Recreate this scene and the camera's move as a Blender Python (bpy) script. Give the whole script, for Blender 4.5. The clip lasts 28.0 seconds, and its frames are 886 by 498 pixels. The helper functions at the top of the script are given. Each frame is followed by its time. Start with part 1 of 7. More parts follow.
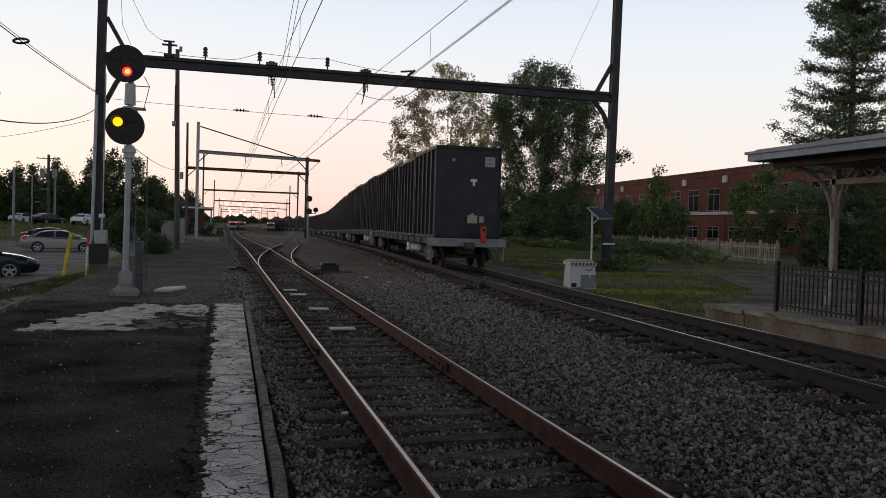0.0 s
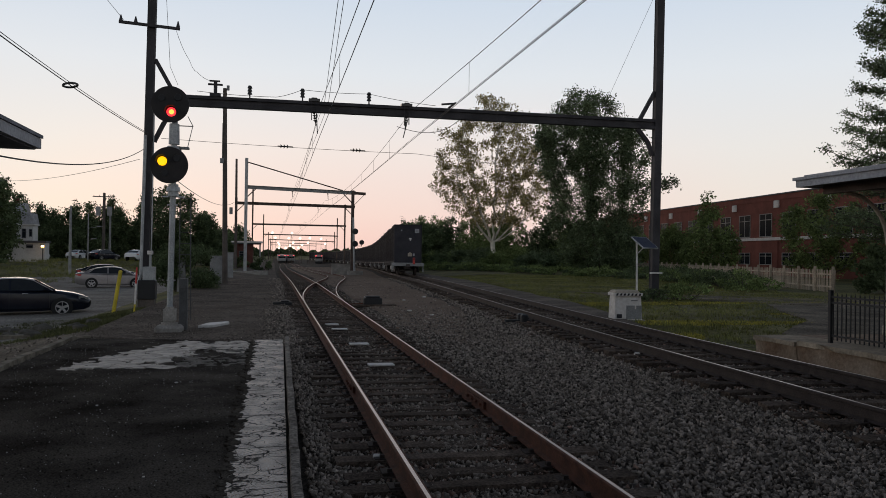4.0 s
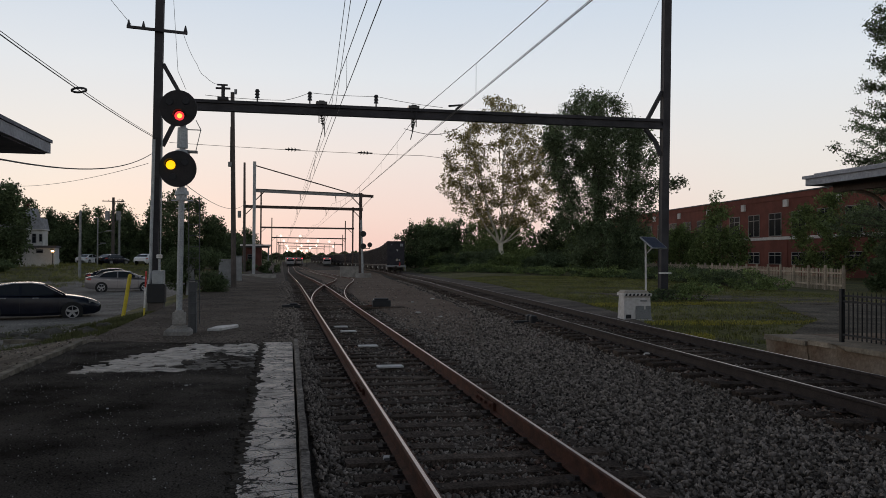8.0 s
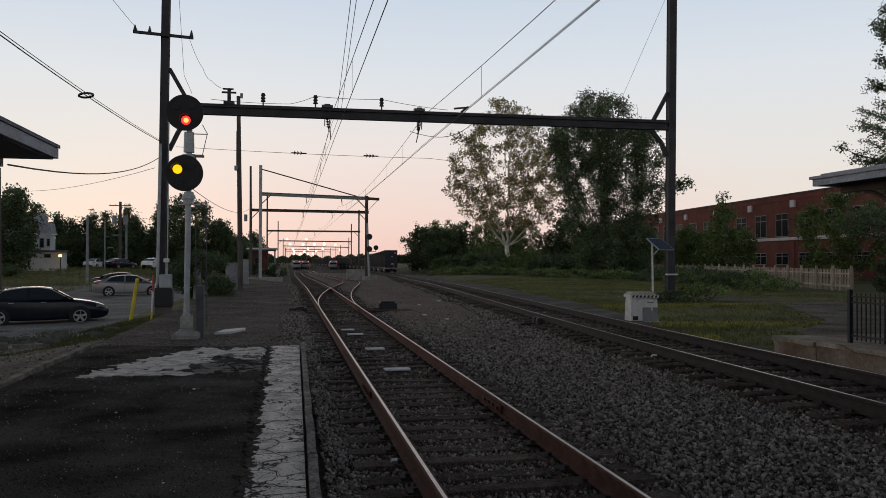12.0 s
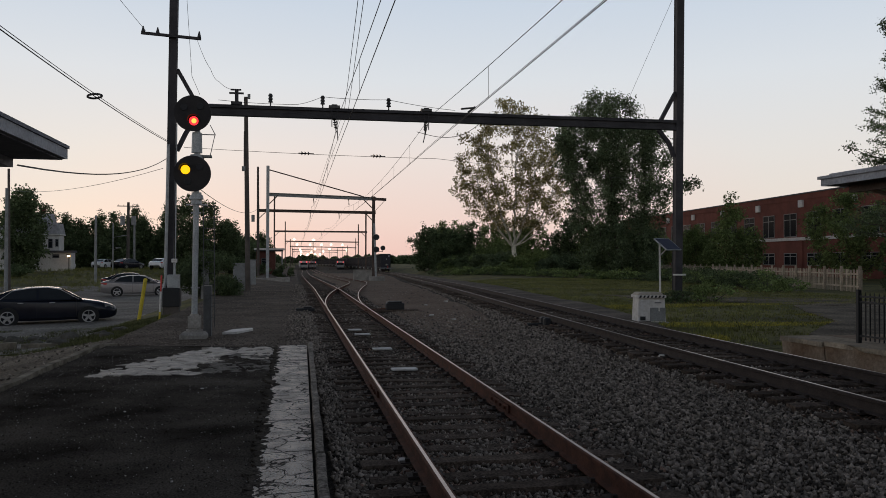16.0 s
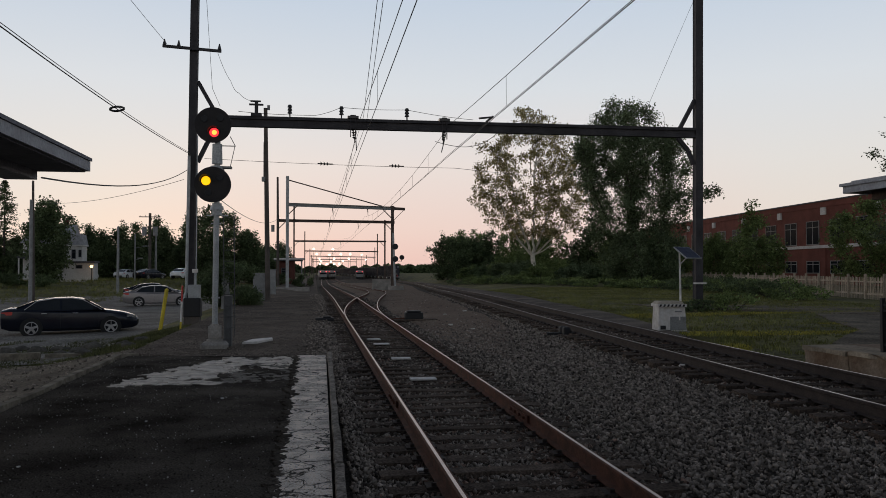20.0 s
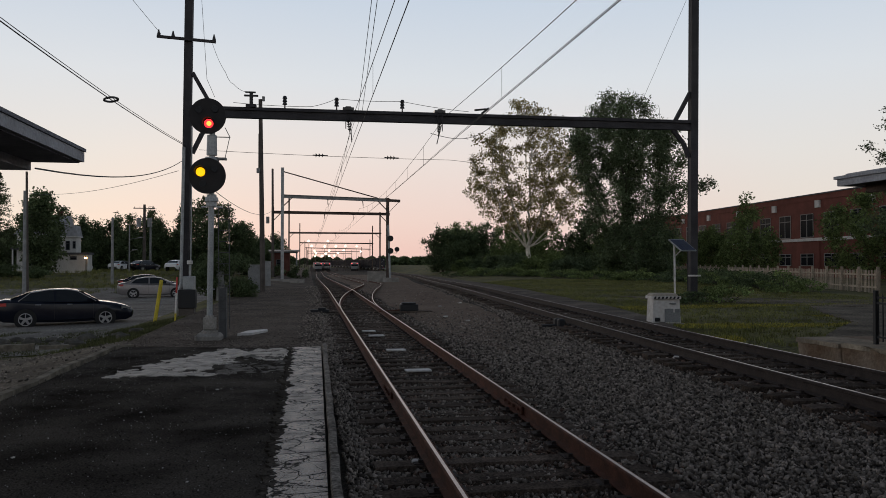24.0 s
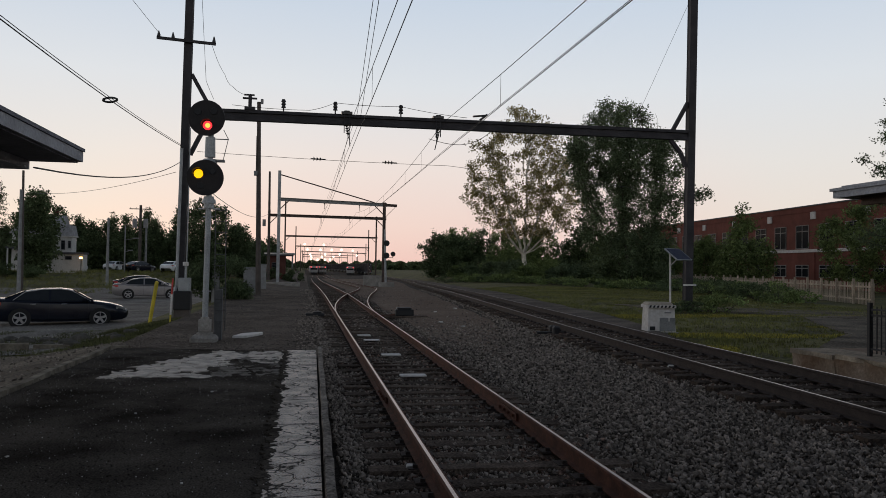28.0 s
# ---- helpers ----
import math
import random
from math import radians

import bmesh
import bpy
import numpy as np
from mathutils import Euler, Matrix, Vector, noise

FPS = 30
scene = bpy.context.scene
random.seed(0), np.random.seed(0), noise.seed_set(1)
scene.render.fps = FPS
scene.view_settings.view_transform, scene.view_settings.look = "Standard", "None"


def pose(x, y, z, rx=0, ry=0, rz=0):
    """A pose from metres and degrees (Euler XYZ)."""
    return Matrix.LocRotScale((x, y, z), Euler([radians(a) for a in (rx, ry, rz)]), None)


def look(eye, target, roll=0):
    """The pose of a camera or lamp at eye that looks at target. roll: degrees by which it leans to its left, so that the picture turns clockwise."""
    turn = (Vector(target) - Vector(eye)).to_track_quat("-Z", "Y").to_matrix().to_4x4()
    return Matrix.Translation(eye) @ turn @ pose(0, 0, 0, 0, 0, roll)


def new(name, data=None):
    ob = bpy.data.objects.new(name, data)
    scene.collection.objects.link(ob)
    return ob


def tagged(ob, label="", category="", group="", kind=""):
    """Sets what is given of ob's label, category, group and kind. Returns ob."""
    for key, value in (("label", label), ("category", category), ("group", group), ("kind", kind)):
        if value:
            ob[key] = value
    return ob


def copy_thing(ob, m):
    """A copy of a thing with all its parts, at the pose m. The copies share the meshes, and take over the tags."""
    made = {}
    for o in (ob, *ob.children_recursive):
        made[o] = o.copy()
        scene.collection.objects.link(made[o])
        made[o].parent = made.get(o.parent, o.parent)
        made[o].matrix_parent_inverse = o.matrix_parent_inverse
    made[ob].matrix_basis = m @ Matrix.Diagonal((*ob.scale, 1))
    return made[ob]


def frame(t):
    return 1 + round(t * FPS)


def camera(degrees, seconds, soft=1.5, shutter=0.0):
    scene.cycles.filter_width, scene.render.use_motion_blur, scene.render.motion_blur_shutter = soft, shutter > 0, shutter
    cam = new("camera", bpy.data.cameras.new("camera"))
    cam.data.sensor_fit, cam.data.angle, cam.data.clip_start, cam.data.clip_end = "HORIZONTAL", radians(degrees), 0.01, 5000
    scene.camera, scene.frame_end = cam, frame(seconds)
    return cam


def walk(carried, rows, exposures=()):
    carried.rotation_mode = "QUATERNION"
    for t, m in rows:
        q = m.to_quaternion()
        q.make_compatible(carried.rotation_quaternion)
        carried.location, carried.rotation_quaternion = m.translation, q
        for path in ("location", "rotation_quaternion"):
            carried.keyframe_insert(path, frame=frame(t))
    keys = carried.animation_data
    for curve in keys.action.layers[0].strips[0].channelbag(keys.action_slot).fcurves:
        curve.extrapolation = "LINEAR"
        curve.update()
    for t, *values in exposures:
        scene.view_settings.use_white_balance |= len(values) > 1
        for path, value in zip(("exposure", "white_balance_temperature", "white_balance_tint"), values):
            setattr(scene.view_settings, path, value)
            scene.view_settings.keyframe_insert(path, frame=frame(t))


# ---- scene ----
cam = camera(58.3, 28.0, soft=0.8)

PATH = [
    (0, (-2.101, 0.339, 1.725), (-1.568, 2.265, 1.669), 1.7),
    (0.5, (-2.035, 0.403, 1.788), (-1.476, 2.323, 1.795), 1.0),
    (1, (-1.978, 0.419, 1.805), (-1.456, 2.35, 1.828), 1.2),
    (1.5, (-1.912, 0.413, 1.803), (-1.435, 2.355, 1.797), 1.3),
    (2, (-1.911, 0.444, 1.802), (-1.482, 2.397, 1.827), 1.5),
    (2.5, (-1.899, 0.467, 1.791), (-1.474, 2.421, 1.803), 1.0),
    (3, (-1.91, 0.467, 1.788), (-1.481, 2.42, 1.801), 0.8),
    (3.5, (-1.902, 0.459, 1.791), (-1.485, 2.415, 1.81), 0.8),
    (5.5, (-1.929, 0.474, 1.789), (-1.511, 2.43, 1.797), 0.9),
    (6, (-1.92, 0.469, 1.778), (-1.504, 2.425, 1.786), 0.6),
    (6.5, (-1.923, 0.459, 1.786), (-1.518, 2.418, 1.799), 0.4),
    (7, (-1.916, 0.473, 1.786), (-1.525, 2.434, 1.799), 0.4),
    (7.5, (-1.912, 0.479, 1.778), (-1.512, 2.439, 1.795), 0.4),
    (8, (-1.909, 0.474, 1.78), (-1.512, 2.434, 1.802), 0.4),
    (8.5, (-1.92, 0.486, 1.784), (-1.537, 2.449, 1.809), 0.2),
    (9, (-1.919, 0.476, 1.784), (-1.545, 2.441, 1.814), 0.3),
    (9.5, (-1.917, 0.472, 1.783), (-1.519, 2.431, 1.812), 0.3),
    (10, (-1.912, 0.474, 1.777), (-1.505, 2.432, 1.784), -0.1),
    (10.5, (-1.936, 0.488, 1.77), (-1.531, 2.446, 1.788), 0.1),
    (11, (-1.911, 0.47, 1.781), (-1.515, 2.431, 1.804), 0.1),
    (11.5, (-1.916, 0.453, 1.782), (-1.525, 2.414, 1.804), 0.3),
    (12, (-1.916, 0.469, 1.784), (-1.534, 2.432, 1.812), 0.1),
    (12.5, (-1.93, 0.472, 1.784), (-1.546, 2.435, 1.813), 0.2),
    (14.5, (-1.92, 0.465, 1.78), (-1.553, 2.431, 1.789), 0.2),
    (15, (-1.921, 0.461, 1.787), (-1.553, 2.427, 1.806), 0.2),
    (15.5, (-1.923, 0.464, 1.774), (-1.559, 2.431, 1.797), 0.3),
    (16, (-1.923, 0.458, 1.777), (-1.558, 2.424, 1.806), 0.1),
    (16.5, (-1.931, 0.378, 1.782), (-1.563, 2.343, 1.819), 0.2),
    (17, (-1.932, 0.43, 1.788), (-1.57, 2.396, 1.832), 0.1),
    (17.5, (-1.92, 0.421, 1.785), (-1.559, 2.388, 1.832), 0.2),
    (18, (-1.927, 0.425, 1.778), (-1.57, 2.392, 1.819), 0.2),
    (18.5, (-1.931, 0.425, 1.785), (-1.574, 2.393, 1.83), 0.3),
    (19, (-1.928, 0.424, 1.788), (-1.575, 2.392, 1.84), 0.2),
    (19.5, (-1.928, 0.433, 1.774), (-1.594, 2.404, 1.827), -0.0),
    (20, (-1.915, 0.442, 1.785), (-1.597, 2.416, 1.837), -0.1),
    (20.5, (-1.921, 0.443, 1.778), (-1.616, 2.418, 1.832), -0.0),
    (21, (-1.923, 0.432, 1.78), (-1.597, 2.405, 1.83), 0.0),
    (21.5, (-1.913, 0.433, 1.774), (-1.572, 2.403, 1.819), 0.2),
    (23.5, (-1.923, 0.437, 1.782), (-1.594, 2.409, 1.83), 0.1),
    (24, (-1.915, 0.439, 1.78), (-1.585, 2.411, 1.812), 0.0),
    (24.5, (-1.912, 0.44, 1.783), (-1.586, 2.413, 1.814), -0.1),
    (25, (-1.919, 0.446, 1.775), (-1.583, 2.417, 1.811), 0.1),
    (25.5, (-1.918, 0.433, 1.785), (-1.583, 2.404, 1.836), 0.4),
    (26, (-1.922, 0.438, 1.785), (-1.593, 2.41, 1.83), 0.4),
    (26.5, (-1.919, 0.426, 1.785), (-1.584, 2.397, 1.841), 0.7),
    (27, (-1.933, 0.427, 1.773), (-1.617, 2.401, 1.819), 0.4),
    (27.5, (-1.926, 0.417, 1.791), (-1.584, 2.387, 1.834), 1.1),
    (28, (-1.936, 0.417, 1.78), (-1.596, 2.387, 1.826), 0.9),
]
walk(cam, [(t, look(eye, aim, roll)) for t, eye, aim, roll in PATH],
     ((0, 0.26), (1, 0.16), (2, 0.08), (3, 0.08), (8, 0.06), (15, 0.0), (20, -0.05), (28, 0.0)))


# ---- world and light ----
world = bpy.data.worlds.new("dusk_sky")
scene.world = world
world.use_nodes = True
wn, wl = world.node_tree.nodes, world.node_tree.links
wn.clear()
w_out = wn.new("ShaderNodeOutputWorld")
w_bg = wn.new("ShaderNodeBackground")
w_tc = wn.new("ShaderNodeTexCoord")
w_sep = wn.new("ShaderNodeSeparateXYZ")
w_ramp = wn.new("ShaderNodeValToRGB")
w_sky = wn.new("ShaderNodeTexSky")
w_sky.sky_type = 'NISHITA'
w_sky.sun_disc = False
w_sky.sun_elevation = radians(3)
w_sky.sun_rotation = radians(-12)
w_add = wn.new("ShaderNodeMixRGB")
w_add.blend_type = 'ADD'
w_add.inputs[0].default_value = 0.004
wl.new(w_tc.outputs["Generated"], w_sep.inputs[0])
wl.new(w_sep.outputs["Z"], w_ramp.inputs[0])
w_pale = wn.new("ShaderNodeValToRGB")
w_side = wn.new("ShaderNodeMapRange")
w_side.inputs["From Min"].default_value, w_side.inputs["From Max"].default_value = 0.91, 0.995
w_mix = wn.new("ShaderNodeMixRGB")
wl.new(w_sep.outputs["Z"], w_pale.inputs[0])
w_west = wn.new("ShaderNodeVectorMath")
w_west.operation = 'DOT_PRODUCT'
w_west.inputs[1].default_value = (math.sin(radians(9)), math.cos(radians(9)), 0.0)
wl.new(w_tc.outputs["Generated"], w_west.inputs[0])
wl.new(w_west.outputs["Value"], w_side.inputs["Value"])
wl.new(w_side.outputs[0], w_mix.inputs[0])
wl.new(w_pale.outputs[0], w_mix.inputs[1])
wl.new(w_ramp.outputs[0], w_mix.inputs[2])
wl.new(w_mix.outputs[0], w_add.inputs[1])
wl.new(w_sky.outputs[0], w_add.inputs[2])
wl.new(w_add.outputs[0], w_bg.inputs[0])
wl.new(w_bg.outputs[0], w_out.inputs[0])
SKY = ((0.0, (0.82, 0.565, 0.515)), (0.05, (0.84, 0.655, 0.60)), (0.13, (0.82, 0.735, 0.70)), (0.22, (0.71, 0.745, 0.785)),
       (0.34, (0.55, 0.64, 0.76)), (0.48, (0.25, 0.30, 0.38)), (0.7, (0.09, 0.115, 0.16)), (1.0, (0.05, 0.065, 0.10)))
PALE = ((0.0, (0.82, 0.66, 0.56)), (0.05, (0.82, 0.72, 0.64)), (0.13, (0.78, 0.75, 0.72)), *SKY[3:])
for ramp, stops in ((w_ramp, SKY), (w_pale, PALE)):
    while len(ramp.color_ramp.elements) < len(stops):
        ramp.color_ramp.elements.new(0.5)
    for el, (p, c) in zip(ramp.color_ramp.elements, stops):
        el.position, el.color = p, (*c, 1)
w_bg.inputs[1].default_value = 1.0
sun = new("sun", bpy.data.lights.new("sun", 'SUN'))
sun.data.energy, sun.data.angle, sun.data.color = 0.25, radians(20), (1.0, 0.78, 0.62)
sun.matrix_world = look((-20, 90, 8), (0, 0, 0))


# ---- materials ----
def material(name, base, rough=0.8, metal=0.0, var=0.35, scale=3.0, fine=40.0, bump=0.2, second=None, island=0.0, coords="Object", spec=0.5, grainy=False):
    """A surface whose colour varies at two scales, with fine relief."""
    m = bpy.data.materials.new(name)
    m.use_nodes = True
    n, l = m.node_tree.nodes, m.node_tree.links
    b = n["Principled BSDF"]
    tc = n.new("ShaderNodeTexCoord")
    if coords == "World":
        geo = n.new("ShaderNodeNewGeometry")
        src = geo.outputs["Position"]
    else:
        src = tc.outputs[coords]
    a = n.new("ShaderNodeTexNoise")
    a.inputs["Scale"].default_value, a.inputs["Detail"].default_value = scale, 6
    f = n.new("ShaderNodeTexNoise")
    f.inputs["Scale"].default_value, f.inputs["Detail"].default_value = fine, 4
    l.new(src, a.inputs["Vector"])
    l.new(src, f.inputs["Vector"])
    dark = tuple(c * (1 - var) for c in base)
    light = second or tuple(min(1.0, c * (1 + var)) for c in base)
    r = n.new("ShaderNodeValToRGB")
    r.color_ramp.elements[0].position, r.color_ramp.elements[1].position = 0.32, 0.68
    r.color_ramp.elements[0].color, r.color_ramp.elements[1].color = (*dark, 1), (*light, 1)
    l.new(a.outputs["Fac"], r.inputs[0])
    mix = n.new("ShaderNodeMixRGB")
    mix.blend_type, mix.inputs[0].default_value = 'OVERLAY', 0.5
    l.new(r.outputs[0], mix.inputs[1])
    grain = n.new("ShaderNodeMapRange")
    grain.inputs["From Min"].default_value, grain.inputs["From Max"].default_value = (0.34, 0.66) if grainy else (0.0, 1.0)
    l.new(f.outputs["Fac"], grain.inputs["Value"])
    l.new(grain.outputs[0], mix.inputs[2])
    out = mix.outputs[0]
    if island:
        g2 = n.new("ShaderNodeNewGeometry")
        oi = n.new("ShaderNodeObjectInfo")
        add = n.new("ShaderNodeMath")
        add.operation = 'ADD'
        l.new(g2.outputs["Random Per Island"], add.inputs[0])
        l.new(oi.outputs["Random"], add.inputs[1])
        fr = n.new("ShaderNodeMath")
        fr.operation = 'FRACT'
        l.new(add.outputs[0], fr.inputs[0])
        mr = n.new("ShaderNodeMapRange")
        mr.inputs["To Min"].default_value, mr.inputs["To Max"].default_value = 1 - island, 1 + island
        l.new(fr.outputs[0], mr.inputs["Value"])
        hv = n.new("ShaderNodeHueSaturation")
        l.new(out, hv.inputs["Color"])
        l.new(mr.outputs[0], hv.inputs["Value"])
        out = hv.outputs[0]
    l.new(out, b.inputs["Base Color"])
    b.inputs["Metallic"].default_value = metal
    b.inputs["Specular IOR Level"].default_value = spec
    rr = n.new("ShaderNodeMapRange")
    rr.inputs["To Min"].default_value, rr.inputs["To Max"].default_value = max(0.03, rough - 0.12), min(1.0, rough + 0.12)
    l.new(a.outputs["Fac"], rr.inputs["Value"])
    l.new(rr.outputs[0], b.inputs["Roughness"])
    if bump:
        bp = n.new("ShaderNodeBump")
        bp.inputs["Strength"].default_value, bp.inputs["Distance"].default_value = bump, 0.02
        l.new(f.outputs["Fac"], bp.inputs["Height"])
        l.new(bp.outputs[0], b.inputs["Normal"])
    return m


def glow(name, colour, strength):
    m = bpy.data.materials.new(name)
    m.use_nodes = True
    b = m.node_tree.nodes["Principled BSDF"]
    b.inputs["Base Color"].default_value = (*colour, 1)
    b.inputs["Emission Color"].default_value = (*colour, 1)
    b.inputs["Emission Strength"].default_value = strength
    return m


def glass(name, tint=(0.015, 0.017, 0.02), rough=0.2):
    m = bpy.data.materials.new(name)
    m.use_nodes = True
    b = m.node_tree.nodes["Principled BSDF"]
    b.inputs["Base Color"].default_value = (*tint, 1)
    b.inputs["Roughness"].default_value = rough
    b.inputs["Specular IOR Level"].default_value = 0.008
    return m


def cracked(m, soil=(0.055, 0.048, 0.042)):
    """Adds a net of fine dark cracks and worn-through spots to a painted surface."""
    n, l = m.node_tree.nodes, m.node_tree.links
    b = n["Principled BSDF"]
    geo = n.new("ShaderNodeNewGeometry")
    warp = n.new("ShaderNodeTexNoise")
    warp.inputs["Scale"].default_value, warp.inputs["Detail"].default_value = 5.0, 5
    l.new(geo.outputs["Position"], warp.inputs["Vector"])
    shift = n.new("ShaderNodeMixRGB")
    shift.blend_type, shift.inputs[0].default_value = 'ADD', 0.22
    l.new(geo.outputs["Position"], shift.inputs[1])
    l.new(warp.outputs["Color"], shift.inputs[2])
    lines = []
    for scale, width in ((2.1, 0.022), (7.5, 0.035)):
        v = n.new("ShaderNodeTexVoronoi")
        v.feature = 'DISTANCE_TO_EDGE'
        v.inputs["Scale"].default_value = scale
        l.new(shift.outputs[0], v.inputs["Vector"])
        r = n.new("ShaderNodeMapRange")
        r.inputs["From Min"].default_value, r.inputs["From Max"].default_value = width * 0.35, width
        r.inputs["To Min"].default_value, r.inputs["To Max"].default_value = 1.0, 0.0
        l.new(v.outputs["Distance"], r.inputs["Value"])
        lines.append(r.outputs[0])
    spots = n.new("ShaderNodeTexNoise")
    spots.inputs["Scale"].default_value, spots.inputs["Detail"].default_value, spots.inputs["Roughness"].default_value = 4.5, 9, 0.72
    l.new(geo.outputs["Position"], spots.inputs["Vector"])
    fine = n.new("ShaderNodeMapRange")
    fine.inputs["From Min"].default_value, fine.inputs["From Max"].default_value = 0.46, 0.56
    l.new(spots.outputs["Fac"], fine.inputs["Value"])
    some = n.new("ShaderNodeMath")
    some.operation = 'MULTIPLY'
    l.new(lines[1], some.inputs[0])
    l.new(fine.outputs[0], some.inputs[1])
    worn = n.new("ShaderNodeMapRange")
    worn.inputs["From Min"].default_value, worn.inputs["From Max"].default_value = 0.60, 0.66
    worn.inputs["To Max"].default_value = 0.8
    l.new(spots.outputs["Fac"], worn.inputs["Value"])
    most = n.new("ShaderNodeMath")
    most.operation = 'MAXIMUM'
    l.new(lines[0], most.inputs[0])
    l.new(some.outputs[0], most.inputs[1])
    both = n.new("ShaderNodeMath")
    both.operation = 'MAXIMUM'
    l.new(most.outputs[0], both.inputs[0])
    l.new(worn.outputs[0], both.inputs[1])
    mix = n.new("ShaderNodeMixRGB")
    l.new(both.outputs[0], mix.inputs[0])
    l.new(b.inputs["Base Color"].links[0].from_socket, mix.inputs[1])
    mix.inputs[2].default_value = (*soil, 1)
    l.new(mix.outputs[0], b.inputs["Base Color"])
    return m


M_GRASS = material("grass_ground", (0.105, 0.100, 0.046), 0.95, var=0.45, scale=0.25, fine=14, bump=0.6, second=(0.15, 0.135, 0.045), coords="World", spec=0.12, grainy=True)
M_GRAVEL = material("dark_gravel", (0.112, 0.090, 0.073), 0.95, var=0.4, scale=0.5, fine=22, bump=0.9, coords="World", spec=0.03, grainy=True)
# bed far darker than its stones: the shade of the gaps is in its colour
M_BALLAST_SHADED = material("gap_shaded_ballast_bed", (0.062, 0.052, 0.044), 0.95, var=0.45, scale=0.8, fine=26, bump=1.0, coords="World", spec=0.03, grainy=True)
M_STONE = material("ballast_stone", (0.200, 0.166, 0.138), 0.9, var=0.35, scale=9, fine=60, bump=0.2, island=0.8, spec=0.05)
M_RUSTSTONE = material("rust_stained_stone", (0.158, 0.104, 0.080), 0.9, var=0.35, scale=9, fine=60, bump=0.2, island=0.75, spec=0.04)
M_ASPHALT = material("old_asphalt", (0.062, 0.052, 0.043), 0.95, var=0.5, second=(0.110, 0.094, 0.078), scale=0.9, fine=55, bump=0.5, coords="World", spec=0.0, grainy=True)
M_PAINTED = material("worn_white_paint", (0.52, 0.46, 0.40), 0.85, var=0.30, scale=4.5, fine=80, bump=0.12, coords="World", spec=0.03)
M_CONCRETE = material("concrete", (0.27, 0.25, 0.225), 0.9, var=0.3, scale=1.6, fine=24, bump=0.3, coords="World", spec=0.03)
M_STONEWORK = material("stained_platform_stone", (0.30, 0.185, 0.115), 0.95, var=0.45, scale=1.3, fine=16, bump=0.8, second=(0.31, 0.24, 0.18), coords="World", spec=0.1)
M_PAVING = material("dirty_paving", (0.135, 0.112, 0.086), 0.95, var=0.45, scale=0.6, fine=18, bump=0.6, coords="World", spec=0.03, grainy=True)
M_ROCK = material("dark_boulder", (0.085, 0.078, 0.066), 0.95, var=0.35, scale=2, fine=14, bump=0.5, spec=0.1)
M_DIRT = material("packed_cinder_dirt", (0.170, 0.120, 0.090), 0.95, var=0.2, second=(0.195, 0.146, 0.113), scale=0.35, fine=30, bump=0.8, coords="World", spec=0.03, grainy=True)
M_SHOULDER = material("cinder_shoulder", (0.125, 0.104, 0.086), 0.95, var=0.4, scale=0.6, fine=34, bump=0.8, coords="World", spec=0.03, grainy=True)
M_DUST = material("pale_dusty_asphalt", (0.165, 0.148, 0.130), 0.95, var=0.4, scale=5, fine=60, bump=0.3, coords="World", spec=0.03)
M_EDGE = cracked(material("cracked_white_edge", (0.70, 0.60, 0.51), 0.85, var=0.34, scale=3.2, fine=70, bump=0.25, coords="World", spec=0.03, grainy=True))
M_HEAD = material("dull_black_signal_paint", (0.022, 0.019, 0.019), 0.7, var=0.3, scale=4, fine=30, bump=0.1, spec=0.3)
M_COPING = material("tan_worn_coping", (0.30, 0.245, 0.185), 0.95, var=0.35, scale=2.2, fine=20, bump=0.6, coords="World", spec=0.03)
M_KERB = material("stained_kerb", (0.19, 0.165, 0.130), 0.95, var=0.45, scale=2.5, fine=16, bump=0.8, coords="World", spec=0.03)
M_LOT = material("worn_lot_surface", (0.19, 0.172, 0.150), 0.95, var=0.35, scale=0.5, fine=14, bump=0.5, coords="World", spec=0.03, grainy=True)
M_CINDER = material("cinder_chip", (0.14, 0.118, 0.098), 0.95, var=0.3, scale=6, fine=40, bump=0, island=0.7, spec=0.03)
M_GRIT = material("pale_grit", (0.27, 0.25, 0.23), 0.95, var=0.3, scale=4, fine=30, bump=0, island=0.95, spec=0.1)
M_TIMBER = material("weathered_timber", (0.20, 0.175, 0.15), 0.9, var=0.45, scale=4, fine=30, bump=0.5, spec=0.03, grainy=True)
M_TIE = material("creosoted_tie", (0.078, 0.059, 0.047), 0.95, var=0.4, scale=5, fine=35, bump=0.6, island=0.35, spec=0.03, grainy=True)
M_RUST = material("rusted_rail_steel", (0.095, 0.038, 0.025), 0.85, var=0.35, scale=6, fine=60, bump=0.3, spec=0.2)
M_RUST_DARK = material("dark_rail_steel", (0.045, 0.034, 0.030), 0.8, var=0.3, scale=6, fine=60, bump=0.3, spec=0.2)
M_RAILTOP = material("worn_rail_head", (0.40, 0.31, 0.265), 0.32, metal=0.95, var=0.2, scale=2, fine=30, bump=0.05)
M_STEEL_DARK = material("dark_gantry_steel", (0.042, 0.039, 0.042), 0.65, var=0.35, scale=1.5, fine=20, bump=0.15, spec=0.2)
# brown raised in value, so the colour carries the haze over the far gantries
M_STEEL_BROWN = material("brown_gantry_steel", (0.085, 0.062, 0.052), 0.8, var=0.35, scale=1.5, fine=20, bump=0.15, spec=0.2)
M_FRAME = material("pale_window_frame", (0.30, 0.28, 0.26), 0.8, var=0.15, scale=2, fine=20)
M_SLATE = material("pale_grey_slate", (0.26, 0.26, 0.27), 0.85, var=0.25, scale=2, fine=20)
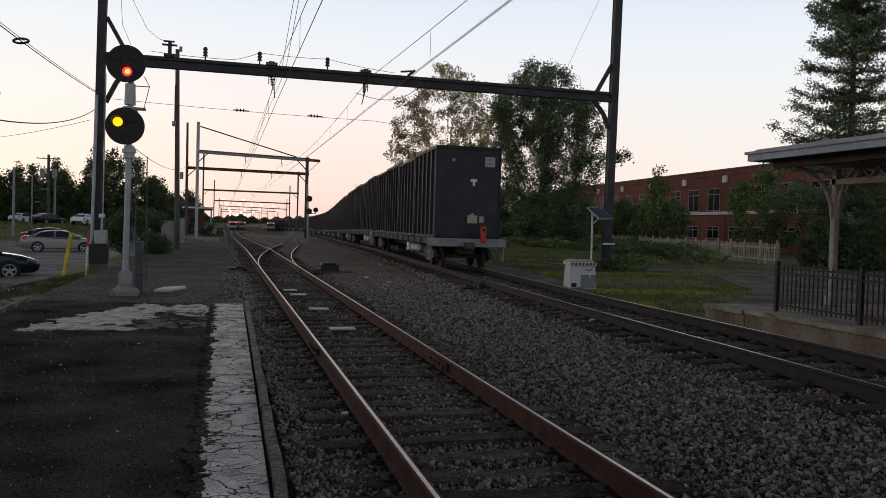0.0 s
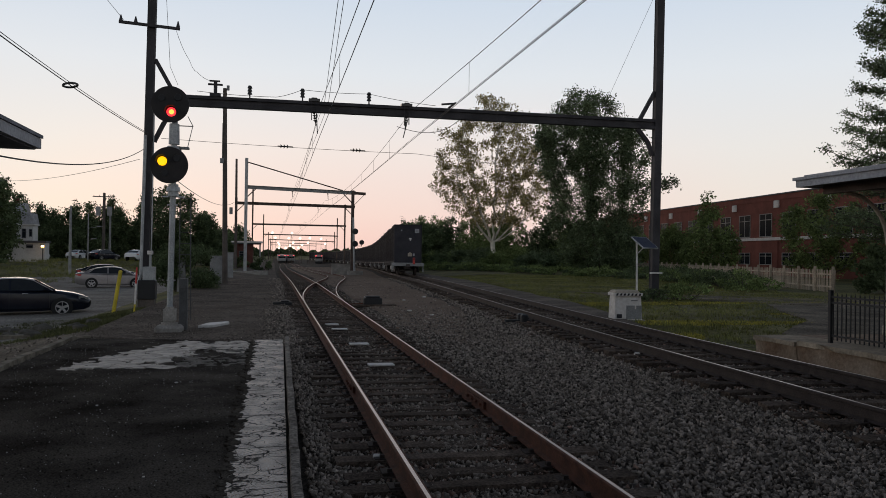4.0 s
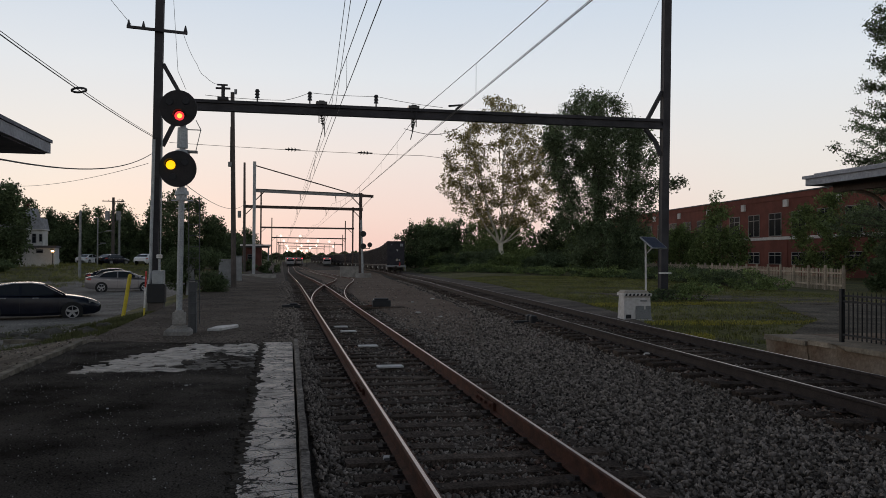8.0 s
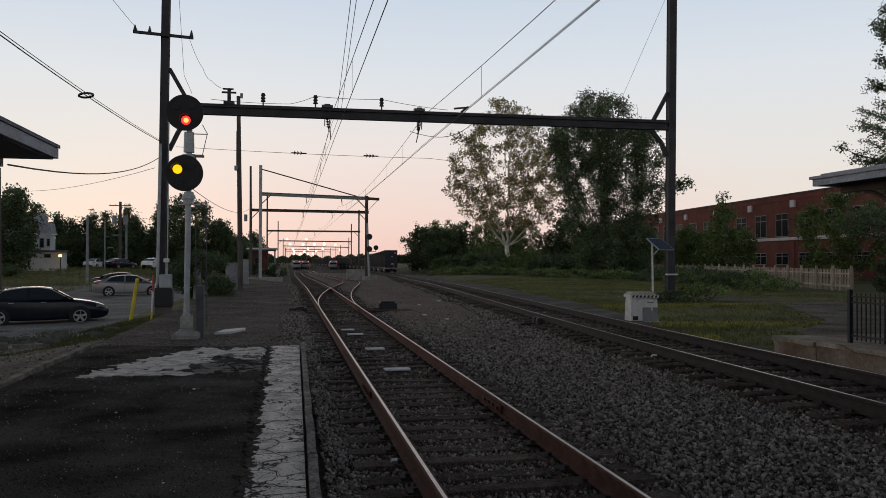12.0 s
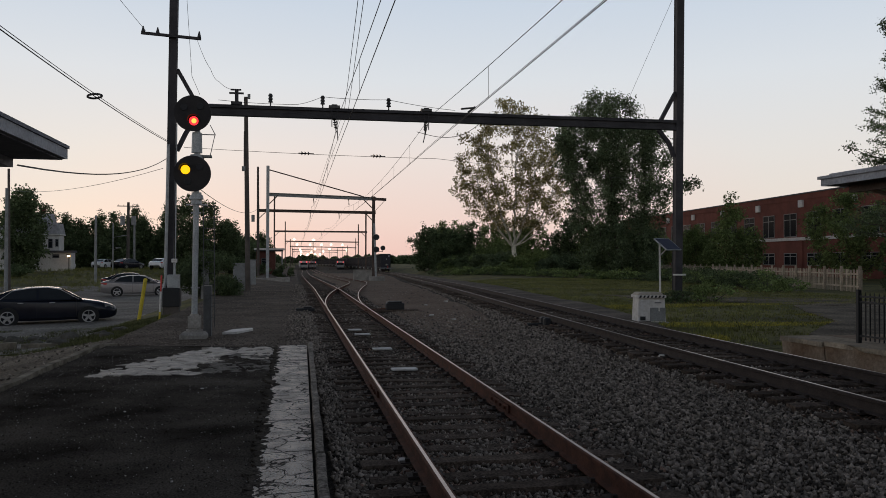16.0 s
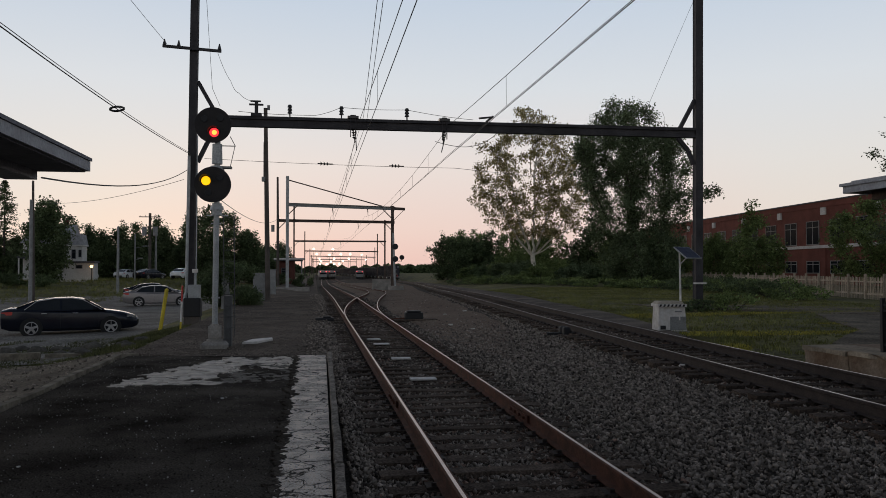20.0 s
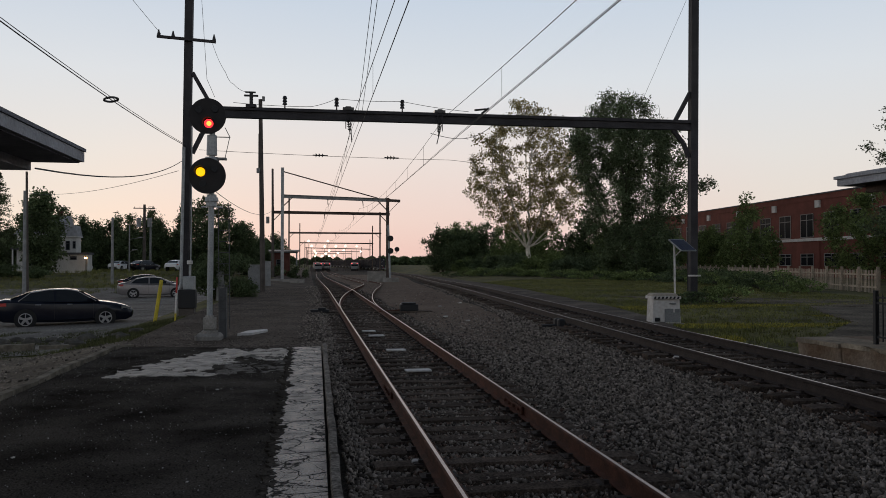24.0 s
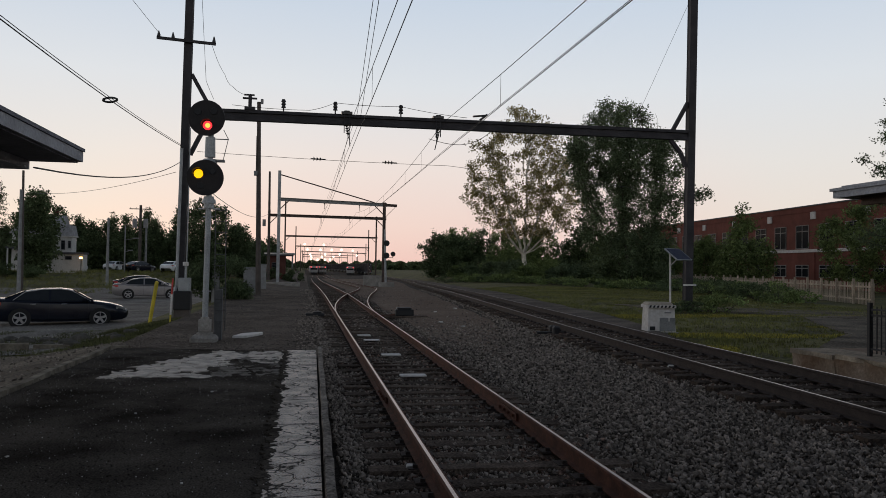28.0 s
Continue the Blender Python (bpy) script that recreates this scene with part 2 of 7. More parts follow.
M_DARKGREY = material("dark_grey_steel", (0.085, 0.085, 0.085), 0.75, var=0.25, scale=3, fine=30, bump=0.1)
M_GALV = material("galvanised_steel", (0.33, 0.34, 0.34), 0.55, metal=0.4, var=0.2, scale=3, fine=30, bump=0.1)
M_GREY = material("grey_painted_steel", (0.22, 0.22, 0.215), 0.7, var=0.2, scale=3, fine=30, bump=0.1)
M_WOODPOLE = material("grey_brown_pole_wood", (0.085, 0.07, 0.06), 0.95, var=0.3, scale=2, fine=20, bump=0.4)
M_BLACK = material("black_paint", (0.008, 0.008, 0.009), 0.6, var=0.3, scale=4, fine=30, bump=0.1)
M_WIRE = material("weathered_wire", (0.03, 0.028, 0.026), 0.7, var=0.2, bump=0)
M_INSUL = material("brown_insulator", (0.035, 0.03, 0.028), 0.4, var=0.2, bump=0)
M_CONTAINER = material("dark_container_paint", (0.024, 0.024, 0.032), 0.66, var=0.35, scale=1.2, fine=18, bump=0.2, second=(0.036, 0.033, 0.038), island=0.4, spec=0.3)
M_DECK = material("flatcar_steel", (0.075, 0.066, 0.062), 0.85, var=0.4, scale=2, fine=20, bump=0.2, spec=0.2)
M_BRICK = material("red_brick", (0.185, 0.066, 0.050), 0.9, var=0.2, scale=0.8, fine=30, bump=0.3, coords="World", spec=0.12)
M_BRICK_DARK = material("dark_brick", (0.10, 0.042, 0.034), 0.95, var=0.25, scale=0.8, fine=30, bump=0.3, coords="World", spec=0.1)
M_STONEBAND = material("white_stone_band", (0.62, 0.58, 0.54), 0.85, var=0.15, scale=1, fine=10)
M_WHITEWALL = material("white_siding", (0.50, 0.49, 0.47), 0.8, var=0.1, scale=1, fine=10)
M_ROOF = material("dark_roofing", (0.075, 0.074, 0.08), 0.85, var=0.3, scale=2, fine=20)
M_SOFFIT = material("grey_blue_soffit_boards", (0.15, 0.15, 0.17), 0.8, var=0.25, scale=2, fine=20)
M_FASCIA = material("grey_fascia_paint", (0.30, 0.30, 0.32), 0.7, var=0.2, scale=2, fine=20)
M_CREAM = material("cream_painted_wood", (0.34, 0.29, 0.225), 0.75, var=0.2, scale=2, fine=20)
def leafy(m, share=0.4):
    """Lets light through a leaf material."""
    n, l = m.node_tree.nodes, m.node_tree.links
    b = n["Principled BSDF"]
    tr = n.new("ShaderNodeBsdfTranslucent")
    mix = n.new("ShaderNodeMixShader")
    mix.inputs[0].default_value = share
    l.new(b.inputs["Base Color"].links[0].from_socket, tr.inputs["Color"])
    l.new(b.outputs[0], mix.inputs[1])
    l.new(tr.outputs[0], mix.inputs[2])
    l.new(mix.outputs[0], n["Material Output"].inputs["Surface"])
    return m


M_LEAF = material("leaf_green", (0.160, 0.205, 0.074), 0.75, var=0.4, scale=0.4, fine=4, bump=0, island=0.5, spec=0.12)
M_LEAF_DARK = material("dark_leaf_green", (0.098, 0.128, 0.062), 0.8, var=0.4, scale=0.4, fine=4, bump=0, island=0.5, spec=0.12)
M_LEAF_PALE = material("pale_olive_leaf", (0.29, 0.245, 0.11), 0.8, var=0.4, scale=0.4, fine=4, bump=0, island=0.45, spec=0.12)
M_LEAF_MID = material("mid_green_leaf", (0.125, 0.160, 0.085), 0.8, var=0.4, scale=0.4, fine=4, bump=0, island=0.5, spec=0.12)
for m in (M_LEAF, M_LEAF_DARK, M_LEAF_PALE, M_LEAF_MID):
    leafy(m, 0.52 if m is M_LEAF_PALE else 0.4)
M_BARK = material("brown_bark", (0.06, 0.048, 0.038), 0.95, var=0.3, scale=3, fine=20, bump=0.6)
M_BARK_WHITE = material("pale_sycamore_bark", (0.58, 0.53, 0.44), 0.85, var=0.4, scale=1.5, fine=8, bump=0.3)
M_GLASS = glass("dark_window_glass")
M_CARGLASS = material("tinted_car_glass", (0.012, 0.014, 0.016), 0.12, var=0.1, bump=0, spec=0.35)
M_CARBLACK = material("black_car_paint", (0.007, 0.009, 0.016), 0.2, var=0.1, bump=0, spec=0.3)
M_CARSILVER = material("silver_car_paint", (0.24, 0.22, 0.215), 0.35, metal=0.4, var=0.05, bump=0)
M_CARWHITE = material("white_car_paint", (0.65, 0.65, 0.65), 0.3, var=0.05, bump=0)
M_TYRE = material("tyre_rubber", (0.012, 0.012, 0.012), 0.9, var=0.2, bump=0)
M_ALLOY = material("alloy_rim", (0.40, 0.40, 0.41), 0.35, metal=0.8, var=0.1, bump=0)
M_YELLOW = material("yellow_paint", (0.55, 0.42, 0.03), 0.7, var=0.2, scale=3)
M_RED = material("red_paint", (0.45, 0.04, 0.03), 0.6, var=0.2, scale=3)
M_PICKET = material("weathered_picket_wood", (0.36, 0.29, 0.215), 0.9, var=0.25, scale=2, fine=12, island=0.3)
M_SOLAR = material("solar_cells", (0.012, 0.016, 0.040), 0.5, var=0.2, bump=0, spec=0.15)
M_DARKLENS = material("unlit_lens", (0.02, 0.02, 0.022), 0.5, var=0.2, bump=0, spec=0.2)
M_RED_LENS = glow("lit_red_lens", (1.0, 0.035, 0.045), 1.6)
M_RED_CORE = glow("red_lamp_core", (1.0, 0.42, 0.06), 1.9)
M_YEL_LENS = glow("lit_yellow_lens", (1.0, 0.46, 0.004), 1.5)
M_LAMP = glow("far_platform_lamp", (1.0, 0.86, 0.66), 40.0)
M_TAIL = glow("far_train_red_light", (1.0, 0.05, 0.06), 5.0)


# ---- mesh helpers ----
def box(bm, x0, x1, y0, y1, z0, z1, m=None):
    vs = [bm.verts.new((x, y, z)) for z in (z0, z1) for y in (y0, y1) for x in (x0, x1)]
    if m is not None:
        for v in vs:
            v.co = m @ v.co
    for f in ((0, 2, 3, 1), (4, 5, 7, 6), (0, 1, 5, 4), (2, 6, 7, 3), (0, 4, 6, 2), (1, 3, 7, 5)):
        bm.faces.new([vs[i] for i in f])
    return vs


def rod(bm, a, b, r0, r1=None, seg=8):
    a, b = Vector(a), Vector(b)
    r1 = r0 if r1 is None else r1
    d = (b - a).normalized()
    u = d.orthogonal().normalized()
    v = d.cross(u)
    rings = []
    for p, r in ((a, r0), (b, r1)):
        rings.append([bm.verts.new(p + (u * math.cos(2 * math.pi * i / seg) + v * math.sin(2 * math.pi * i / seg)) * r) for i in range(seg)])
    for i in range(seg):
        j = (i + 1) % seg
        bm.faces.new((rings[0][i], rings[0][j], rings[1][j], rings[1][i]))
    bm.faces.new(rings[0][::-1])
    bm.faces.new(rings[1])


def beam(bm, a, b, w, h):
    """A square bar from a to b, w across and h high."""
    a, b = Vector(a), Vector(b)
    d = (b - a).normalized()
    up = Vector((0, 0, 1)) if abs(d.z) < 0.9 else Vector((0, 1, 0))
    s = d.cross(up).normalized()
    t = s.cross(d)
    q = [[bm.verts.new(p + s * sx * w / 2 + t * sz * h / 2) for sx, sz in ((-1, -1), (1, -1), (1, 1), (-1, 1))] for p in (a, b)]
    for i in range(4):
        j = (i + 1) % 4
        bm.faces.new((q[0][i], q[0][j], q[1][j], q[1][i]))
    bm.faces.new(q[0][::-1])
    bm.faces.new(q[1])


def ibeam(bm, a, b, w, h, t=0.035):
    """One rolled I-section from a to b, mostly along x."""
    a, b = Vector(a), Vector(b)
    outline = [(-w / 2, -h / 2), (w / 2, -h / 2), (w / 2, -h / 2 + t), (t / 2, -h / 2 + t), (t / 2, h / 2 - t), (w / 2, h / 2 - t), (w / 2, h / 2), (-w / 2, h / 2), (-w / 2, h / 2 - t), (-t / 2, h / 2 - t), (-t / 2, -h / 2 + t), (-w / 2, -h / 2 + t)]
    q = [[bm.verts.new(p + Vector((0, u, v))) for u, v in outline] for p in (a, b)]
    n = len(outline)
    for i in range(n):
        j = (i + 1) % n
        bm.faces.new((q[0][i], q[0][j], q[1][j], q[1][i]))
    bm.faces.new(q[0][::-1])
    bm.faces.new(q[1])


def sweep(bm, points, profile):
    """Carries a closed outline (sideways, up) along a line of points that is mostly level. Returns the rings."""
    rings = []
    for i, p in enumerate(points):
        p = Vector(p)
        d = Vector(points[min(i + 1, len(points) - 1)]) - Vector(points[max(i - 1, 0)])
        d.z = 0
        d.normalize()
        s = Vector((d.y, -d.x, 0))
        rings.append([bm.verts.new(p + s * u + Vector((0, 0, v))) for u, v in profile])
    k = len(profile)
    for a, b in zip(rings, rings[1:]):
        for i in range(k):
            j = (i + 1) % k
            bm.faces.new((a[i], b[i], b[j], a[j]))
    bm.faces.new(rings[0])
    bm.faces.new(rings[-1][::-1])
    return rings


def prism(bm, outline, z0, z1):
    lo = [bm.verts.new((x, y, z0)) for x, y in outline]
    hi = [bm.verts.new((x, y, z1)) for x, y in outline]
    n = len(outline)
    for i in range(n):
        j = (i + 1) % n
        bm.faces.new((lo[i], lo[j], hi[j], hi[i]))
    bm.faces.new(hi)
    bm.faces.new(lo[::-1])


def bevelled(bm, amount=0.01, seg=1):
    bmesh.ops.bevel(bm, geom=list(bm.edges), offset=amount, segments=seg, affect='EDGES', clamp_overlap=True)


def shade(me, angle=35):
    me.polygons.foreach_set("use_smooth", [True] * len(me.polygons))
    me.set_sharp_from_angle(angle=radians(angle))


def part(name, bm, mat, parent=None, label="", smooth=False):
    me = bpy.data.meshes.new(name)
    bmesh.ops.recalc_face_normals(bm, faces=list(bm.faces))
    bm.to_mesh(me)
    bm.free()
    for m in (mat if isinstance(mat, (list, tuple)) else [mat]):
        me.materials.append(m)
    if smooth:
        shade(me)
    ob = new(name, me)
    ob.parent = parent
    if label:
        ob["label"] = label
    return ob


def thing(name, label, category, m=None, group="", kind=""):
    ob = new(name)
    ob.empty_display_size = 0.2
    ob.matrix_basis = m or Matrix()
    return tagged(ob, label, category, group, kind)


def solid(name, bm, mat, label, category, kind="", group="", smooth=False, m=None):
    ob = part(name, bm, mat, None, "", smooth)
    if m is not None:
        ob.matrix_basis = m
    return tagged(ob, label, category, group, kind)


def boxpart(name, dims, mat, parent, label="", bev=0.0, m=None):
    bm = bmesh.new()
    box(bm, *dims, m=m)
    if bev:
        bevelled(bm, bev)
    return part(name, bm, mat, parent, label)


def smooth01(u):
    u = max(0.0, min(1.0, u))
    return u * u * (3 - 2 * u)


def spline(knots, y):
    """Smooth x over y through the knots (y, x)."""
    for i in range(len(knots) - 1):
        if y <= knots[i + 1][0] or i == len(knots) - 2:
            break
    p = [knots[max(0, min(len(knots) - 1, i + k))] for k in (-1, 0, 1, 2)]
    (y1, x1), (y2, x2) = p[1], p[2]
    h = y2 - y1
    m1 = (x2 - p[0][1]) / max(1e-6, y2 - p[0][0])
    m2 = (p[3][1] - x1) / max(1e-6, p[3][0] - y1)
    u = (y - y1) / h
    if u > 1:
        return x2 + m2 * (y - y2)
    return ((2 * u ** 3 - 3 * u ** 2 + 1) * x1 + (u ** 3 - 2 * u ** 2 + u) * h * m1 + (-2 * u ** 3 + 3 * u ** 2) * x2 + (u ** 3 - u ** 2) * h * m2)


# ---- plan: tracks and ground ----
Z2 = 0.22                      # railhead of the freight track over that of the near track
FREIGHT = ((-60, 4.6), (0, 5.0), (11, 5.38), (18, 5.72), (28, 6.42), (59, 8.7), (85, 11.1), (110, 13.6), (141, 16.5), (157, 17.7), (177, 18.8),
           (193, 19.6), (208, 20.4), (224, 21.1), (260, 22.2), (320, 22.8), (400, 21.5), (500, 17.0), (620, 8.0), (760, -6.0))


def freight_x(y):
    return spline(FREIGHT, y)


def turnout_x(y):
    return 4.0 * smooth01((y - 30) / 52) + 0.4 * bend(y)


def dip(y):
    """The line falls away towards the far station."""
    return -2.0 * (1 - math.exp(-((max(0.0, y - 50) / 140) ** 1.2)))


def bend(y):
    return 1.15 * smooth01((y - 130) / 170)


def ground_z(x, y):
    """Level of the soil beside and between the tracks."""
    xf = freight_x(max(-60, min(760, y)))
    knots = ((-40, -0.95), (-14, -0.72), (-8.6, -0.62), (-6.3, -0.22), (-1.55, -0.20), (-1.25, -0.265), (1.25, -0.265), (1.6, -0.20), (xf - 2.4, -0.13), (xf - 1.45, -0.10), (xf - 0.85, -0.04), (xf + 1.25, -0.035), (xf + 2.2, 0.02), (xf + 12, 0.05), (60, 0.0))
    bank = 1.3 * smooth01((y - 75) / 33) * smooth01((-x - 12) / 7)
    bank += dip(y) * smooth01((xf + 9 - x) / 6) * smooth01((x + 6) / 3.5)
    if x <= knots[0][0]:
        return knots[0][1] + bank
    for (a, za), (b, zb) in zip(knots, knots[1:]):
        if x <= b:
            return bank + za + (zb - za) * (x - a) / max(0.01, b - a)
    return knots[-1][1] + bank


def build_ground():
    xs = [-1500, -600, -250, -120, -60, -40, -25, -14, -11, -8.6, -7.4, -6.3, -4, -2, 0, 2, 4, 6, 8, 10, 12, 14, 17, 20, 24, 28, 34, 45, 60, 100, 250, 600, 1500]
    ys = [-400, -100, -30, -10, 0, 5, 10, 15, 20, 25, 30, 35, 40, 50, 60, 70, 80, 90, 100, 120, 140, 160, 180, 200, 220, 250, 300, 350, 400, 500, 620, 760, 1200, 2500]
    verts = []
    for y in ys:
        for x in xs:
            under = 0.14 if -2.2 < x < freight_x(max(-60, min(760, y))) + 3.6 else 0.0
            verts.append((x, y, ground_z(x, y) - under))
    n = len(xs)
    faces = [(j * n + i, j * n + i + 1, (j + 1) * n + i + 1, (j + 1) * n + i) for j in range(len(ys) - 1) for i in range(n - 1)]
    me = bpy.data.meshes.new("ground")
    me.from_pydata(verts, [], faces)
    me.materials.append(M_GRASS)
    tagged(new("ground", me), "rough grass and bare earth beside the railway", "ground", kind="structure")


build_ground()


def strip_mesh(name, left, right, ys, mat, label, category, lift=0.03, parent=None):
    """A sheet of soil cover between two lines left(y) and right(y), lying a little over the ground."""
    verts, faces, k = [], [], 33
    for y in ys:
        a, b = left(y), right(y)
        for i in range(k):
            x = a + (b - a) * i / (k - 1)
            edge = -0.10 if i in (0, k - 1) else 0.0
            verts.append((x, y, ground_z(x, y) + lift + edge))
    for j in range(len(ys) - 1):
        for i in range(k - 1):
            faces.append((j * k + i, j * k + i + 1, (j + 1) * k + i + 1, (j + 1) * k + i))
    me = bpy.data.meshes.new(name)
    me.from_pydata(verts, [], faces)
    me.materials.append(mat)
    shade(me, 60)
    return tagged(new(name, me), label, category, kind="structure")


YS = [-60, -20, -5] + list(range(0, 100, 4)) + list(range(100, 760, 15))
strip_mesh("ballast", lambda y: -1.80 if y < 17.5 else -2.3, lambda y: freight_x(y) + 1.5, YS, M_BALLAST_SHADED, "ballast bed under the tracks, coloured dark as shade between the stones", "ballast")
strip_mesh("gravel_yard", lambda y: -6.4 if y > 18 else -2.5, lambda y: -1.5, [17.7] + list(range(20, 340, 8)), M_GRAVEL, "dark gravel and cinder path beside the track", "gravel", lift=0.06)
strip_mesh("old_paving", lambda y: -18, lambda y: -6.08, [-10, 0, 8, 12, 16, 19, 21.5], M_PAVING, "old cracked concrete paving below the platform kerb", "paving", lift=0.05)
def shoulder_x(y):
    """Outer line of the bare cinder shoulder beyond the freight track."""
    return freight_x(y) + float(np.interp(y, (-20, 15, 18.6, 24.3, 28.8, 38, 60, 76, 140), (1.4, 1.4, 1.5, 2.4, 2.9, 3.0, 3.7, 3.6, 3.4))) + 0.25 * noise.noise(Vector((0.0, y * 0.31, 2.0)))


def drive_edge(y):
    """Near line of the bare drive beside the far platform."""
    return float(np.interp(y, (15.2, 17.2, 20.9, 24.5, 28.5), (9.6, 9.9, 13.4, 15.0, 17.2)))


strip_mesh("cinder_shoulder", lambda y: freight_x(y) + 1.2, shoulder_x, [-20, 0, 10] + list(range(14, 60, 2)) + list(range(60, 200, 8)), M_SHOULDER, "bare grey cinder shoulder beside the freight track", "shoulder", lift=0.075)
strip_mesh("packed_dirt", lambda y: 1.55 + 0.35 * noise.noise(Vector((1.0, y * 0.4, 0.0))) + max(0.0, 22 - y) * 0.12, lambda y: max(2.2, freight_x(y) - 1.75 - max(0.0, 27 - y) * 0.17 + 0.3 * noise.noise(Vector((3.0, y * 0.35, 0.0)))),
           list(range(16, 60, 2)) + list(range(60, 200, 8)), M_DIRT, "packed brown dirt and cinders between the tracks", "dirt", lift=0.062)
bm = bmesh.new()
prism(bm, [(9.6, 15.25), (9.9, 17.2), (11.7, 19.2), (13.4, 20.9), (15.0, 24.5), (17.2, 28.5), (20, 26.4), (34, 20.8), (34, 15.25)], -0.2, 0.071)
solid("gravel_drive", bm, M_PAVING, "bare grey drive at the end of the far platform", "drive", kind="structure")
bm = bmesh.new()
prism(bm, [(13, 38.5), (14, 33), (16.5, 30.2), (20, 26.5), (34, 21), (34, 26), (21, 33.8), (17, 36.2)], -0.2, 0.075)
solid("gravel_drive", bm, M_PAVING, "grey gravel drive across the grass verge", "drive", kind="structure")
strip_mesh("car_park", lambda y: -60, lambda y: -7.6, [22, 30, 40, 50, 60, 70, 80], M_LOT, "worn grey car park surface", "car park", lift=0.03)

# ---- tracks ----
RAIL_OUTLINE = ((-0.07, -0.171), (0.07, -0.171), (0.07, -0.160), (0.012, -0.145), (0.009, -0.045), (0.036, -0.034), (0.036, -0.006), (0.028, 0.0), (0.016, 0.002),
                (-0.016, 0.002), (-0.028, 0.0), (-0.036, -0.006), (-0.036, -0.034), (-0.009, -0.045), (-0.012, -0.145), (-0.07, -0.160))


def rail(track, line, rust=M_RUST):
    bm = bmesh.new()
    sweep(bm, line, RAIL_OUTLINE)
    ob = part("rail", bm, [rust, M_RAILTOP], track)
    k = len(RAIL_OUTLINE)
    for f in ob.data.polygons:
        if f.index < (len(line) - 1) * k and f.index % k == 8:
            f.material_index = 1
    return ob


def path_points(centre, side, ys, z):
    pts = []
    for y in ys:
        d = (centre(y + 0.5) - centre(y - 0.5))
        s = math.hypot(d, 1)
        pts.append((centre(y) + side / s, y - side * d / s, z + dip(y)))
    return pts


TIE_MESHES = []
for k in range(6):
    random.seed(40 + k)
    bm = bmesh.new()
    L = 1.3 + random.uniform(-0.03, 0.05)
    vs = box(bm, -L, L, -0.115, 0.115, -0.17, 0)
    bmesh.ops.subdivide_edges(bm, edges=[e for e in bm.edges if abs(e.verts[0].co.x - e.verts[1].co.x) > 1], cuts=5)
    for v in bm.verts:
        v.co += Vector((random.uniform(-0.02, 0.02), random.uniform(-0.012, 0.012), random.uniform(-0.010, 0.006)))
    me = bpy.data.meshes.new("tie")
    bmesh.ops.recalc_face_normals(bm, faces=list(bm.faces))
    bm.to_mesh(me)
    bm.free()
    me.materials.append(M_TIE)
    TIE_MESHES.append(me)

bm = bmesh.new()
box(bm, -0.17, 0.17, -0.09, 0.09, -0.012, 0.008)
for sx, sy in ((-0.1, -0.05), (0.1, 0.05)):
    box(bm, sx - 0.022, sx + 0.022, sy - 0.02, sy + 0.02, 0.008, 0.04)
PLATE_MESH = bpy.data.meshes.new("tie_plate")
bm.to_mesh(PLATE_MESH)
bm.free()
PLATE_MESH.materials.append(M_RUST_DARK)


def ties(track, centre, y0, y1, z, step=0.53, seed=1, far=0.0):
    rnd = random.Random(seed)
    y = y0
    while y < y1:
        c, d = centre(y), centre(y + 0.5) - centre(y - 0.5)
        ob = new("tie", rnd.choice(TIE_MESHES))
        ob.parent = track
        ob.matrix_basis = pose(c + rnd.uniform(-0.04, 0.04), y, z - 0.178 + dip(y) + rnd.uniform(-0.022, 0.006), rnd.uniform(-1.5, 1.5), rnd.uniform(-0.8, 0.8), -math.degrees(math.atan(d)) + rnd.uniform(-2.5, 2.5))
        if y < 30:
            for side in (-0.7525, 0.7525):
                pl = new("tie_plate", PLATE_MESH)
                pl.parent = track
                pl.matrix_basis = pose(c + side, y, z - 0.174, 0, 0, -math.degrees(math.atan(d)))
        y += step * rnd.uniform(0.86, 1.14)
    if far > y1:
        bm = bmesh.new()
        while y < far:
            c, d = centre(y), centre(y + 0.5) - centre(y - 0.5)
            box(bm, -1.3, 1.3, -0.115, 0.115, -0.17, 0, pose(c, y, z - 0.178 + dip(y), 0, 0, -math.degrees(math.atan(d))))
            y += step
        tagged(part("far_ties", bm, M_TIE, track), kind="stuff")


straight = lambda y: bend(y)
sidetrack = lambda y: 4.0
near_track = thing("near_track", "rusty railway track on worn wooden ties", "track", kind="structure")
Y_NEAR = [-40, 0] + list(range(10, 100, 10)) + [100, 110, 120, 130, 140, 160, 180, 200, 230, 260, 300, 340, 400, 700]
for side in (-0.7525, 0.7525):
    rail(near_track, path_points(straight, side, Y_NEAR, 0))
ties(near_track, straight, 1.0, 62, 0.0, seed=3, far=130)
freight_track = thing("freight_track", "main freight track with dark steel rails", "track", kind="structure")
Y_FREIGHT = [-60, -20] + list(range(0, 60, 3)) + list(range(60, 760, 10))
for side in (-0.7525, 0.7525):
    rail(freight_track, path_points(freight_x, side, Y_FREIGHT, Z2), M_RUST_DARK)
ties(freight_track, freight_x, 2.0, 80, Z2, seed=5, far=220)
side_track = thing("turnout_track", "turnout curving from the near track to a second track", "track", kind="structure")
Y_TURN = [30 + i * 2 for i in range(28)] + [100, 110, 120, 130, 140, 160, 180, 200, 230, 260, 300, 340, 400, 700]
for side in (-0.7525, 0.7525):
    rail(side_track, path_points(turnout_x, side, Y_TURN, 0.004))
ties(side_track, turnout_x, 52, 90, 0.004, seed=9)

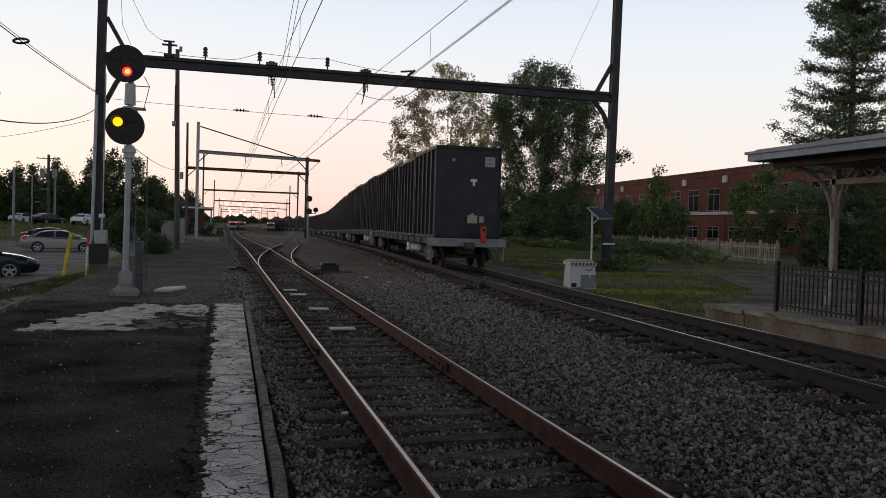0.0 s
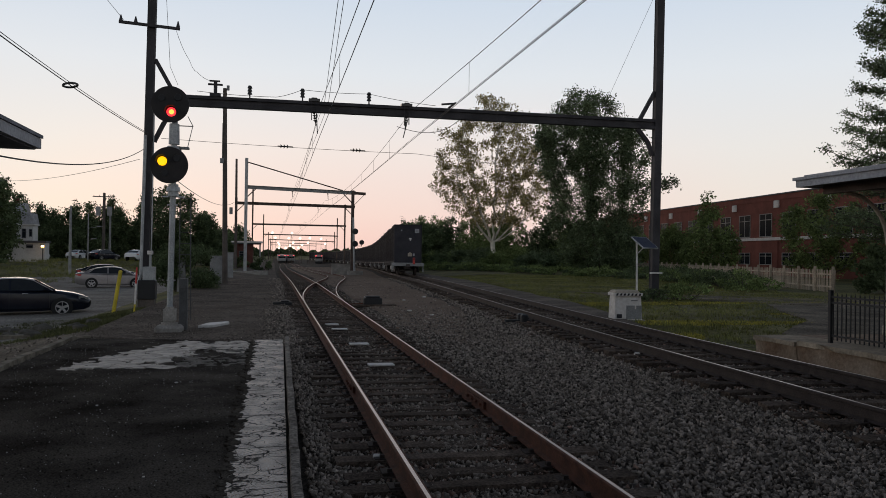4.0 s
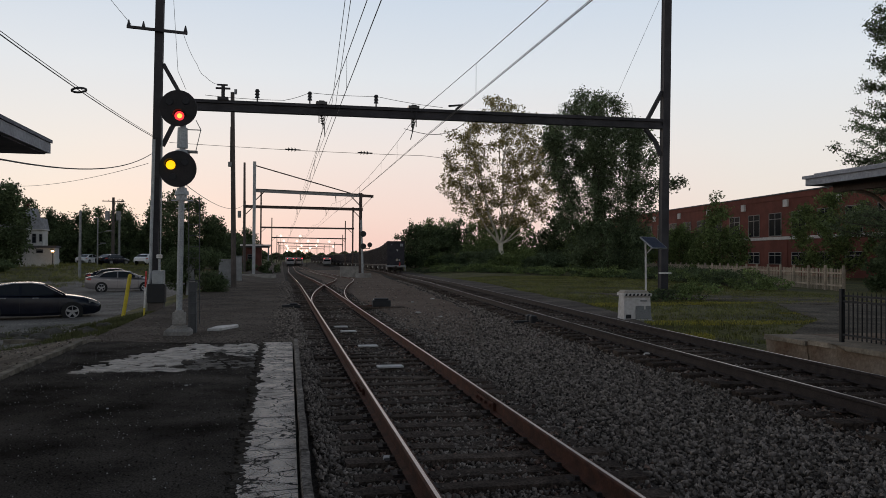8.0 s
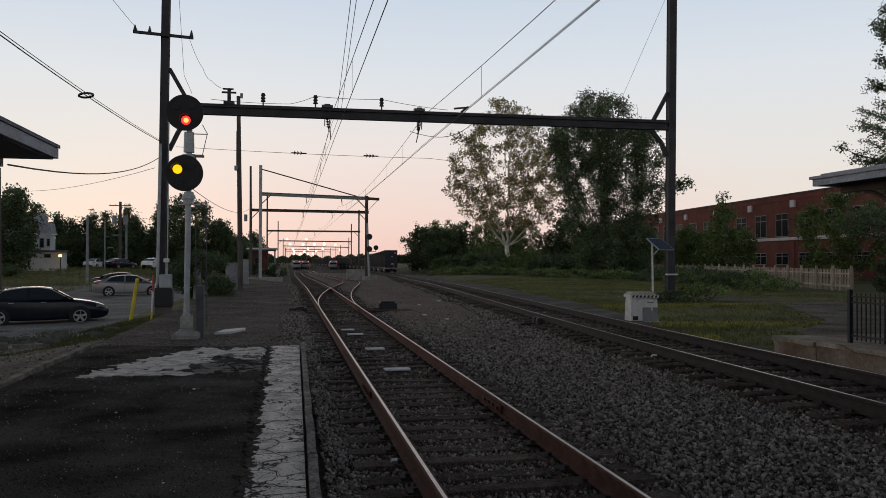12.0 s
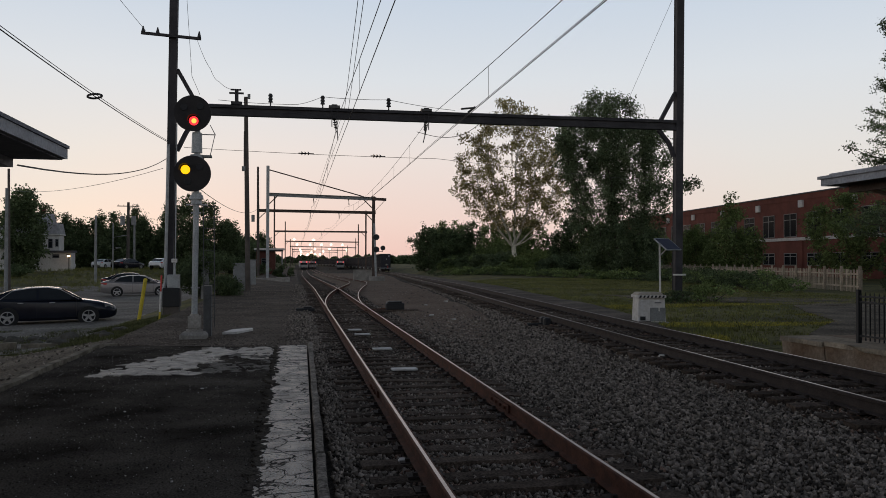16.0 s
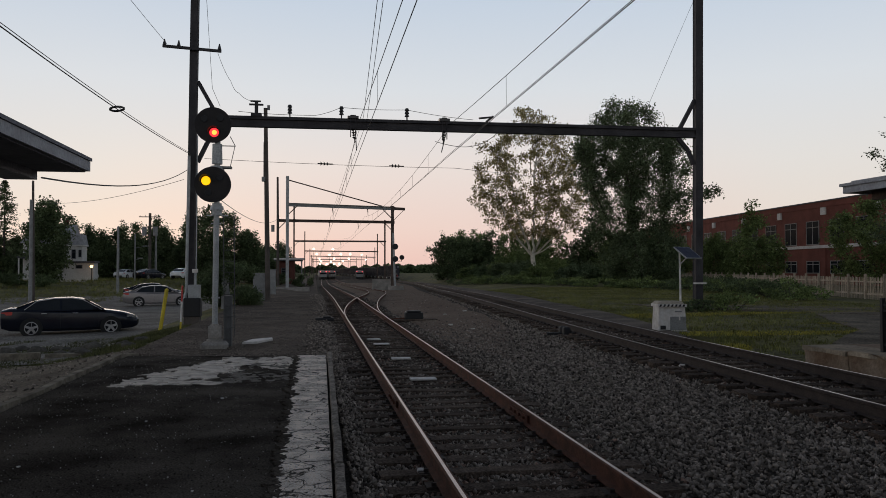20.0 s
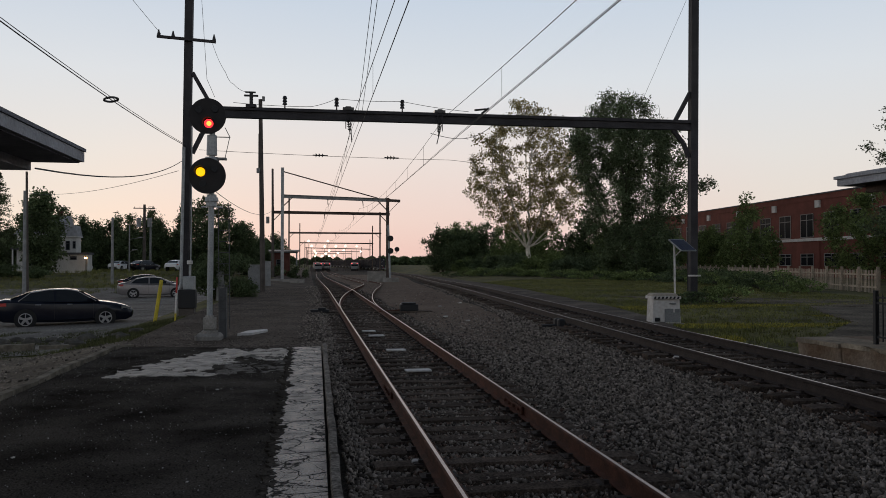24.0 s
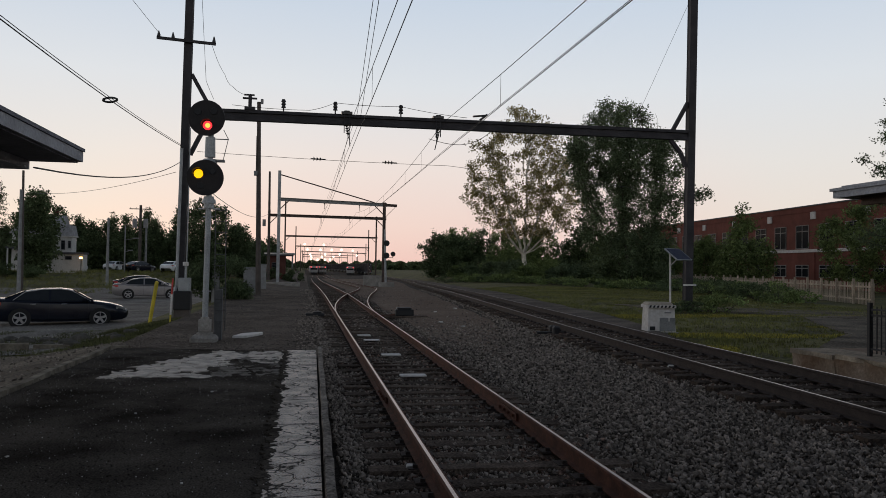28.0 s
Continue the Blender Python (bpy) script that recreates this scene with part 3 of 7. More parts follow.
# ---- platform beside the near track ----
def build_platform():
    bm = bmesh.new()
    prism(bm, [(-6.0, -12), (-2.12, -12), (-2.22, 17.2), (-3.4, 17.6), (-4.6, 17.9), (-5.8, 18.1)], -0.4, -0.02)
    solid("platform_asphalt", bm, M_ASPHALT, "dark worn asphalt platform surface", "platform", kind="structure")
    bm = bmesh.new()
    prism(bm, [(-2.17, -12), (-1.93, -12), (-1.685, 17.35), (-2.28, 17.35)], -0.4, 0.0)
    solid("platform_edge", bm, M_EDGE, "cracked concrete platform edge in worn white paint", "platform edge", kind="structure")
    et = thing("edge_timber", "long weathered timbers along the platform edge", "timber")
    for k in range(6):
        ya, yb = -12 + k * 4.93, -12 + (k + 1) * 4.93 - 0.02
        bm = bmesh.new()
        xa, xb = -1.866 + 0.00865 * (ya + 12), -1.866 + 0.00865 * (yb + 12)
        n = 10
        ring = sweep(bm, [(xa + (xb - xa) * i / n + 0.006 * math.sin(i * 1.7 + k), ya + (yb - ya) * i / n, -0.05 + 0.006 * math.sin(i * 2.3 + k * 2)) for i in range(n + 1)],
                     ((-0.040, -0.1), (0.040, -0.1), (0.042, 0.085), (0.032, 0.1), (-0.032, 0.1), (-0.042, 0.085)))
        part("timber", bm, M_TIMBER, et)
    bm = bmesh.new()
    for i in range(30):
        y = -12 + i
        beam(bm, (-5.93 + 0.015 * math.sin(i * 2.1), y, -0.035 + 0.012 * math.sin(i * 1.7)), (-5.93 + 0.015 * math.sin(i * 2.1 + 2.1), y + 0.99, -0.035 + 0.012 * math.sin(i * 1.7 + 1.7)), 0.12, 0.15)
    beam(bm, (-5.92, 17.99, -0.04), (-5.68, 18.35, -0.06), 0.12, 0.14)
    solid("kerb", bm, M_KERB, "pale concrete kerb round the asphalt", "kerb", kind="structure")


build_platform()


# ---- wires ----
def tube(bm, pts, r, seg=5):
    """One round tube through the points."""
    rings = []
    for i, p in enumerate(pts):
        d = (pts[min(i + 1, len(pts) - 1)] - pts[max(i - 1, 0)]).normalized()
        s = d.cross(Vector((0, 0, 1)) if abs(d.z) < 0.9 else Vector((1, 0, 0))).normalized()
        t = s.cross(d)
        rings.append([bm.verts.new(p + (s * math.cos(6.2832 * k / seg) + t * math.sin(6.2832 * k / seg)) * r) for k in range(seg)])
    for a, b in zip(rings, rings[1:]):
        for k in range(seg):
            j = (k + 1) % seg
            bm.faces.new((a[k], a[j], b[j], b[k]))
    bm.faces.new(rings[0][::-1])
    bm.faces.new(rings[-1])


def wire(points, r=0.013, name="overhead_wire", label="thin dark overhead wire", sag=0.0, n=14):
    """A wire through the points, hanging by sag between each two."""
    bm = bmesh.new()
    pts = []
    for a, b in zip(points, points[1:]):
        a, b = Vector(a), Vector(b)
        for i in range(n):
            u = i / n
            p = a.lerp(b, u)
            p.z -= sag * 4 * u * (1 - u)
            pts.append(p)
    pts.append(Vector(points[-1]))
    tube(bm, pts, r)
    return solid(name, bm, M_WIRE, label, "wire")


def insulator(bm, p, d, n=4, r=0.09, step=0.11):
    p, d = Vector(p), Vector(d).normalized()
    rod(bm, p - d * 0.12, p + d * (n * step + 0.12), 0.02, 0.02, 6)
    for i in range(n):
        rod(bm, p + d * (i * step), p + d * (i * step + 0.06), r, r * 0.35, 10)


def build_catenary():
    gantry_y = [-55, 32.5, 90, 150, 220, 277]
    for k, (x, zc) in enumerate(((0.0, 6.5), (3.55, 6.5))):
        for a, b in zip(gantry_y, gantry_y[1:]):
            off = -0.18 if k == 0 else 0.0
            wire([(x + off, a, zc), (x + off, b, zc)], 0.011, "contact_wire", "contact wire over the track", 0.06)
            msgr = solid_messenger(x + off, a, b, zc)
    for x, z in ((0.0, 7.95), (0.13, 7.75)):
        wire([(x - 3.2, -55, z + 0.2), (x - 0.54, 18, 7.95), (x, 32.5, z), (x + 0.1, 90, 8.6)], 0.009, "feeder_wire", "thin feeder wire above the near track", 0.0)
    wire([(3.62, -55, 6.62), (3.62, 32.5, 6.62), (3.7, 90, 6.7)], 0.008, "contact_wire", "second contact wire over the side track", 0.1)


def solid_messenger(x, a, b, zc):
    ob = thing("messenger_wire", "sagging messenger wire with short droppers", "wire")
    bm = bmesh.new()
    n = 18
    pts = []
    for i in range(n + 1):
        u = i / n
        pts.append(Vector((x, a + (b - a) * u, zc + 1.25 - 0.85 * 4 * u * (1 - u) + 0.0)))
    tube(bm, pts, 0.0105)
    part("cable", bm, M_WIRE, ob)
    for i in range(2, n - 1, 2):
        u = i / n
        bm = bmesh.new()
        rod(bm, pts[i], (x, pts[i].y, zc - 0.06 * 4 * u * (1 - u)), 0.007, 0.007, 4)
        part("dropper", bm, M_WIRE, ob)
    return ob


build_catenary()
wire([(-6.4, 34, 6.35), (4, 34, 6.15), (26, 60, 8.2)], 0.009, "span_wire", "thin span wire with insulators across the tracks", 0.05)
for x in (-1.7, 1.3):
    bm = bmesh.new()
    insulator(bm, (x, 34, 6.235 - (x + 1.7) * 0.012), (1, 0, -0.02), 3, 0.095, 0.13)
    solid("insulator_string", bm, M_INSUL, "small dark insulator string on a span wire", "insulator", group="insulators on the span wire")
wire([(-6.81, 8.0, 5.57), (-6.65, 32.3, 6.25)], 0.012, "service_cable", "dark twisted cable running up to the pole", 0.19)
wire([(-6.87, 8.0, 5.66), (-6.65, 32.3, 6.29)], 0.008, "service_cable", "thin carrier wire beside the twisted cable", 0.17)
wire([(-5.75, 12.45, 3.1), (-6.8, 32.2, 5.65)], 0.013, "service_cable", "dark cable sagging from the canopy to the pole", 0.32)
wire([(-21.5, 60.2, 6.6), (-6.95, 32.4, 5.3)], 0.010, "service_cable", "thin cable sagging between two poles", 0.4)
wire([(-6.5, 32.5, 5.3), (-6.8, 108.8, 8.7)], 0.018, "service_cable", "dark cable from pole to pole", 1.1)
wire([(-6.3, 32.4, 14.8), (-5.9, 32.4, 8.9), (-5.6, 32.4, 8.2)], 0.008, "guy_wire", "thin guy wire on the gantry column", 0.0)
wire([(14.3, 32.3, 13.6), (12.4, 34.0, 8.2)], 0.007, "guy_wire", "thin guy wire on the gantry column", 0.0)
wire([(-7.6, 32.3, 10.55), (-12, 8, 15.5)], 0.009, "service_cable", "thin line wire from the column crossarm", 0.3)
wire([(-5.7, 32.4, 10.3), (-5.2, 32.4, 9.2), (-4.9, 32.4, 8.75), (-4.25, 32.4, 8.45)], 0.008, "jumper_wire", "thin slack jumper wire on the gantry", 0.1)
wire([(-4.9, 32.4, 8.02), (-1.9, 32.4, 7.95), (-0.9, 32.4, 8.3), (1.75, 32.4, 8.28), (4.5, 32.4, 7.95)], 0.010, "jumper_wire", "thin wire along the top of the gantry beam", 0.04)
bm = bmesh.new()
tube(bm, [Vector((-6.73 + 0.14 * math.sin(a), 20.9 + 0.36 * math.cos(a), 5.75 + 0.03 * math.cos(a) + 0.04 * math.sin(a))) for a in [6.2832 * i / 24 for i in range(25)]], 0.028)
solid("cable_splice", bm, M_WIRE, "dark splice loop hung on the service cable", "cable splice")


# ---- first gantry, details ----
def gantry_one():
    g = thing("catenary_gantry", "dark steel gantry spanning the tracks with knee braces", "gantry", pose(0, 32.5, 0))
    for xb, xt, w in ((-6.72, -6.55, 0.27), (14.35, 14.52, 0.30)):
        bm = bmesh.new()
        beam(bm, (xb, 0, -0.5), (xt, 0, 15.5), w, 0.26)
        column = part("column", bm, M_STEEL_DARK, g)
        for sy in (-0.142, 0.142):
            bm = bmesh.new()
            beam(bm, (xb, sy, -0.5), (xt, sy, 15.5), w + 0.03, 0.02)
            part("flange", bm, M_STEEL_DARK, column)
        boxpart("base_plate", (xb - w / 2 - 0.08, xb + w / 2 + 0.08, -0.24, 0.24, -0.5, 0.02), M_CONCRETE, column)
    bm = bmesh.new()
    ibeam(bm, (-6.56, 0, 7.64), (14.32, 0, 7.67), 0.28, 0.42, 0.12)
    part("crossbeam", bm, M_STEEL_DARK, g)
    for a, b in (((-6.45, 0, 9.15), (-5.72, 0, 7.85)), ((-6.45, 0, 6.0), (-6.1, 0, 6.75)), ((-6.1, 0, 6.75), (-5.6, 0, 7.45)), ((14.3, 0, 9.1), (13.62, 0, 7.88)), ((14.22, 0, 6.3), (13.98, 0, 6.9)), ((13.98, 0, 6.9), (13.5, 0, 7.45))):
        bm = bmesh.new()
        beam(bm, a, b, 0.16, 0.15)
        part("knee_brace", bm, M_STEEL_DARK, g)
    bm = bmesh.new()
    beam(bm, (-7.75, -0.25, 10.45), (-5.55, -0.25, 10.33), 0.10, 0.10)
    part("crossarm", bm, M_STEEL_DARK, g)
    for x, z in ((-7.68, 10.50), (-7.15, 10.47), (-5.62, 10.40)):
        bm = bmesh.new()
        rod(bm, (x, -0.25, z), (x, -0.25, z + 0.22), 0.075, 0.02, 8)
        part("pin_insulator", bm, M_INSUL, g)
    for x in (-2.92, -0.88, 1.77):
        bm = bmesh.new()
        rod(bm, (x, 0, 7.85), (x, 0, 8.05), 0.03, 0.03, 6)
        for i in range(3):
            rod(bm, (x, 0, 8.02 + i * 0.12), (x, 0, 8.12 + i * 0.12), 0.10, 0.06, 10)
        part("post_insulator", bm, M_INSUL, g)
    bm = bmesh.new()
    box(bm, -4.42, -4.02, -0.2, 0.2, 7.85, 7.97)
    rod(bm, (-4.22, 0, 7.97), (-4.22, 0, 8.45), 0.07, 0.07, 8)
    box(bm, -4.5, -3.95, -0.05, 0.05, 8.30, 8.36)
    box(bm, -4.45, -4.05, -0.05, 0.05, 8.44, 8.49)
    part("switch_gear", bm, M_STEEL_DARK, g)
    for x, dx in ((-0.42, 0.15), (3.3, -0.1)):
        bm = bmesh.new()
        box(bm, x - 0.22, x + 0.22, -0.2, 0.2, 7.86, 7.96)
        insulator(bm, (x, -0.05, 7.42), (dx, 0, -1), 4, 0.08, 0.10)
        rod(bm, (x + 0.1, 0.1, 7.4), (x + dx, 0.05, 6.6), 0.02, 0.02, 6)
        part("wire_hanger", bm, M_INSUL, g)
    for x, w in ((-0.42, 0.10), (3.3, 0.09)):
        bm = bmesh.new()
        for dx in (-w, w):
            beam(bm, (x + dx, -0.18, 7.98), (x + dx, -0.18, 7.1), 0.035, 0.035)
        beam(bm, (x - w, -0.18, 7.98), (x + w, -0.18, 7.98), 0.035, 0.035)
        part("hanger_strap", bm, M_STEEL_DARK, g)
    bm = bmesh.new()
    rod(bm, (5.05, -0.1, 7.88), (5.35, -0.1, 8.12), 0.05, 0.05, 6)
    rod(bm, (4.75, -0.1, 8.02), (5.25, -0.1, 8.08), 0.04, 0.04, 6)
    part("line_clamp", bm, M_INSUL, g)
    bm = bmesh.new()
    tube(bm, [Vector((2.9 + 2.6 * u, -0.2, 7.0 - 0.35 * math.sin(3.14 * u * 0.6) + 0.75 * u * u * u)) for u in [i / 12 for i in range(13)]], 0.012)
    part("jumper", bm, M_WIRE, g)
    bm = bmesh.new()
    rod(bm, (-6.80, -0.32, 0.9), (-6.72, -0.32, 6.2), 0.06, 0.06, 8)
    rod(bm, (-6.80, -0.32, 0.9), (-6.95, -0.36, 0.35), 0.06, 0.06, 8)
    part("conduit", bm, M_GALV, g, "pale conduit pipe strapped to the column")
    bm = bmesh.new()
    rod(bm, (-6.45, -0.3, -0.3), (-6.42, -0.3, 7.0), 0.025, 0.025, 6)
    part("ground_rod", bm, M_GALV, g)
    bm = bmesh.new()
    box(bm, 14.02, 14.6, -0.32, -0.28, 1.15, 1.22)
    part("marker_band", bm, M_STONEBAND, g, "pale band round the column")


gantry_one()


def far_gantry(y, xa, xb, za, zb, ta, tb, pale=False):
    g = thing("catenary_gantry", "brown steel gantry over the far tracks", "gantry", pose(0, y, 0), group="gantries along the line")
    for x, top in ((xa, ta), (xb, tb)):
        bm = bmesh.new()
        beam(bm, (x, 0, dip(y) - 0.6), (x, 0, top), 0.33, 0.33)
        part("column", bm, M_GALV if pale and x < 0 else M_STEEL_BROWN, g)
    bm = bmesh.new()
    h = 0.34
    ibeam(bm, (xa, 0, za), (xb + 0.3, 0, zb), 0.3, h + 0.04, 0.04)
    part("crossbeam", bm, M_GREY if pale else M_STEEL_BROWN, g)
    for x, s in ((xa, 1), (xb, -1)):
        bm = bmesh.new()
        z = za if s > 0 else zb
        beam(bm, (x, 0, z - 1.2), (x + s * 1.1, 0, z - 0.1), 0.10, 0.10)
        part("knee_brace", bm, M_STEEL_BROWN, g)
    for x in (0.0, 3.9):
        if xa < x < xb:
            bm = bmesh.new()
            insulator(bm, (x, 0, za + (zb - za) * (x - xa) / (xb - xa) - 0.2), (0.1, 0, -1), 5, 0.09, 0.13)
            part("wire_hanger", bm, M_INSUL, g)
    return g


g = far_gantry(90, -4.95, 6.72, 9.04, 8.72, 12.2, 9.0, True)
bm = bmesh.new()
beam(bm, (-4.8, 0, 11.75), (5.6, 0, 8.95), 0.10, 0.12)
part("stay_tube", bm, M_STEEL_BROWN, g)
bm = bmesh.new()
beam(bm, (6.72, 0, 8.72), (8.15, 0, 8.66), 0.25, 0.3)
beam(bm, (8.05, 0, 8.6), (6.9, 0, 7.4), 0.05, 0.05)
part("bracket_arm", bm, M_STEEL_BROWN, g)
far_gantry(110, -6.9, 8.65, 8.48, 8.36, 9.2, 8.6)
far_gantry(186, -6.7, 14.2, 8.42, 8.40, 16.4, 13.4)
far_gantry(277, -5.4, 19.5, 8.28, 8.10, 15.0, 14.3)
far_gantry(390, -4.4, 27.0, 8.5, 7.9, 12.0, 12.7)
far_gantry(500, -4.0, 30.0, 8.4, 8.0, 11.0, 11.0)
far_gantry(620, -4.0, 30.0, 8.4, 8.0, 11.0, 11.0)


# ---- poles ----
def pole(x, y, z0, top, r, lean=0.0, arm=0.0, mat=None, name="utility_pole", label="tall weathered wooden utility pole", extras=()):
    p = thing(name, label, "pole", pose(x, y, z0))
    h = top - z0
    bm = bmesh.new()
    rod(bm, (0, 0, -0.4), (lean, 0, h), r * 1.15, r * 0.8, 10)
    part("shaft", bm, mat or M_WOODPOLE, p, smooth=True)
    if arm:
        bm = bmesh.new()
        beam(bm, (-arm, -0.12, h - 0.55), (arm, -0.12, h - 0.55), 0.10, 0.12)
        part("crossarm", bm, M_WOODPOLE, p)
        for sx in (-0.9, -0.4, 0.4, 0.9):
            bm = bmesh.new()
            rod(bm, (sx * arm, -0.12, h - 0.49), (sx * arm, -0.12, h - 0.3), 0.05, 0.02, 6)
            part("pin_insulator", bm, M_INSUL, p)
    for kind, dx, z, w, hh in extras:
        bm = bmesh.new()
        if kind == "can":
            rod(bm, (dx, -0.1, z), (dx, -0.1, z + hh), w, w, 10)
            part("transformer", bm, M_GREY, p, "grey transformer can")
        elif kind == "box":
            box(bm, dx - w / 2, dx + w / 2, -0.3, 0.1, z, z + hh)
            part("equipment_box", bm, M_GREY, p)
        elif kind == "riser":
            rod(bm, (dx, -0.15, z), (dx, -0.15, z + hh), w, w, 6)
            part("riser_pipe", bm, M_WOODPOLE, p)
        elif kind == "lamp":
            beam(bm, (0, 0, z), (dx, -0.3, z + 0.25), 0.05, 0.05)
            box(bm, dx - 0.4, dx + 0.25, -0.42, -0.18, z + 0.2, z + 0.32)
            part("lamp_arm", bm, M_GREY, p)
    return p


pole(-4.88, 52.4, -0.15, 12.18, 0.15, -0.2, 0, extras=(("riser", -0.28, 7.7, 0.03, 2.4), ("box", -0.3, 7.6, 0.22, 0.28), ("can", 0.0, 12.2, 0.09, 0.3)))
pole(-6.8, 109, -0.3, 14.25, 0.17, -0.1, 0, extras=(("can", -0.7, 7.2, 0.22, 0.9),))
pole(-21.6, 60, -0.85, 6.75, 0.12, 0.0, 0, M_GREY, "light_pole", "plain grey pole on the grass")
pole(-22.05, 62, -0.85, 8.3, 0.10, -0.1, 0)
pole(-21.6, 85, -0.2, 6.2, 0.13, 0.0, 0, M_GREY, "light_pole", "plain grey pole beside the car park")
pole(-25.4, 120, -0.85, 10.0, 0.22, 0.0, 1.5, extras=(("can", -0.75, 7.6, 0.32, 1.3), ("can", 0.75, 7.6, 0.32, 1.3)))
pole(-24.75, 121, -0.85, 7.3, 0.16, 0.0, 0, M_GREY, "light_pole", "plain grey pole beside the car park")
pole(-25.3, 110, -0.2, 6.6, 0.09, 0.0, 0, M_GREY, "street_lamp", "slim street lamp with a short arm", (("lamp", 1.5, 4.9, 0, 0), ("lamp", 0.8, 3.3, 0, 0)))


# ---- signal ----
def build_signal(m, label="grey signal mast with black round heads, red over yellow", z_top=5.50, z_low=4.02):
    s = thing("railway_signal", label, "signal", m)
    bm = bmesh.new()
    box(bm, -0.38, 0.26, -0.3, 0.3, -0.3, 0.13)
    bevelled(bm, 0.07)
    part("foundation", bm, M_CONCRETE, s)
    bm = bmesh.new()
    rod(bm, (-0.05, 0, 0.13), (-0.05, 0, 0.19), 0.20, 0.20, 12)
    for bx in (-0.17, 0.07):
        for by in (-0.12, 0.12):
            rod(bm, (bx, by, 0.12), (bx, by, 0.27), 0.02, 0.02, 6)
    box(bm, -0.19, 0.10, -0.14, 0.14, 0.24, 0.52)
    box(bm, -0.15, 0.06, -0.11, 0.11, 0.18, 0.25)
    rod(bm, (-0.05, 0, 0.52), (-0.05, 0, 0.57), 0.11, 0.10, 12)
    part("mast_foot", bm, M_CONCRETE, s)
    bm = bmesh.new()
    rod(bm, (-0.05, 0, 0.55), (0.0, 0, z_top), 0.073, 0.068, 12)
    part("mast", bm, M_GALV, s, smooth=True)
    for z, mat, lens in ((z_top, M_RED_LENS, (0.03, -0.19)), (z_low, M_YEL_LENS, (-0.16, 0.09))):
        bm = bmesh.new()
        rod(bm, (-0.10, -0.20, z), (-0.10, -0.17, z), 0.44, 0.445, 40)
        rod(bm, (-0.10, -0.17, z), (-0.10, -0.06, z), 0.445, 0.30, 40)
        head = part("signal_head", bm, M_HEAD, s, "round black signal head")
        lx, lz = -0.10 + lens[0], z + lens[1]
        bm = bmesh.new()
        n = 20
        for k in range(n):
            a0, a1 = math.pi * (k / n) * 1.1 - 0.15, math.pi * ((k + 1) / n) * 1.1 - 0.15
            q = [(lx + math.cos(a) * r, yy, lz + math.sin(a) * r) for a, r, yy in ((a0, 0.135, -0.2), (a1, 0.135, -0.2), (a1, 0.135, -0.40), (a0, 0.135, -0.40))]
            bm.faces.new([bm.verts.new(c) for c in q])
        part("hood", bm, M_HEAD, head)
        bm = bmesh.new()
        rod(bm, (lx, -0.235, lz), (lx, -0.19, lz), 0.085, 0.12, 20)
        part("lens", bm, mat, head, "lit signal lens")
        if mat == M_RED_LENS:
            bm = bmesh.new()
            rod(bm, (lx + 0.01, -0.245, lz - 0.005), (lx + 0.01, -0.236, lz - 0.005), 0.055, 0.06, 16)
            part("lamp_core", bm, M_RED_CORE, head, "bright core of the red lamp")
        for dx, dz in ((0.18, 0.17), (-0.20, 0.14) if z == z_top else (-0.1, -0.2)):
            bm = bmesh.new()
            rod(bm, (-0.10 + dx, -0.225, z + dz), (-0.10 + dx, -0.19, z + dz), 0.08, 0.09, 16)
            part("dark_lens", bm, M_DARKLENS, head)
    for z0, z1, r in ((z_top - 0.95, z_top - 0.45, 0.13), (z_top - 1.12, z_top - 1.0, 0.18), (z_low - 0.75, z_low - 0.45, 0.13), (z_low - 0.62, z_low - 0.52, 0.17)):
        bm = bmesh.new()
        rod(bm, (-0.015, 0.0, z0), (-0.015, 0.0, z1), r, r * 0.9, 10)
        part("clamp_bracket", bm, M_GALV, s)
    bm = bmesh.new()
    box(bm, -0.02, 0.34, -0.1, 0.1, z_low + 0.42, z_low + 0.47)
    rod(bm, (0.30, 0, z_low + 0.45), (0.42, 0, z_top - 0.47), 0.010, 0.010, 5)
    box(bm, -0.1, 0.43, -0.012, 0.012, z_top - 0.5, z_top - 0.478)
    rod(bm, (0.42, 0, z_top - 0.48), (0.30, 0, z_top - 0.25), 0.010, 0.010, 5)
    part("hood_stay", bm, M_GREY, s)
    bm = bmesh.new()
    for sx in (0.14, 0.40):
        rod(bm, (sx, 0.35, 0.2), (sx - 0.03, 0.32, 3.35), 0.012, 0.012, 6)
    for i in range(11):
        z = 0.45 + i * 0.28
        rod(bm, (0.13, 0.34, z), (0.40, 0.34, z), 0.009, 0.009, 5)
    part("ladder", bm, M_DARKGREY, s, "thin steel ladder")
    bm = bmesh.new()
    box(bm, 0.12, 0.31, 0.42, 0.66, -0.05, 1.25)
    part("relay_case", bm, M_DARKGREY, s, "slim grey equipment case")
    for z, w in ((3.25, 0.30), (3.05, 0.14), (1.2, 0.12)):
        bm = bmesh.new()
        box(bm, -0.05 - w * 0.7, -0.05 + w, -0.03, 0.03, z, z + 0.03)
        part("step_bracket", bm, M_GALV, s)
    return s


build_signal(pose(-4.32, 20.87, -0.12))


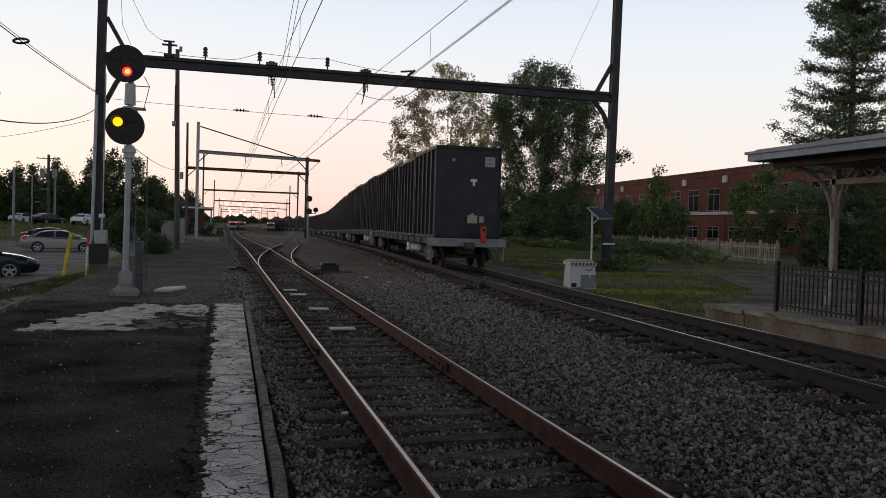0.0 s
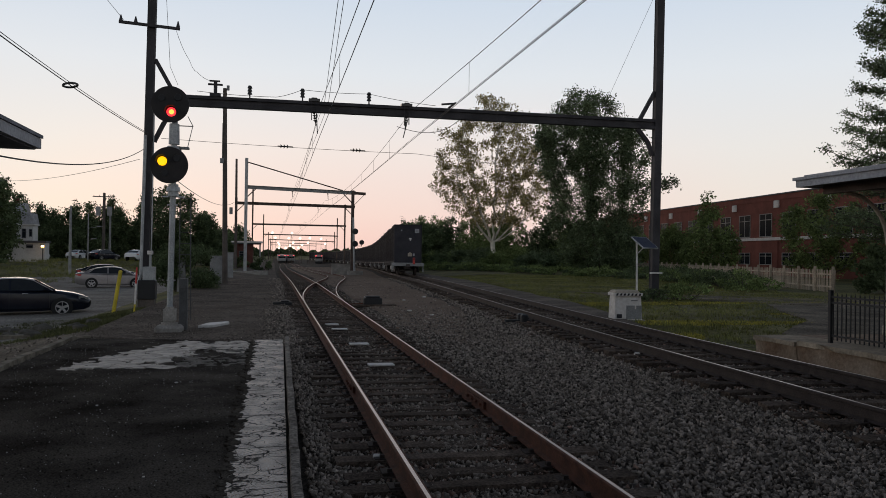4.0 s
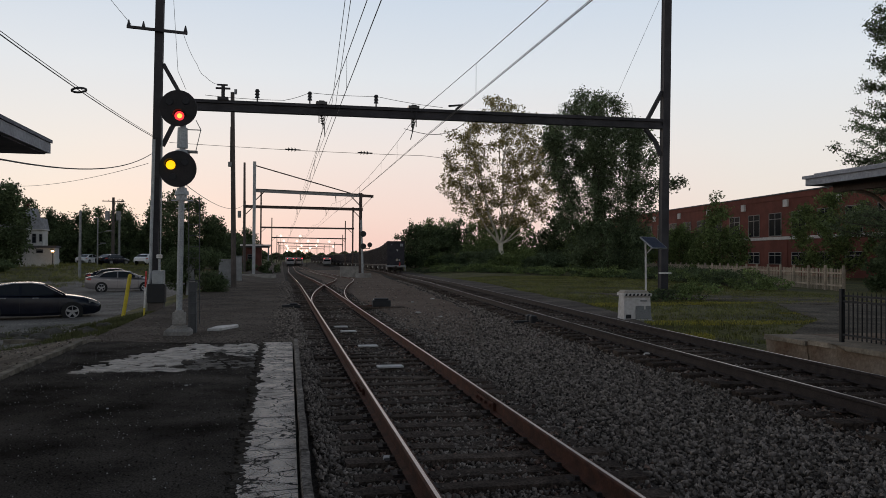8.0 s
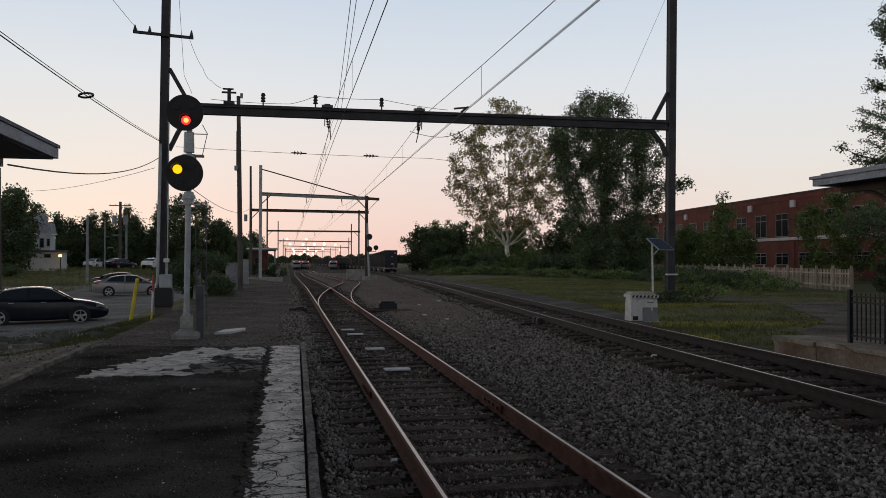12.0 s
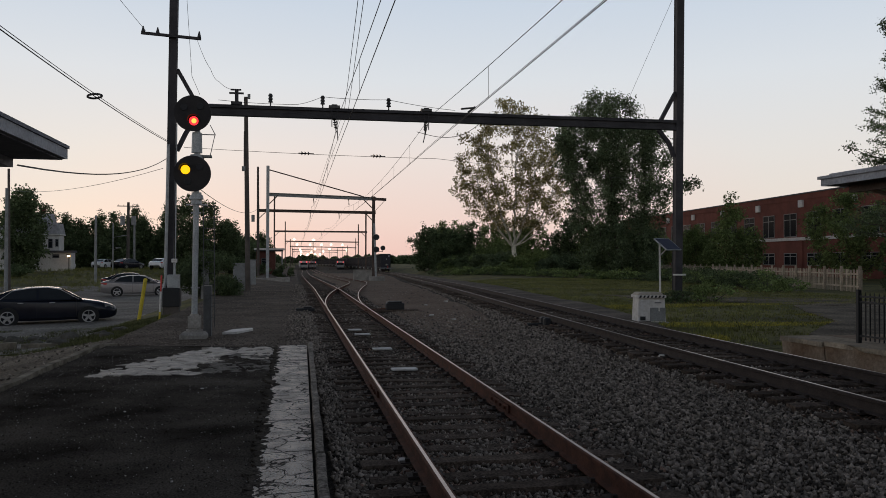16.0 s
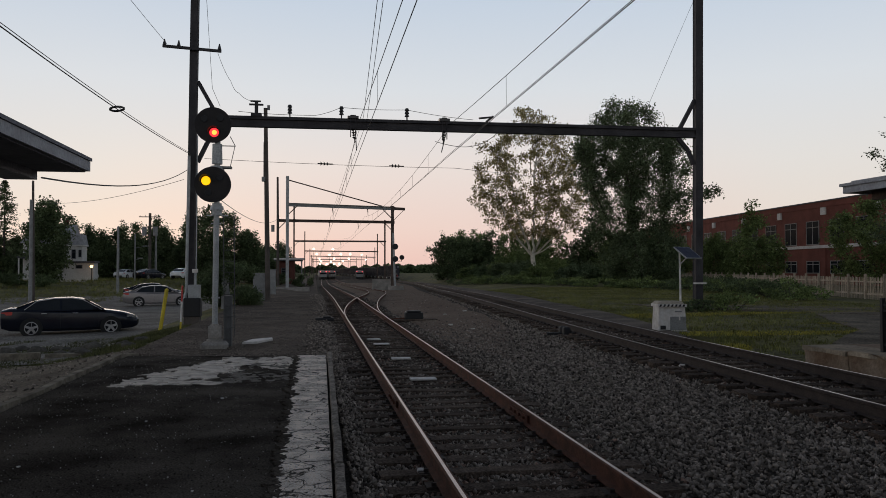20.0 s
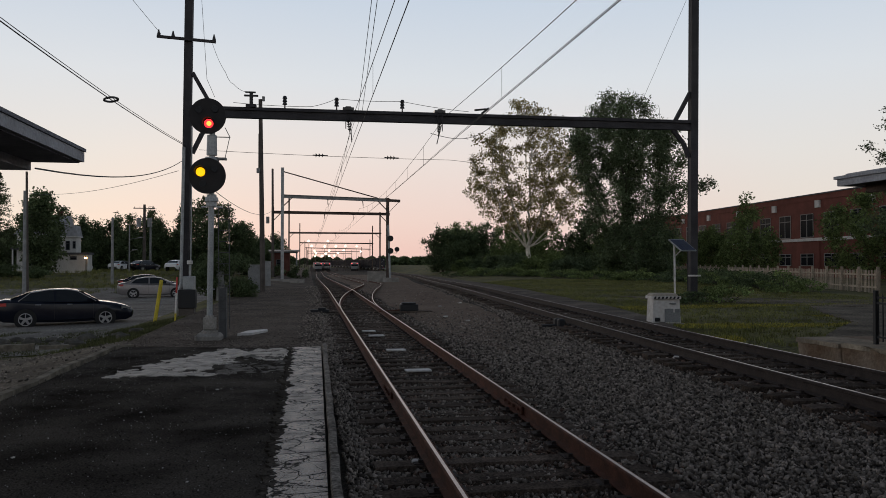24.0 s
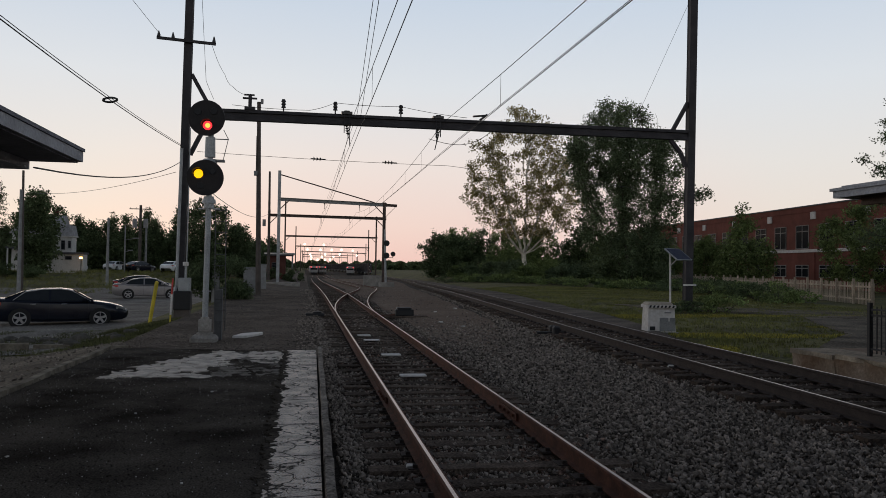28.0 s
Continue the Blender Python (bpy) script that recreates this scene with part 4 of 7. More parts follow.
def far_signal():
    s = thing("railway_signal", "distant dark signal mast with black round heads", "signal", pose(6.87, 88.5, 0))
    bm = bmesh.new()
    rod(bm, (0, 0, -0.3), (-0.22, 0, 5.9), 0.13, 0.11, 10)
    part("mast", bm, M_GALV, s)
    bm = bmesh.new()
    box(bm, -0.8, 0.9, -0.5, 0.5, -1.0, 0.0)
    part("foundation", bm, M_CONCRETE, s)
    for dx, z, r in ((0.0, 4.35, 0.33), (0.0, 2.98, 0.33), (0.73, 3.15, 0.27)):
        bm = bmesh.new()
        rod(bm, (dx, -0.3, z), (dx, -0.2, z), r, r, 24)
        part("signal_head", bm, M_BLACK, s)
    bm = bmesh.new()
    beam(bm, (0, 0, 2.75), (0.75, -0.1, 2.75), 0.06, 0.06)
    rod(bm, (0.73, -0.1, 2.7), (0.73, -0.1, 3.1), 0.03, 0.03, 6)
    part("bracket", bm, M_STEEL_BROWN, s)


far_signal()


# ---- trackside things ----
def build_small_trackside():
    for k, (x, y, w) in enumerate(((-0.02, 14.45, 0.46), (-0.06, 17.75, 0.42), (-0.2, 21.2, 0.40), (-0.3, 22.6, 0.36))):
        bm = bmesh.new()
        box(bm, -w / 2, w / 2, -0.11, 0.11, 0, 0.035)
        bevelled(bm, 0.008)
        solid("marker_plate", bm, M_STONEBAND, "white painted plate lying between the rails", "plate", m=pose(x, y, -0.165, 0, 0, 2 + k), group="plates between the rails")
    bm = bmesh.new()
    prism(bm, [(-3.78, 21.75), (-3.42, 21.85), (-3.05, 22.75), (-3.10, 23.1), (-3.60, 22.6)], -0.16, -0.09)
    solid("concrete_slab", bm, M_STONEBAND, "pale concrete slab lying in the gravel", "slab")
    sm = thing("switch_machine", "low black switch machine on long ties", "switch machine", pose(1.75, 30.3, -0.1))
    for n, d, mt in (("base_plate", (-0.75, 0.9, -0.25, 0.25, -0.05, 0.03), M_TIE), ("housing", (-0.32, 0.36, -0.2, 0.22, 0.03, 0.27), M_BLACK), ("cover", (-0.25, 0.28, -0.17, 0.19, 0.27, 0.34), M_BLACK)):
        boxpart(n, d, mt, sm, bev=0.02)
    bm = bmesh.new()
    rod(bm, (-1.1, 0.05, 0.0), (-0.3, 0.05, 0.06), 0.025, 0.025, 6)
    part("throw_rod", bm, M_RUST, sm)
    st = thing("rail_anchor_box", "low dark steel box beside the rail", "track box", pose(-1.5, 31.3, -0.12))
    boxpart("housing", (-0.4, 0.3, -0.15, 0.15, -0.05, 0.07), M_BLACK, st, bev=0.02)
    boxpart("lid", (-0.12, 0.2, -0.12, 0.12, 0.07, 0.13), M_BLACK, st, bev=0.02)
    lub = thing("rail_lubricator", "small dark fitting against the freight rail", "track fitting", pose(4.90, 21.65, 0.08))
    for dy in (-0.16, 0.16):
        boxpart("body", (-0.10, 0.10, dy - 0.11, dy + 0.11, -0.12, 0.13), M_BLACK, lub, bev=0.04)
    boxpart("arm", (-0.5, 0.3, -0.05, 0.05, -0.1, -0.03), M_BLACK, lub, bev=0.01)
    for side, y in ((-1, 12.0), (1, 10.6)):
        for face in (-1, 1):
            bm = bmesh.new()
            box(bm, side * 0.7525 + face * 0.014, side * 0.7525 + face * 0.045, y - 0.45, y + 0.45, -0.14, -0.045)
            for i in range(4):
                yy = y - 0.33 + i * 0.22
                rod(bm, (side * 0.7525 + face * 0.04, yy, -0.09), (side * 0.7525 + face * 0.075, yy, -0.09), 0.022, 0.022, 6)
            part("joint_bar", bm, M_RUST, near_track)
    rnd = random.Random(11)
    for x, y, s in ((-0.889, 8.19, 0.05), (4.63, 13.97, 0.06), (2.6, 27.0, 0.07), (3.4, 33.0, 0.06), (2.2, 36.0, 0.08), (4.6, 35.0, 0.08), (3.0, 25.0, 0.05), (-3.2, 12.0, 0.018), (-3.9, 10.4, 0.015), (-4.6, 8.3, 0.015), (-2.9, 7.2, 0.014)):
        bm = bmesh.new()
        box(bm, -s, s * 1.2, -s * 0.8, s * 0.8, 0, s * 0.7)
        for v in bm.verts:
            v.co += Vector((rnd.uniform(-0.3, 0.3) * s, rnd.uniform(-0.3, 0.3) * s, 0))
        bevelled(bm, s * 0.2)
        z = 0.0 if x < -2 else ground_z(x, y) + 0.07
        solid("loose_stone", bm, M_STONEBAND, "pale loose stone lying on the ballast", "stone", m=pose(x, y, z - (0.02 if x < -2 else 0), 0, 0, rnd.uniform(0, 90)), group="pale loose stones")


build_small_trackside()


def build_solar_box():
    b = thing("equipment_cabinet", "low white cabinet with striped lid and solar panel on a pole", "cabinet", pose(8.02, 21.8, -0.02, 0, 0, -8))
    boxpart("plinth", (-0.5, 0.62, -0.42, 0.42, -0.15, 0.06), M_CONCRETE, b, bev=0.01)
    bm = bmesh.new()
    vs = box(bm, -0.45, 0.5, -0.35, 0.35, 0.06, 0.66)
    for v in vs:
        if v.co.z > 0.5:
            v.co.x *= 0.93
            v.co.y *= 0.9
    part("body", bm, M_STONEBAND, b)
    bm = bmesh.new()
    box(bm, -0.47, 0.5, -0.38, 0.38, 0.66, 0.73)
    part("lid_band", bm, M_STONEBAND, b)
    for i in range(7):
        bm = bmesh.new()
        q = -0.42 + i * 0.13
        vs = box(bm, q, q + 0.065, -0.386, -0.381, 0.668, 0.724)
        for v in vs:
            if v.co.z > 0.7:
                v.co.x += 0.03
        part("stripe", bm, M_BLACK, b, "black hazard stripe")
    bm = bmesh.new()
    vs = box(bm, -0.46, 0.44, -0.36, 0.36, 0.73, 0.80)
    for v in vs:
        if v.co.z > 0.78:
            v.co.x *= 0.82
            v.co.y *= 0.7
    part("lid", bm, M_CREAM, b)
    boxpart("door_panel", (-0.05, 0.48, -0.362, -0.352, 0.08, 0.42), M_GREY, b)
    boxpart("vent", (-0.38, -0.2, -0.365, -0.352, 0.1, 0.2), M_BLACK, b)
    boxpart("handle", (0.12, 0.34, -0.352, -0.33, 0.53, 0.56), M_GREY, b)
    boxpart("latch", (0.24, 0.28, -0.39, -0.36, 0.33, 0.42), M_STONEBAND, b)
    bm = bmesh.new()
    rod(bm, (0.46, 0.3, 0.0), (0.44, 0.3, 2.3), 0.03, 0.03, 8)
    part("panel_pole", bm, M_STONEBAND, b)
    m = pose(0.66, 0.25, 2.28, 36, 0, 34)
    bm = bmesh.new()
    box(bm, -0.34, 0.34, -0.28, 0.28, -0.025, 0.012, m)
    sp = part("solar_panel", bm, M_GALV, b, "tilted solar panel in a pale frame")
    for i in range(4):
        for j in range(2):
            bm = bmesh.new()
            box(bm, -0.32 + i * 0.16, -0.32 + i * 0.16 + 0.154, -0.26 + j * 0.262, -0.26 + j * 0.262 + 0.256, 0.012, 0.016, m)
            part("cell", bm, M_SOLAR, sp)
    bm = bmesh.new()
    rod(bm, (0.45, 0.3, 1.95), (0.72, 0.3, 2.22), 0.018, 0.018, 6)
    part("panel_strut", bm, M_STONEBAND, b)
    for o in b.children:
        if o.name.split(".")[0] not in ("panel_pole", "solar_panel", "panel_strut"):
            o.data.transform(Matrix.Diagonal((0.84, 0.9, 1.13, 1)))


build_solar_box()


# ---- platform, fence and canopy across the tracks ----
def build_right_platform():
    pieces = ((13.58, 14.9, 0.27), (9.0, 13.47, 0.30), (4.5, 8.95, 0.30), (-12.0, 4.45, 0.30))
    for k, (y0, y1, z) in enumerate(pieces):
        bm = bmesh.new()
        xs0 = 7.62 + (0.06 if k == 0 else 0)
        box(bm, xs0, 14, y0, y1, -0.5, z)
        bmesh.ops.subdivide_edges(bm, edges=[e for e in bm.edges if abs(e.verts[0].co.y - e.verts[1].co.y) > 0.5], cuts=8)
        bmesh.ops.subdivide_edges(bm, edges=[e for e in bm.edges if abs(e.verts[0].co.z - e.verts[1].co.z) > 0.5], cuts=3)
        for v in bm.verts:
            if v.co.x < 8:
                v.co.x += noise.noise(v.co * 2.3) * 0.05
                v.co.z += noise.noise(v.co * 1.7) * 0.02 if v.co.z > 0.2 else 0
        slab = solid("stone_platform", bm, M_STONEWORK, "weathered pale concrete platform with a crumbling face", "platform", kind="structure")
        bm = bmesh.new()
        box(bm, xs0 - 0.05, 8.6, y0 + 0.01, y1 - 0.01, z - 0.075, z + 0.012)
        bmesh.ops.subdivide_edges(bm, edges=[e for e in bm.edges if abs(e.verts[0].co.y - e.verts[1].co.y) > 0.5], cuts=16)
        for v in bm.verts:
            if v.co.x < 8:
                v.co.x += noise.noise(v.co * 3.1) * 0.05 + (0.09 if noise.noise(v.co * 1.9 + Vector((k, 0, 0))) > 0.25 else 0)
                v.co.z += noise.noise(v.co * 2.7) * 0.012
        part("coping", bm, M_COPING, slab, "worn pale coping along the platform edge")


build_right_platform()


def build_iron_fence():
    f = thing("iron_fence", "low black iron fence with pointed pickets", "fence", pose(8.0, 0, 0.29))
    posts = [13.1, 11.04, 8.98, 6.92]
    for y in posts:
        boxpart("post", (-0.035, 0.035, y - 0.035, y + 0.035, 0, 0.98), M_BLACK, f, bev=0.006)
    for z in (0.14, 0.74, 0.84):
        boxpart("fence_bar", (-0.016, 0.016, posts[-1], posts[0], z, z + 0.035), M_BLACK, f)
    y = 6.99
    while y < 13.05:
        bm = bmesh.new()
        box(bm, -0.009, 0.009, y - 0.009, y + 0.009, 0.08, 0.88)
        rod(bm, (0, y, 0.88), (0, y, 0.94), 0.013, 0.002, 4)
        part("picket", bm, M_BLACK, f)
        y += 0.112


build_iron_fence()


def build_right_canopy():
    c = thing("platform_canopy", "wooden station canopy on braced cream posts", "canopy", pose(0, 0, 0))
    bm = bmesh.new()
    box(bm, 8.8, 14.2, -12, 15.2, 3.36, 3.46)
    part("soffit", bm, M_ROOF, c)
    bm = bmesh.new()
    vs = box(bm, 8.74, 14.3, -12.1, 15.26, 3.47, 3.53)
    vs2 = box(bm, 8.9, 14.2, -12, 15.1, 3.53, 3.58)
    for v in vs2:
        if v.co.z > 3.56 and v.co.x > 10:
            v.co.z += 0.8
    part("roof", bm, M_FASCIA, c, "grey edged roof")
    boxpart("fascia", (8.78, 8.82, -12, 15.2, 3.33, 3.47), M_FASCIA, c)
    boxpart("end_fascia", (8.82, 14.2, 15.18, 15.22, 3.33, 3.47), M_FASCIA, c)
    boxpart("eaves_beam", (9.2, 9.32, -12, 14.9, 3.18, 3.36), M_STEEL_BROWN, c)
    for y in (14.4, 9.4, 4.4):
        boxpart("post", (10.33, 10.47, y - 0.07, y + 0.07, 0.29, 3.2), M_CREAM, c, bev=0.02)
        boxpart("post_base", (10.29, 10.51, y - 0.11, y + 0.11, 0.29, 0.50), M_CREAM, c, bev=0.02)
        for dx, dy in ((-1, 0), (0, -0.6), (1, 0)):
            bm = bmesh.new()
            n = 8
            pts = [Vector((10.4 + dx * (0.08 + 1.0 * (1 - math.cos(a))), y + dy * (0.08 + 1.0 * (1 - math.cos(a))), 2.15 + 1.03 * math.sin(a))) for a in [math.pi / 2 * i / n for i in range(n + 1)]]
            tube(bm, pts, 0.042, 6)
            part("curved_brace", bm, M_CREAM, c)
    boxpart("girt", (10.33, 10.47, -12, 14.5, 2.86, 2.98), M_CREAM, c)
    boxpart("top_plate", (10.33, 10.47, -12, 14.5, 3.2, 3.34), M_CREAM, c)
    for i in range(12):
        y = 13.9 - i * 0.42
        bm = bmesh.new()
        beam(bm, (10.4, y, 2.98), (10.4, y - 0.21, 3.18), 0.05, 0.06)
        beam(bm, (10.4, y - 0.21, 3.18), (10.4, y - 0.42, 2.98), 0.05, 0.06)
        part("fretwork", bm, M_CREAM, c)
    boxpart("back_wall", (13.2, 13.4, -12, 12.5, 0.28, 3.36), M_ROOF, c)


build_right_canopy()


def build_left_canopy():
    c = thing("station_canopy", "dark canopy roof with a grey painted edge", "canopy")
    bm = bmesh.new()
    vs = box(bm, -9.5, -5.16, -12, 12.4, 3.18, 3.30)
    part("soffit", bm, M_SOFFIT, c)
    bm = bmesh.new()
    vs = box(bm, -9.6, -5.08, -12.1, 12.48, 3.345, 3.39)
    for v in vs:
        if v.co.x < -9:
            v.co.z += 0.5
    part("roof", bm, M_SOFFIT, c)
    boxpart("fascia", (-5.16, -5.10, -12, 12.46, 3.20, 3.34), M_FASCIA, c)
    boxpart("end_fascia", (-9.5, -5.16, 12.40, 12.44, 3.19, 3.34), M_FASCIA, c)
    boxpart("beam_end", (-6.2, -5.78, -12, 12.36, 3.06, 3.18), M_FASCIA, c)
    for y in (8.0, 2.0, -4.0):
        boxpart("post", (-8.1, -7.9, y - 0.1, y + 0.1, -0.5, 3.18), M_FASCIA, c)


build_left_canopy()


# ---- ground details beside the platform ----
def build_patch():
    """Worn white paint left on the asphalt, in ragged pieces."""
    rnd = random.Random(21)
    root = thing("painted_patch", "ragged patch of worn white paint on the asphalt", "paint patch", kind="structure")
    n = 210
    done = 0
    while done < n:
        u = rnd.random()
        y = 13.5 + rnd.random() * 3.7
        x = -5.0 + rnd.random() * 2.75
        lo = -4.95 + max(0, (y - 14.2)) * 0.42
        hi = -3.55 + max(0, (y - 14.2)) * 0.62
        if not (lo < x < hi) or (x > -3.3 and y < 16):
            continue
        r = rnd.uniform(0.05, 0.27) * (0.75 if x > -3.2 else 1)
        k = rnd.randint(10, 15)
        out = []
        for i in range(k):
            a = 2 * math.pi * i / k
            rr = r * rnd.uniform(0.35, 1.15)
            out.append((x + rr * math.cos(a) * 0.9, y + rr * math.sin(a) * 1.15))
        bm = bmesh.new()
        prism(bm, out, -0.03, -0.017 + 0.00008 * done)
        part("paint_flake", bm, M_PAINTED, root)
        done += 1


build_patch()


def build_dust():
    """Thin dusty scabs between the paint patch and the platform edge, and on the asphalt."""
    rnd = random.Random(22)
    root = thing("dusty_scabs", "thin pale dusty scabs on the worn asphalt", "asphalt", kind="structure")
    for i in range(130):
        if i < 80:
            x, y, mt = rnd.uniform(-3.35, -2.2), rnd.uniform(13.6, 17.2), M_DUST
        else:
            x, y, mt = rnd.uniform(-2.85, -2.15), rnd.uniform(15.2, 17.3), M_PAINTED
        r = rnd.uniform(0.04, 0.16) * (0.6 if i >= 80 else 1)
        k = rnd.randint(9, 13)
        out = [(x + r * rnd.uniform(0.3, 1.2) * math.cos(6.2832 * j / k), y + r * rnd.uniform(0.4, 1.7) * math.sin(6.2832 * j / k)) for j in range(k)]
        bm = bmesh.new()
        prism(bm, out, -0.03, -0.0165 + 0.00006 * i)
        part("dusty_scab", bm, mt, root)


build_dust()


def crack(bm, x, y, dx, dy, steps, rnd, w=0.012, z=0.0015):
    p = Vector((x, y, z))
    d = Vector((dx, dy, 0)).normalized()
    for _ in range(steps):
        d = (d + Vector((rnd.uniform(-0.7, 0.7), rnd.uniform(-0.7, 0.7), 0))).normalized()
        q = p + d * rnd.uniform(0.03, 0.09)
        if not (-2.23 < q.x < -1.74):
            break
        s = Vector((-d.y, d.x, 0)) * w * rnd.uniform(0.3, 1)
        bm.faces.new([bm.verts.new(c) for c in (p - s, q - s, q + s, p + s)])
        p = q


def build_cracks():
    rnd = random.Random(5)
    bm = bmesh.new()
    for i in range(260):
        crack(bm, rnd.uniform(-2.2, -1.78), rnd.uniform(2.5, 17.2), rnd.uniform(-1, 1), rnd.uniform(-0.6, 0.6), rnd.randint(3, 8), rnd, rnd.uniform(0.0015, 0.004))
    for i in range(240):
        px, py, pr = rnd.uniform(-2.24, -1.74), rnd.uniform(2.5, 17.2), rnd.uniform(0.004, 0.018)
        k = rnd.randint(5, 7)
        bm.faces.new([bm.verts.new((px + pr * rnd.uniform(0.4, 1.2) * math.cos(6.2832 * j / k), py + pr * rnd.uniform(0.5, 1.6) * math.sin(6.2832 * j / k), 0.0018)) for j in range(k)])
    y = 3.0
    while y < 17:
        beam(bm, (-2.24, y, 0.0), (-1.72, y + 0.05, 0.0), 0.012, 0.003)
        y += rnd.uniform(1.3, 1.9)
    tagged(part("crack_lines", bm, M_ASPHALT), "dark cracks and joints in the white platform edge", "cracks", kind="structure")
    root = thing("asphalt_crumbs", "crumbled asphalt along the white platform edge", "asphalt edge", kind="structure")
    for i in range(290):
        y = 2.2 + i * 0.052 + rnd.uniform(-0.06, 0.06)
        x = -2.17 - 0.11 * (y + 12) / 29.35 + noise.noise(Vector((0, y * 1.3, 0))) * 0.07 + rnd.uniform(-0.05, 0.035)
        out = []
        k = 8
        for j in range(k):
            a = 2 * math.pi * j / k
            rr = rnd.uniform(0.008, 0.05) * (2.0 if i % 5 == 0 else 1.0)
            out.append((x + rr * math.cos(a), y + rr * 1.4 * math.sin(a)))
        bm = bmesh.new()
        prism(bm, out, -0.03, 0.004 + rnd.uniform(0, 0.005))
        part("asphalt_lump", bm, M_ASPHALT, root)


build_cracks()


# ---- cars ----
def car_wheel(parent, x, y, r=0.33, side=-1):
    bm = bmesh.new()
    rod(bm, (x, y - 0.10, r), (x, y + 0.10, r), r, r, 28)
    t = part("wheel", bm, M_TYRE, parent, smooth=True)
    yo = y + side * 0.105
    bm = bmesh.new()
    rod(bm, (x, yo - 0.004, r), (x, yo + 0.004, r), r * 0.70, r * 0.70, 24)
    part("rim", bm, M_GLASS, t, "alloy rim")
    for i in range(5):
        a = 2 * math.pi * i / 5 + 0.3
        bm = bmesh.new()
        beam(bm, (x, yo + side * 0.012, r), (x + math.cos(a) * r * 0.68, yo + side * 0.008, r + math.sin(a) * r * 0.68), 0.02, 0.085)
        part("spoke", bm, M_ALLOY, t)
    bm = bmesh.new()
    n = 28
    for i in range(n):
        a, b = 2 * math.pi * i / n, 2 * math.pi * (i + 1) / n
        bm.faces.new([bm.verts.new((x + math.cos(w) * q, yo + side * 0.012, r + math.sin(w) * q)) for w, q in ((a, r * 0.62), (b, r * 0.62), (b, r * 0.71), (a, r * 0.71))])
    part("rim_lip", bm, M_ALLOY, t)


def loft(bm, rings):
    vr = [[bm.verts.new(p) for p in ring] for ring in rings]
    k = len(vr[0])
    for a, b in zip(vr, vr[1:]):
        for i in range(k - 1):
            bm.faces.new((a[i], a[i + 1], b[i + 1], b[i]))
    return vr


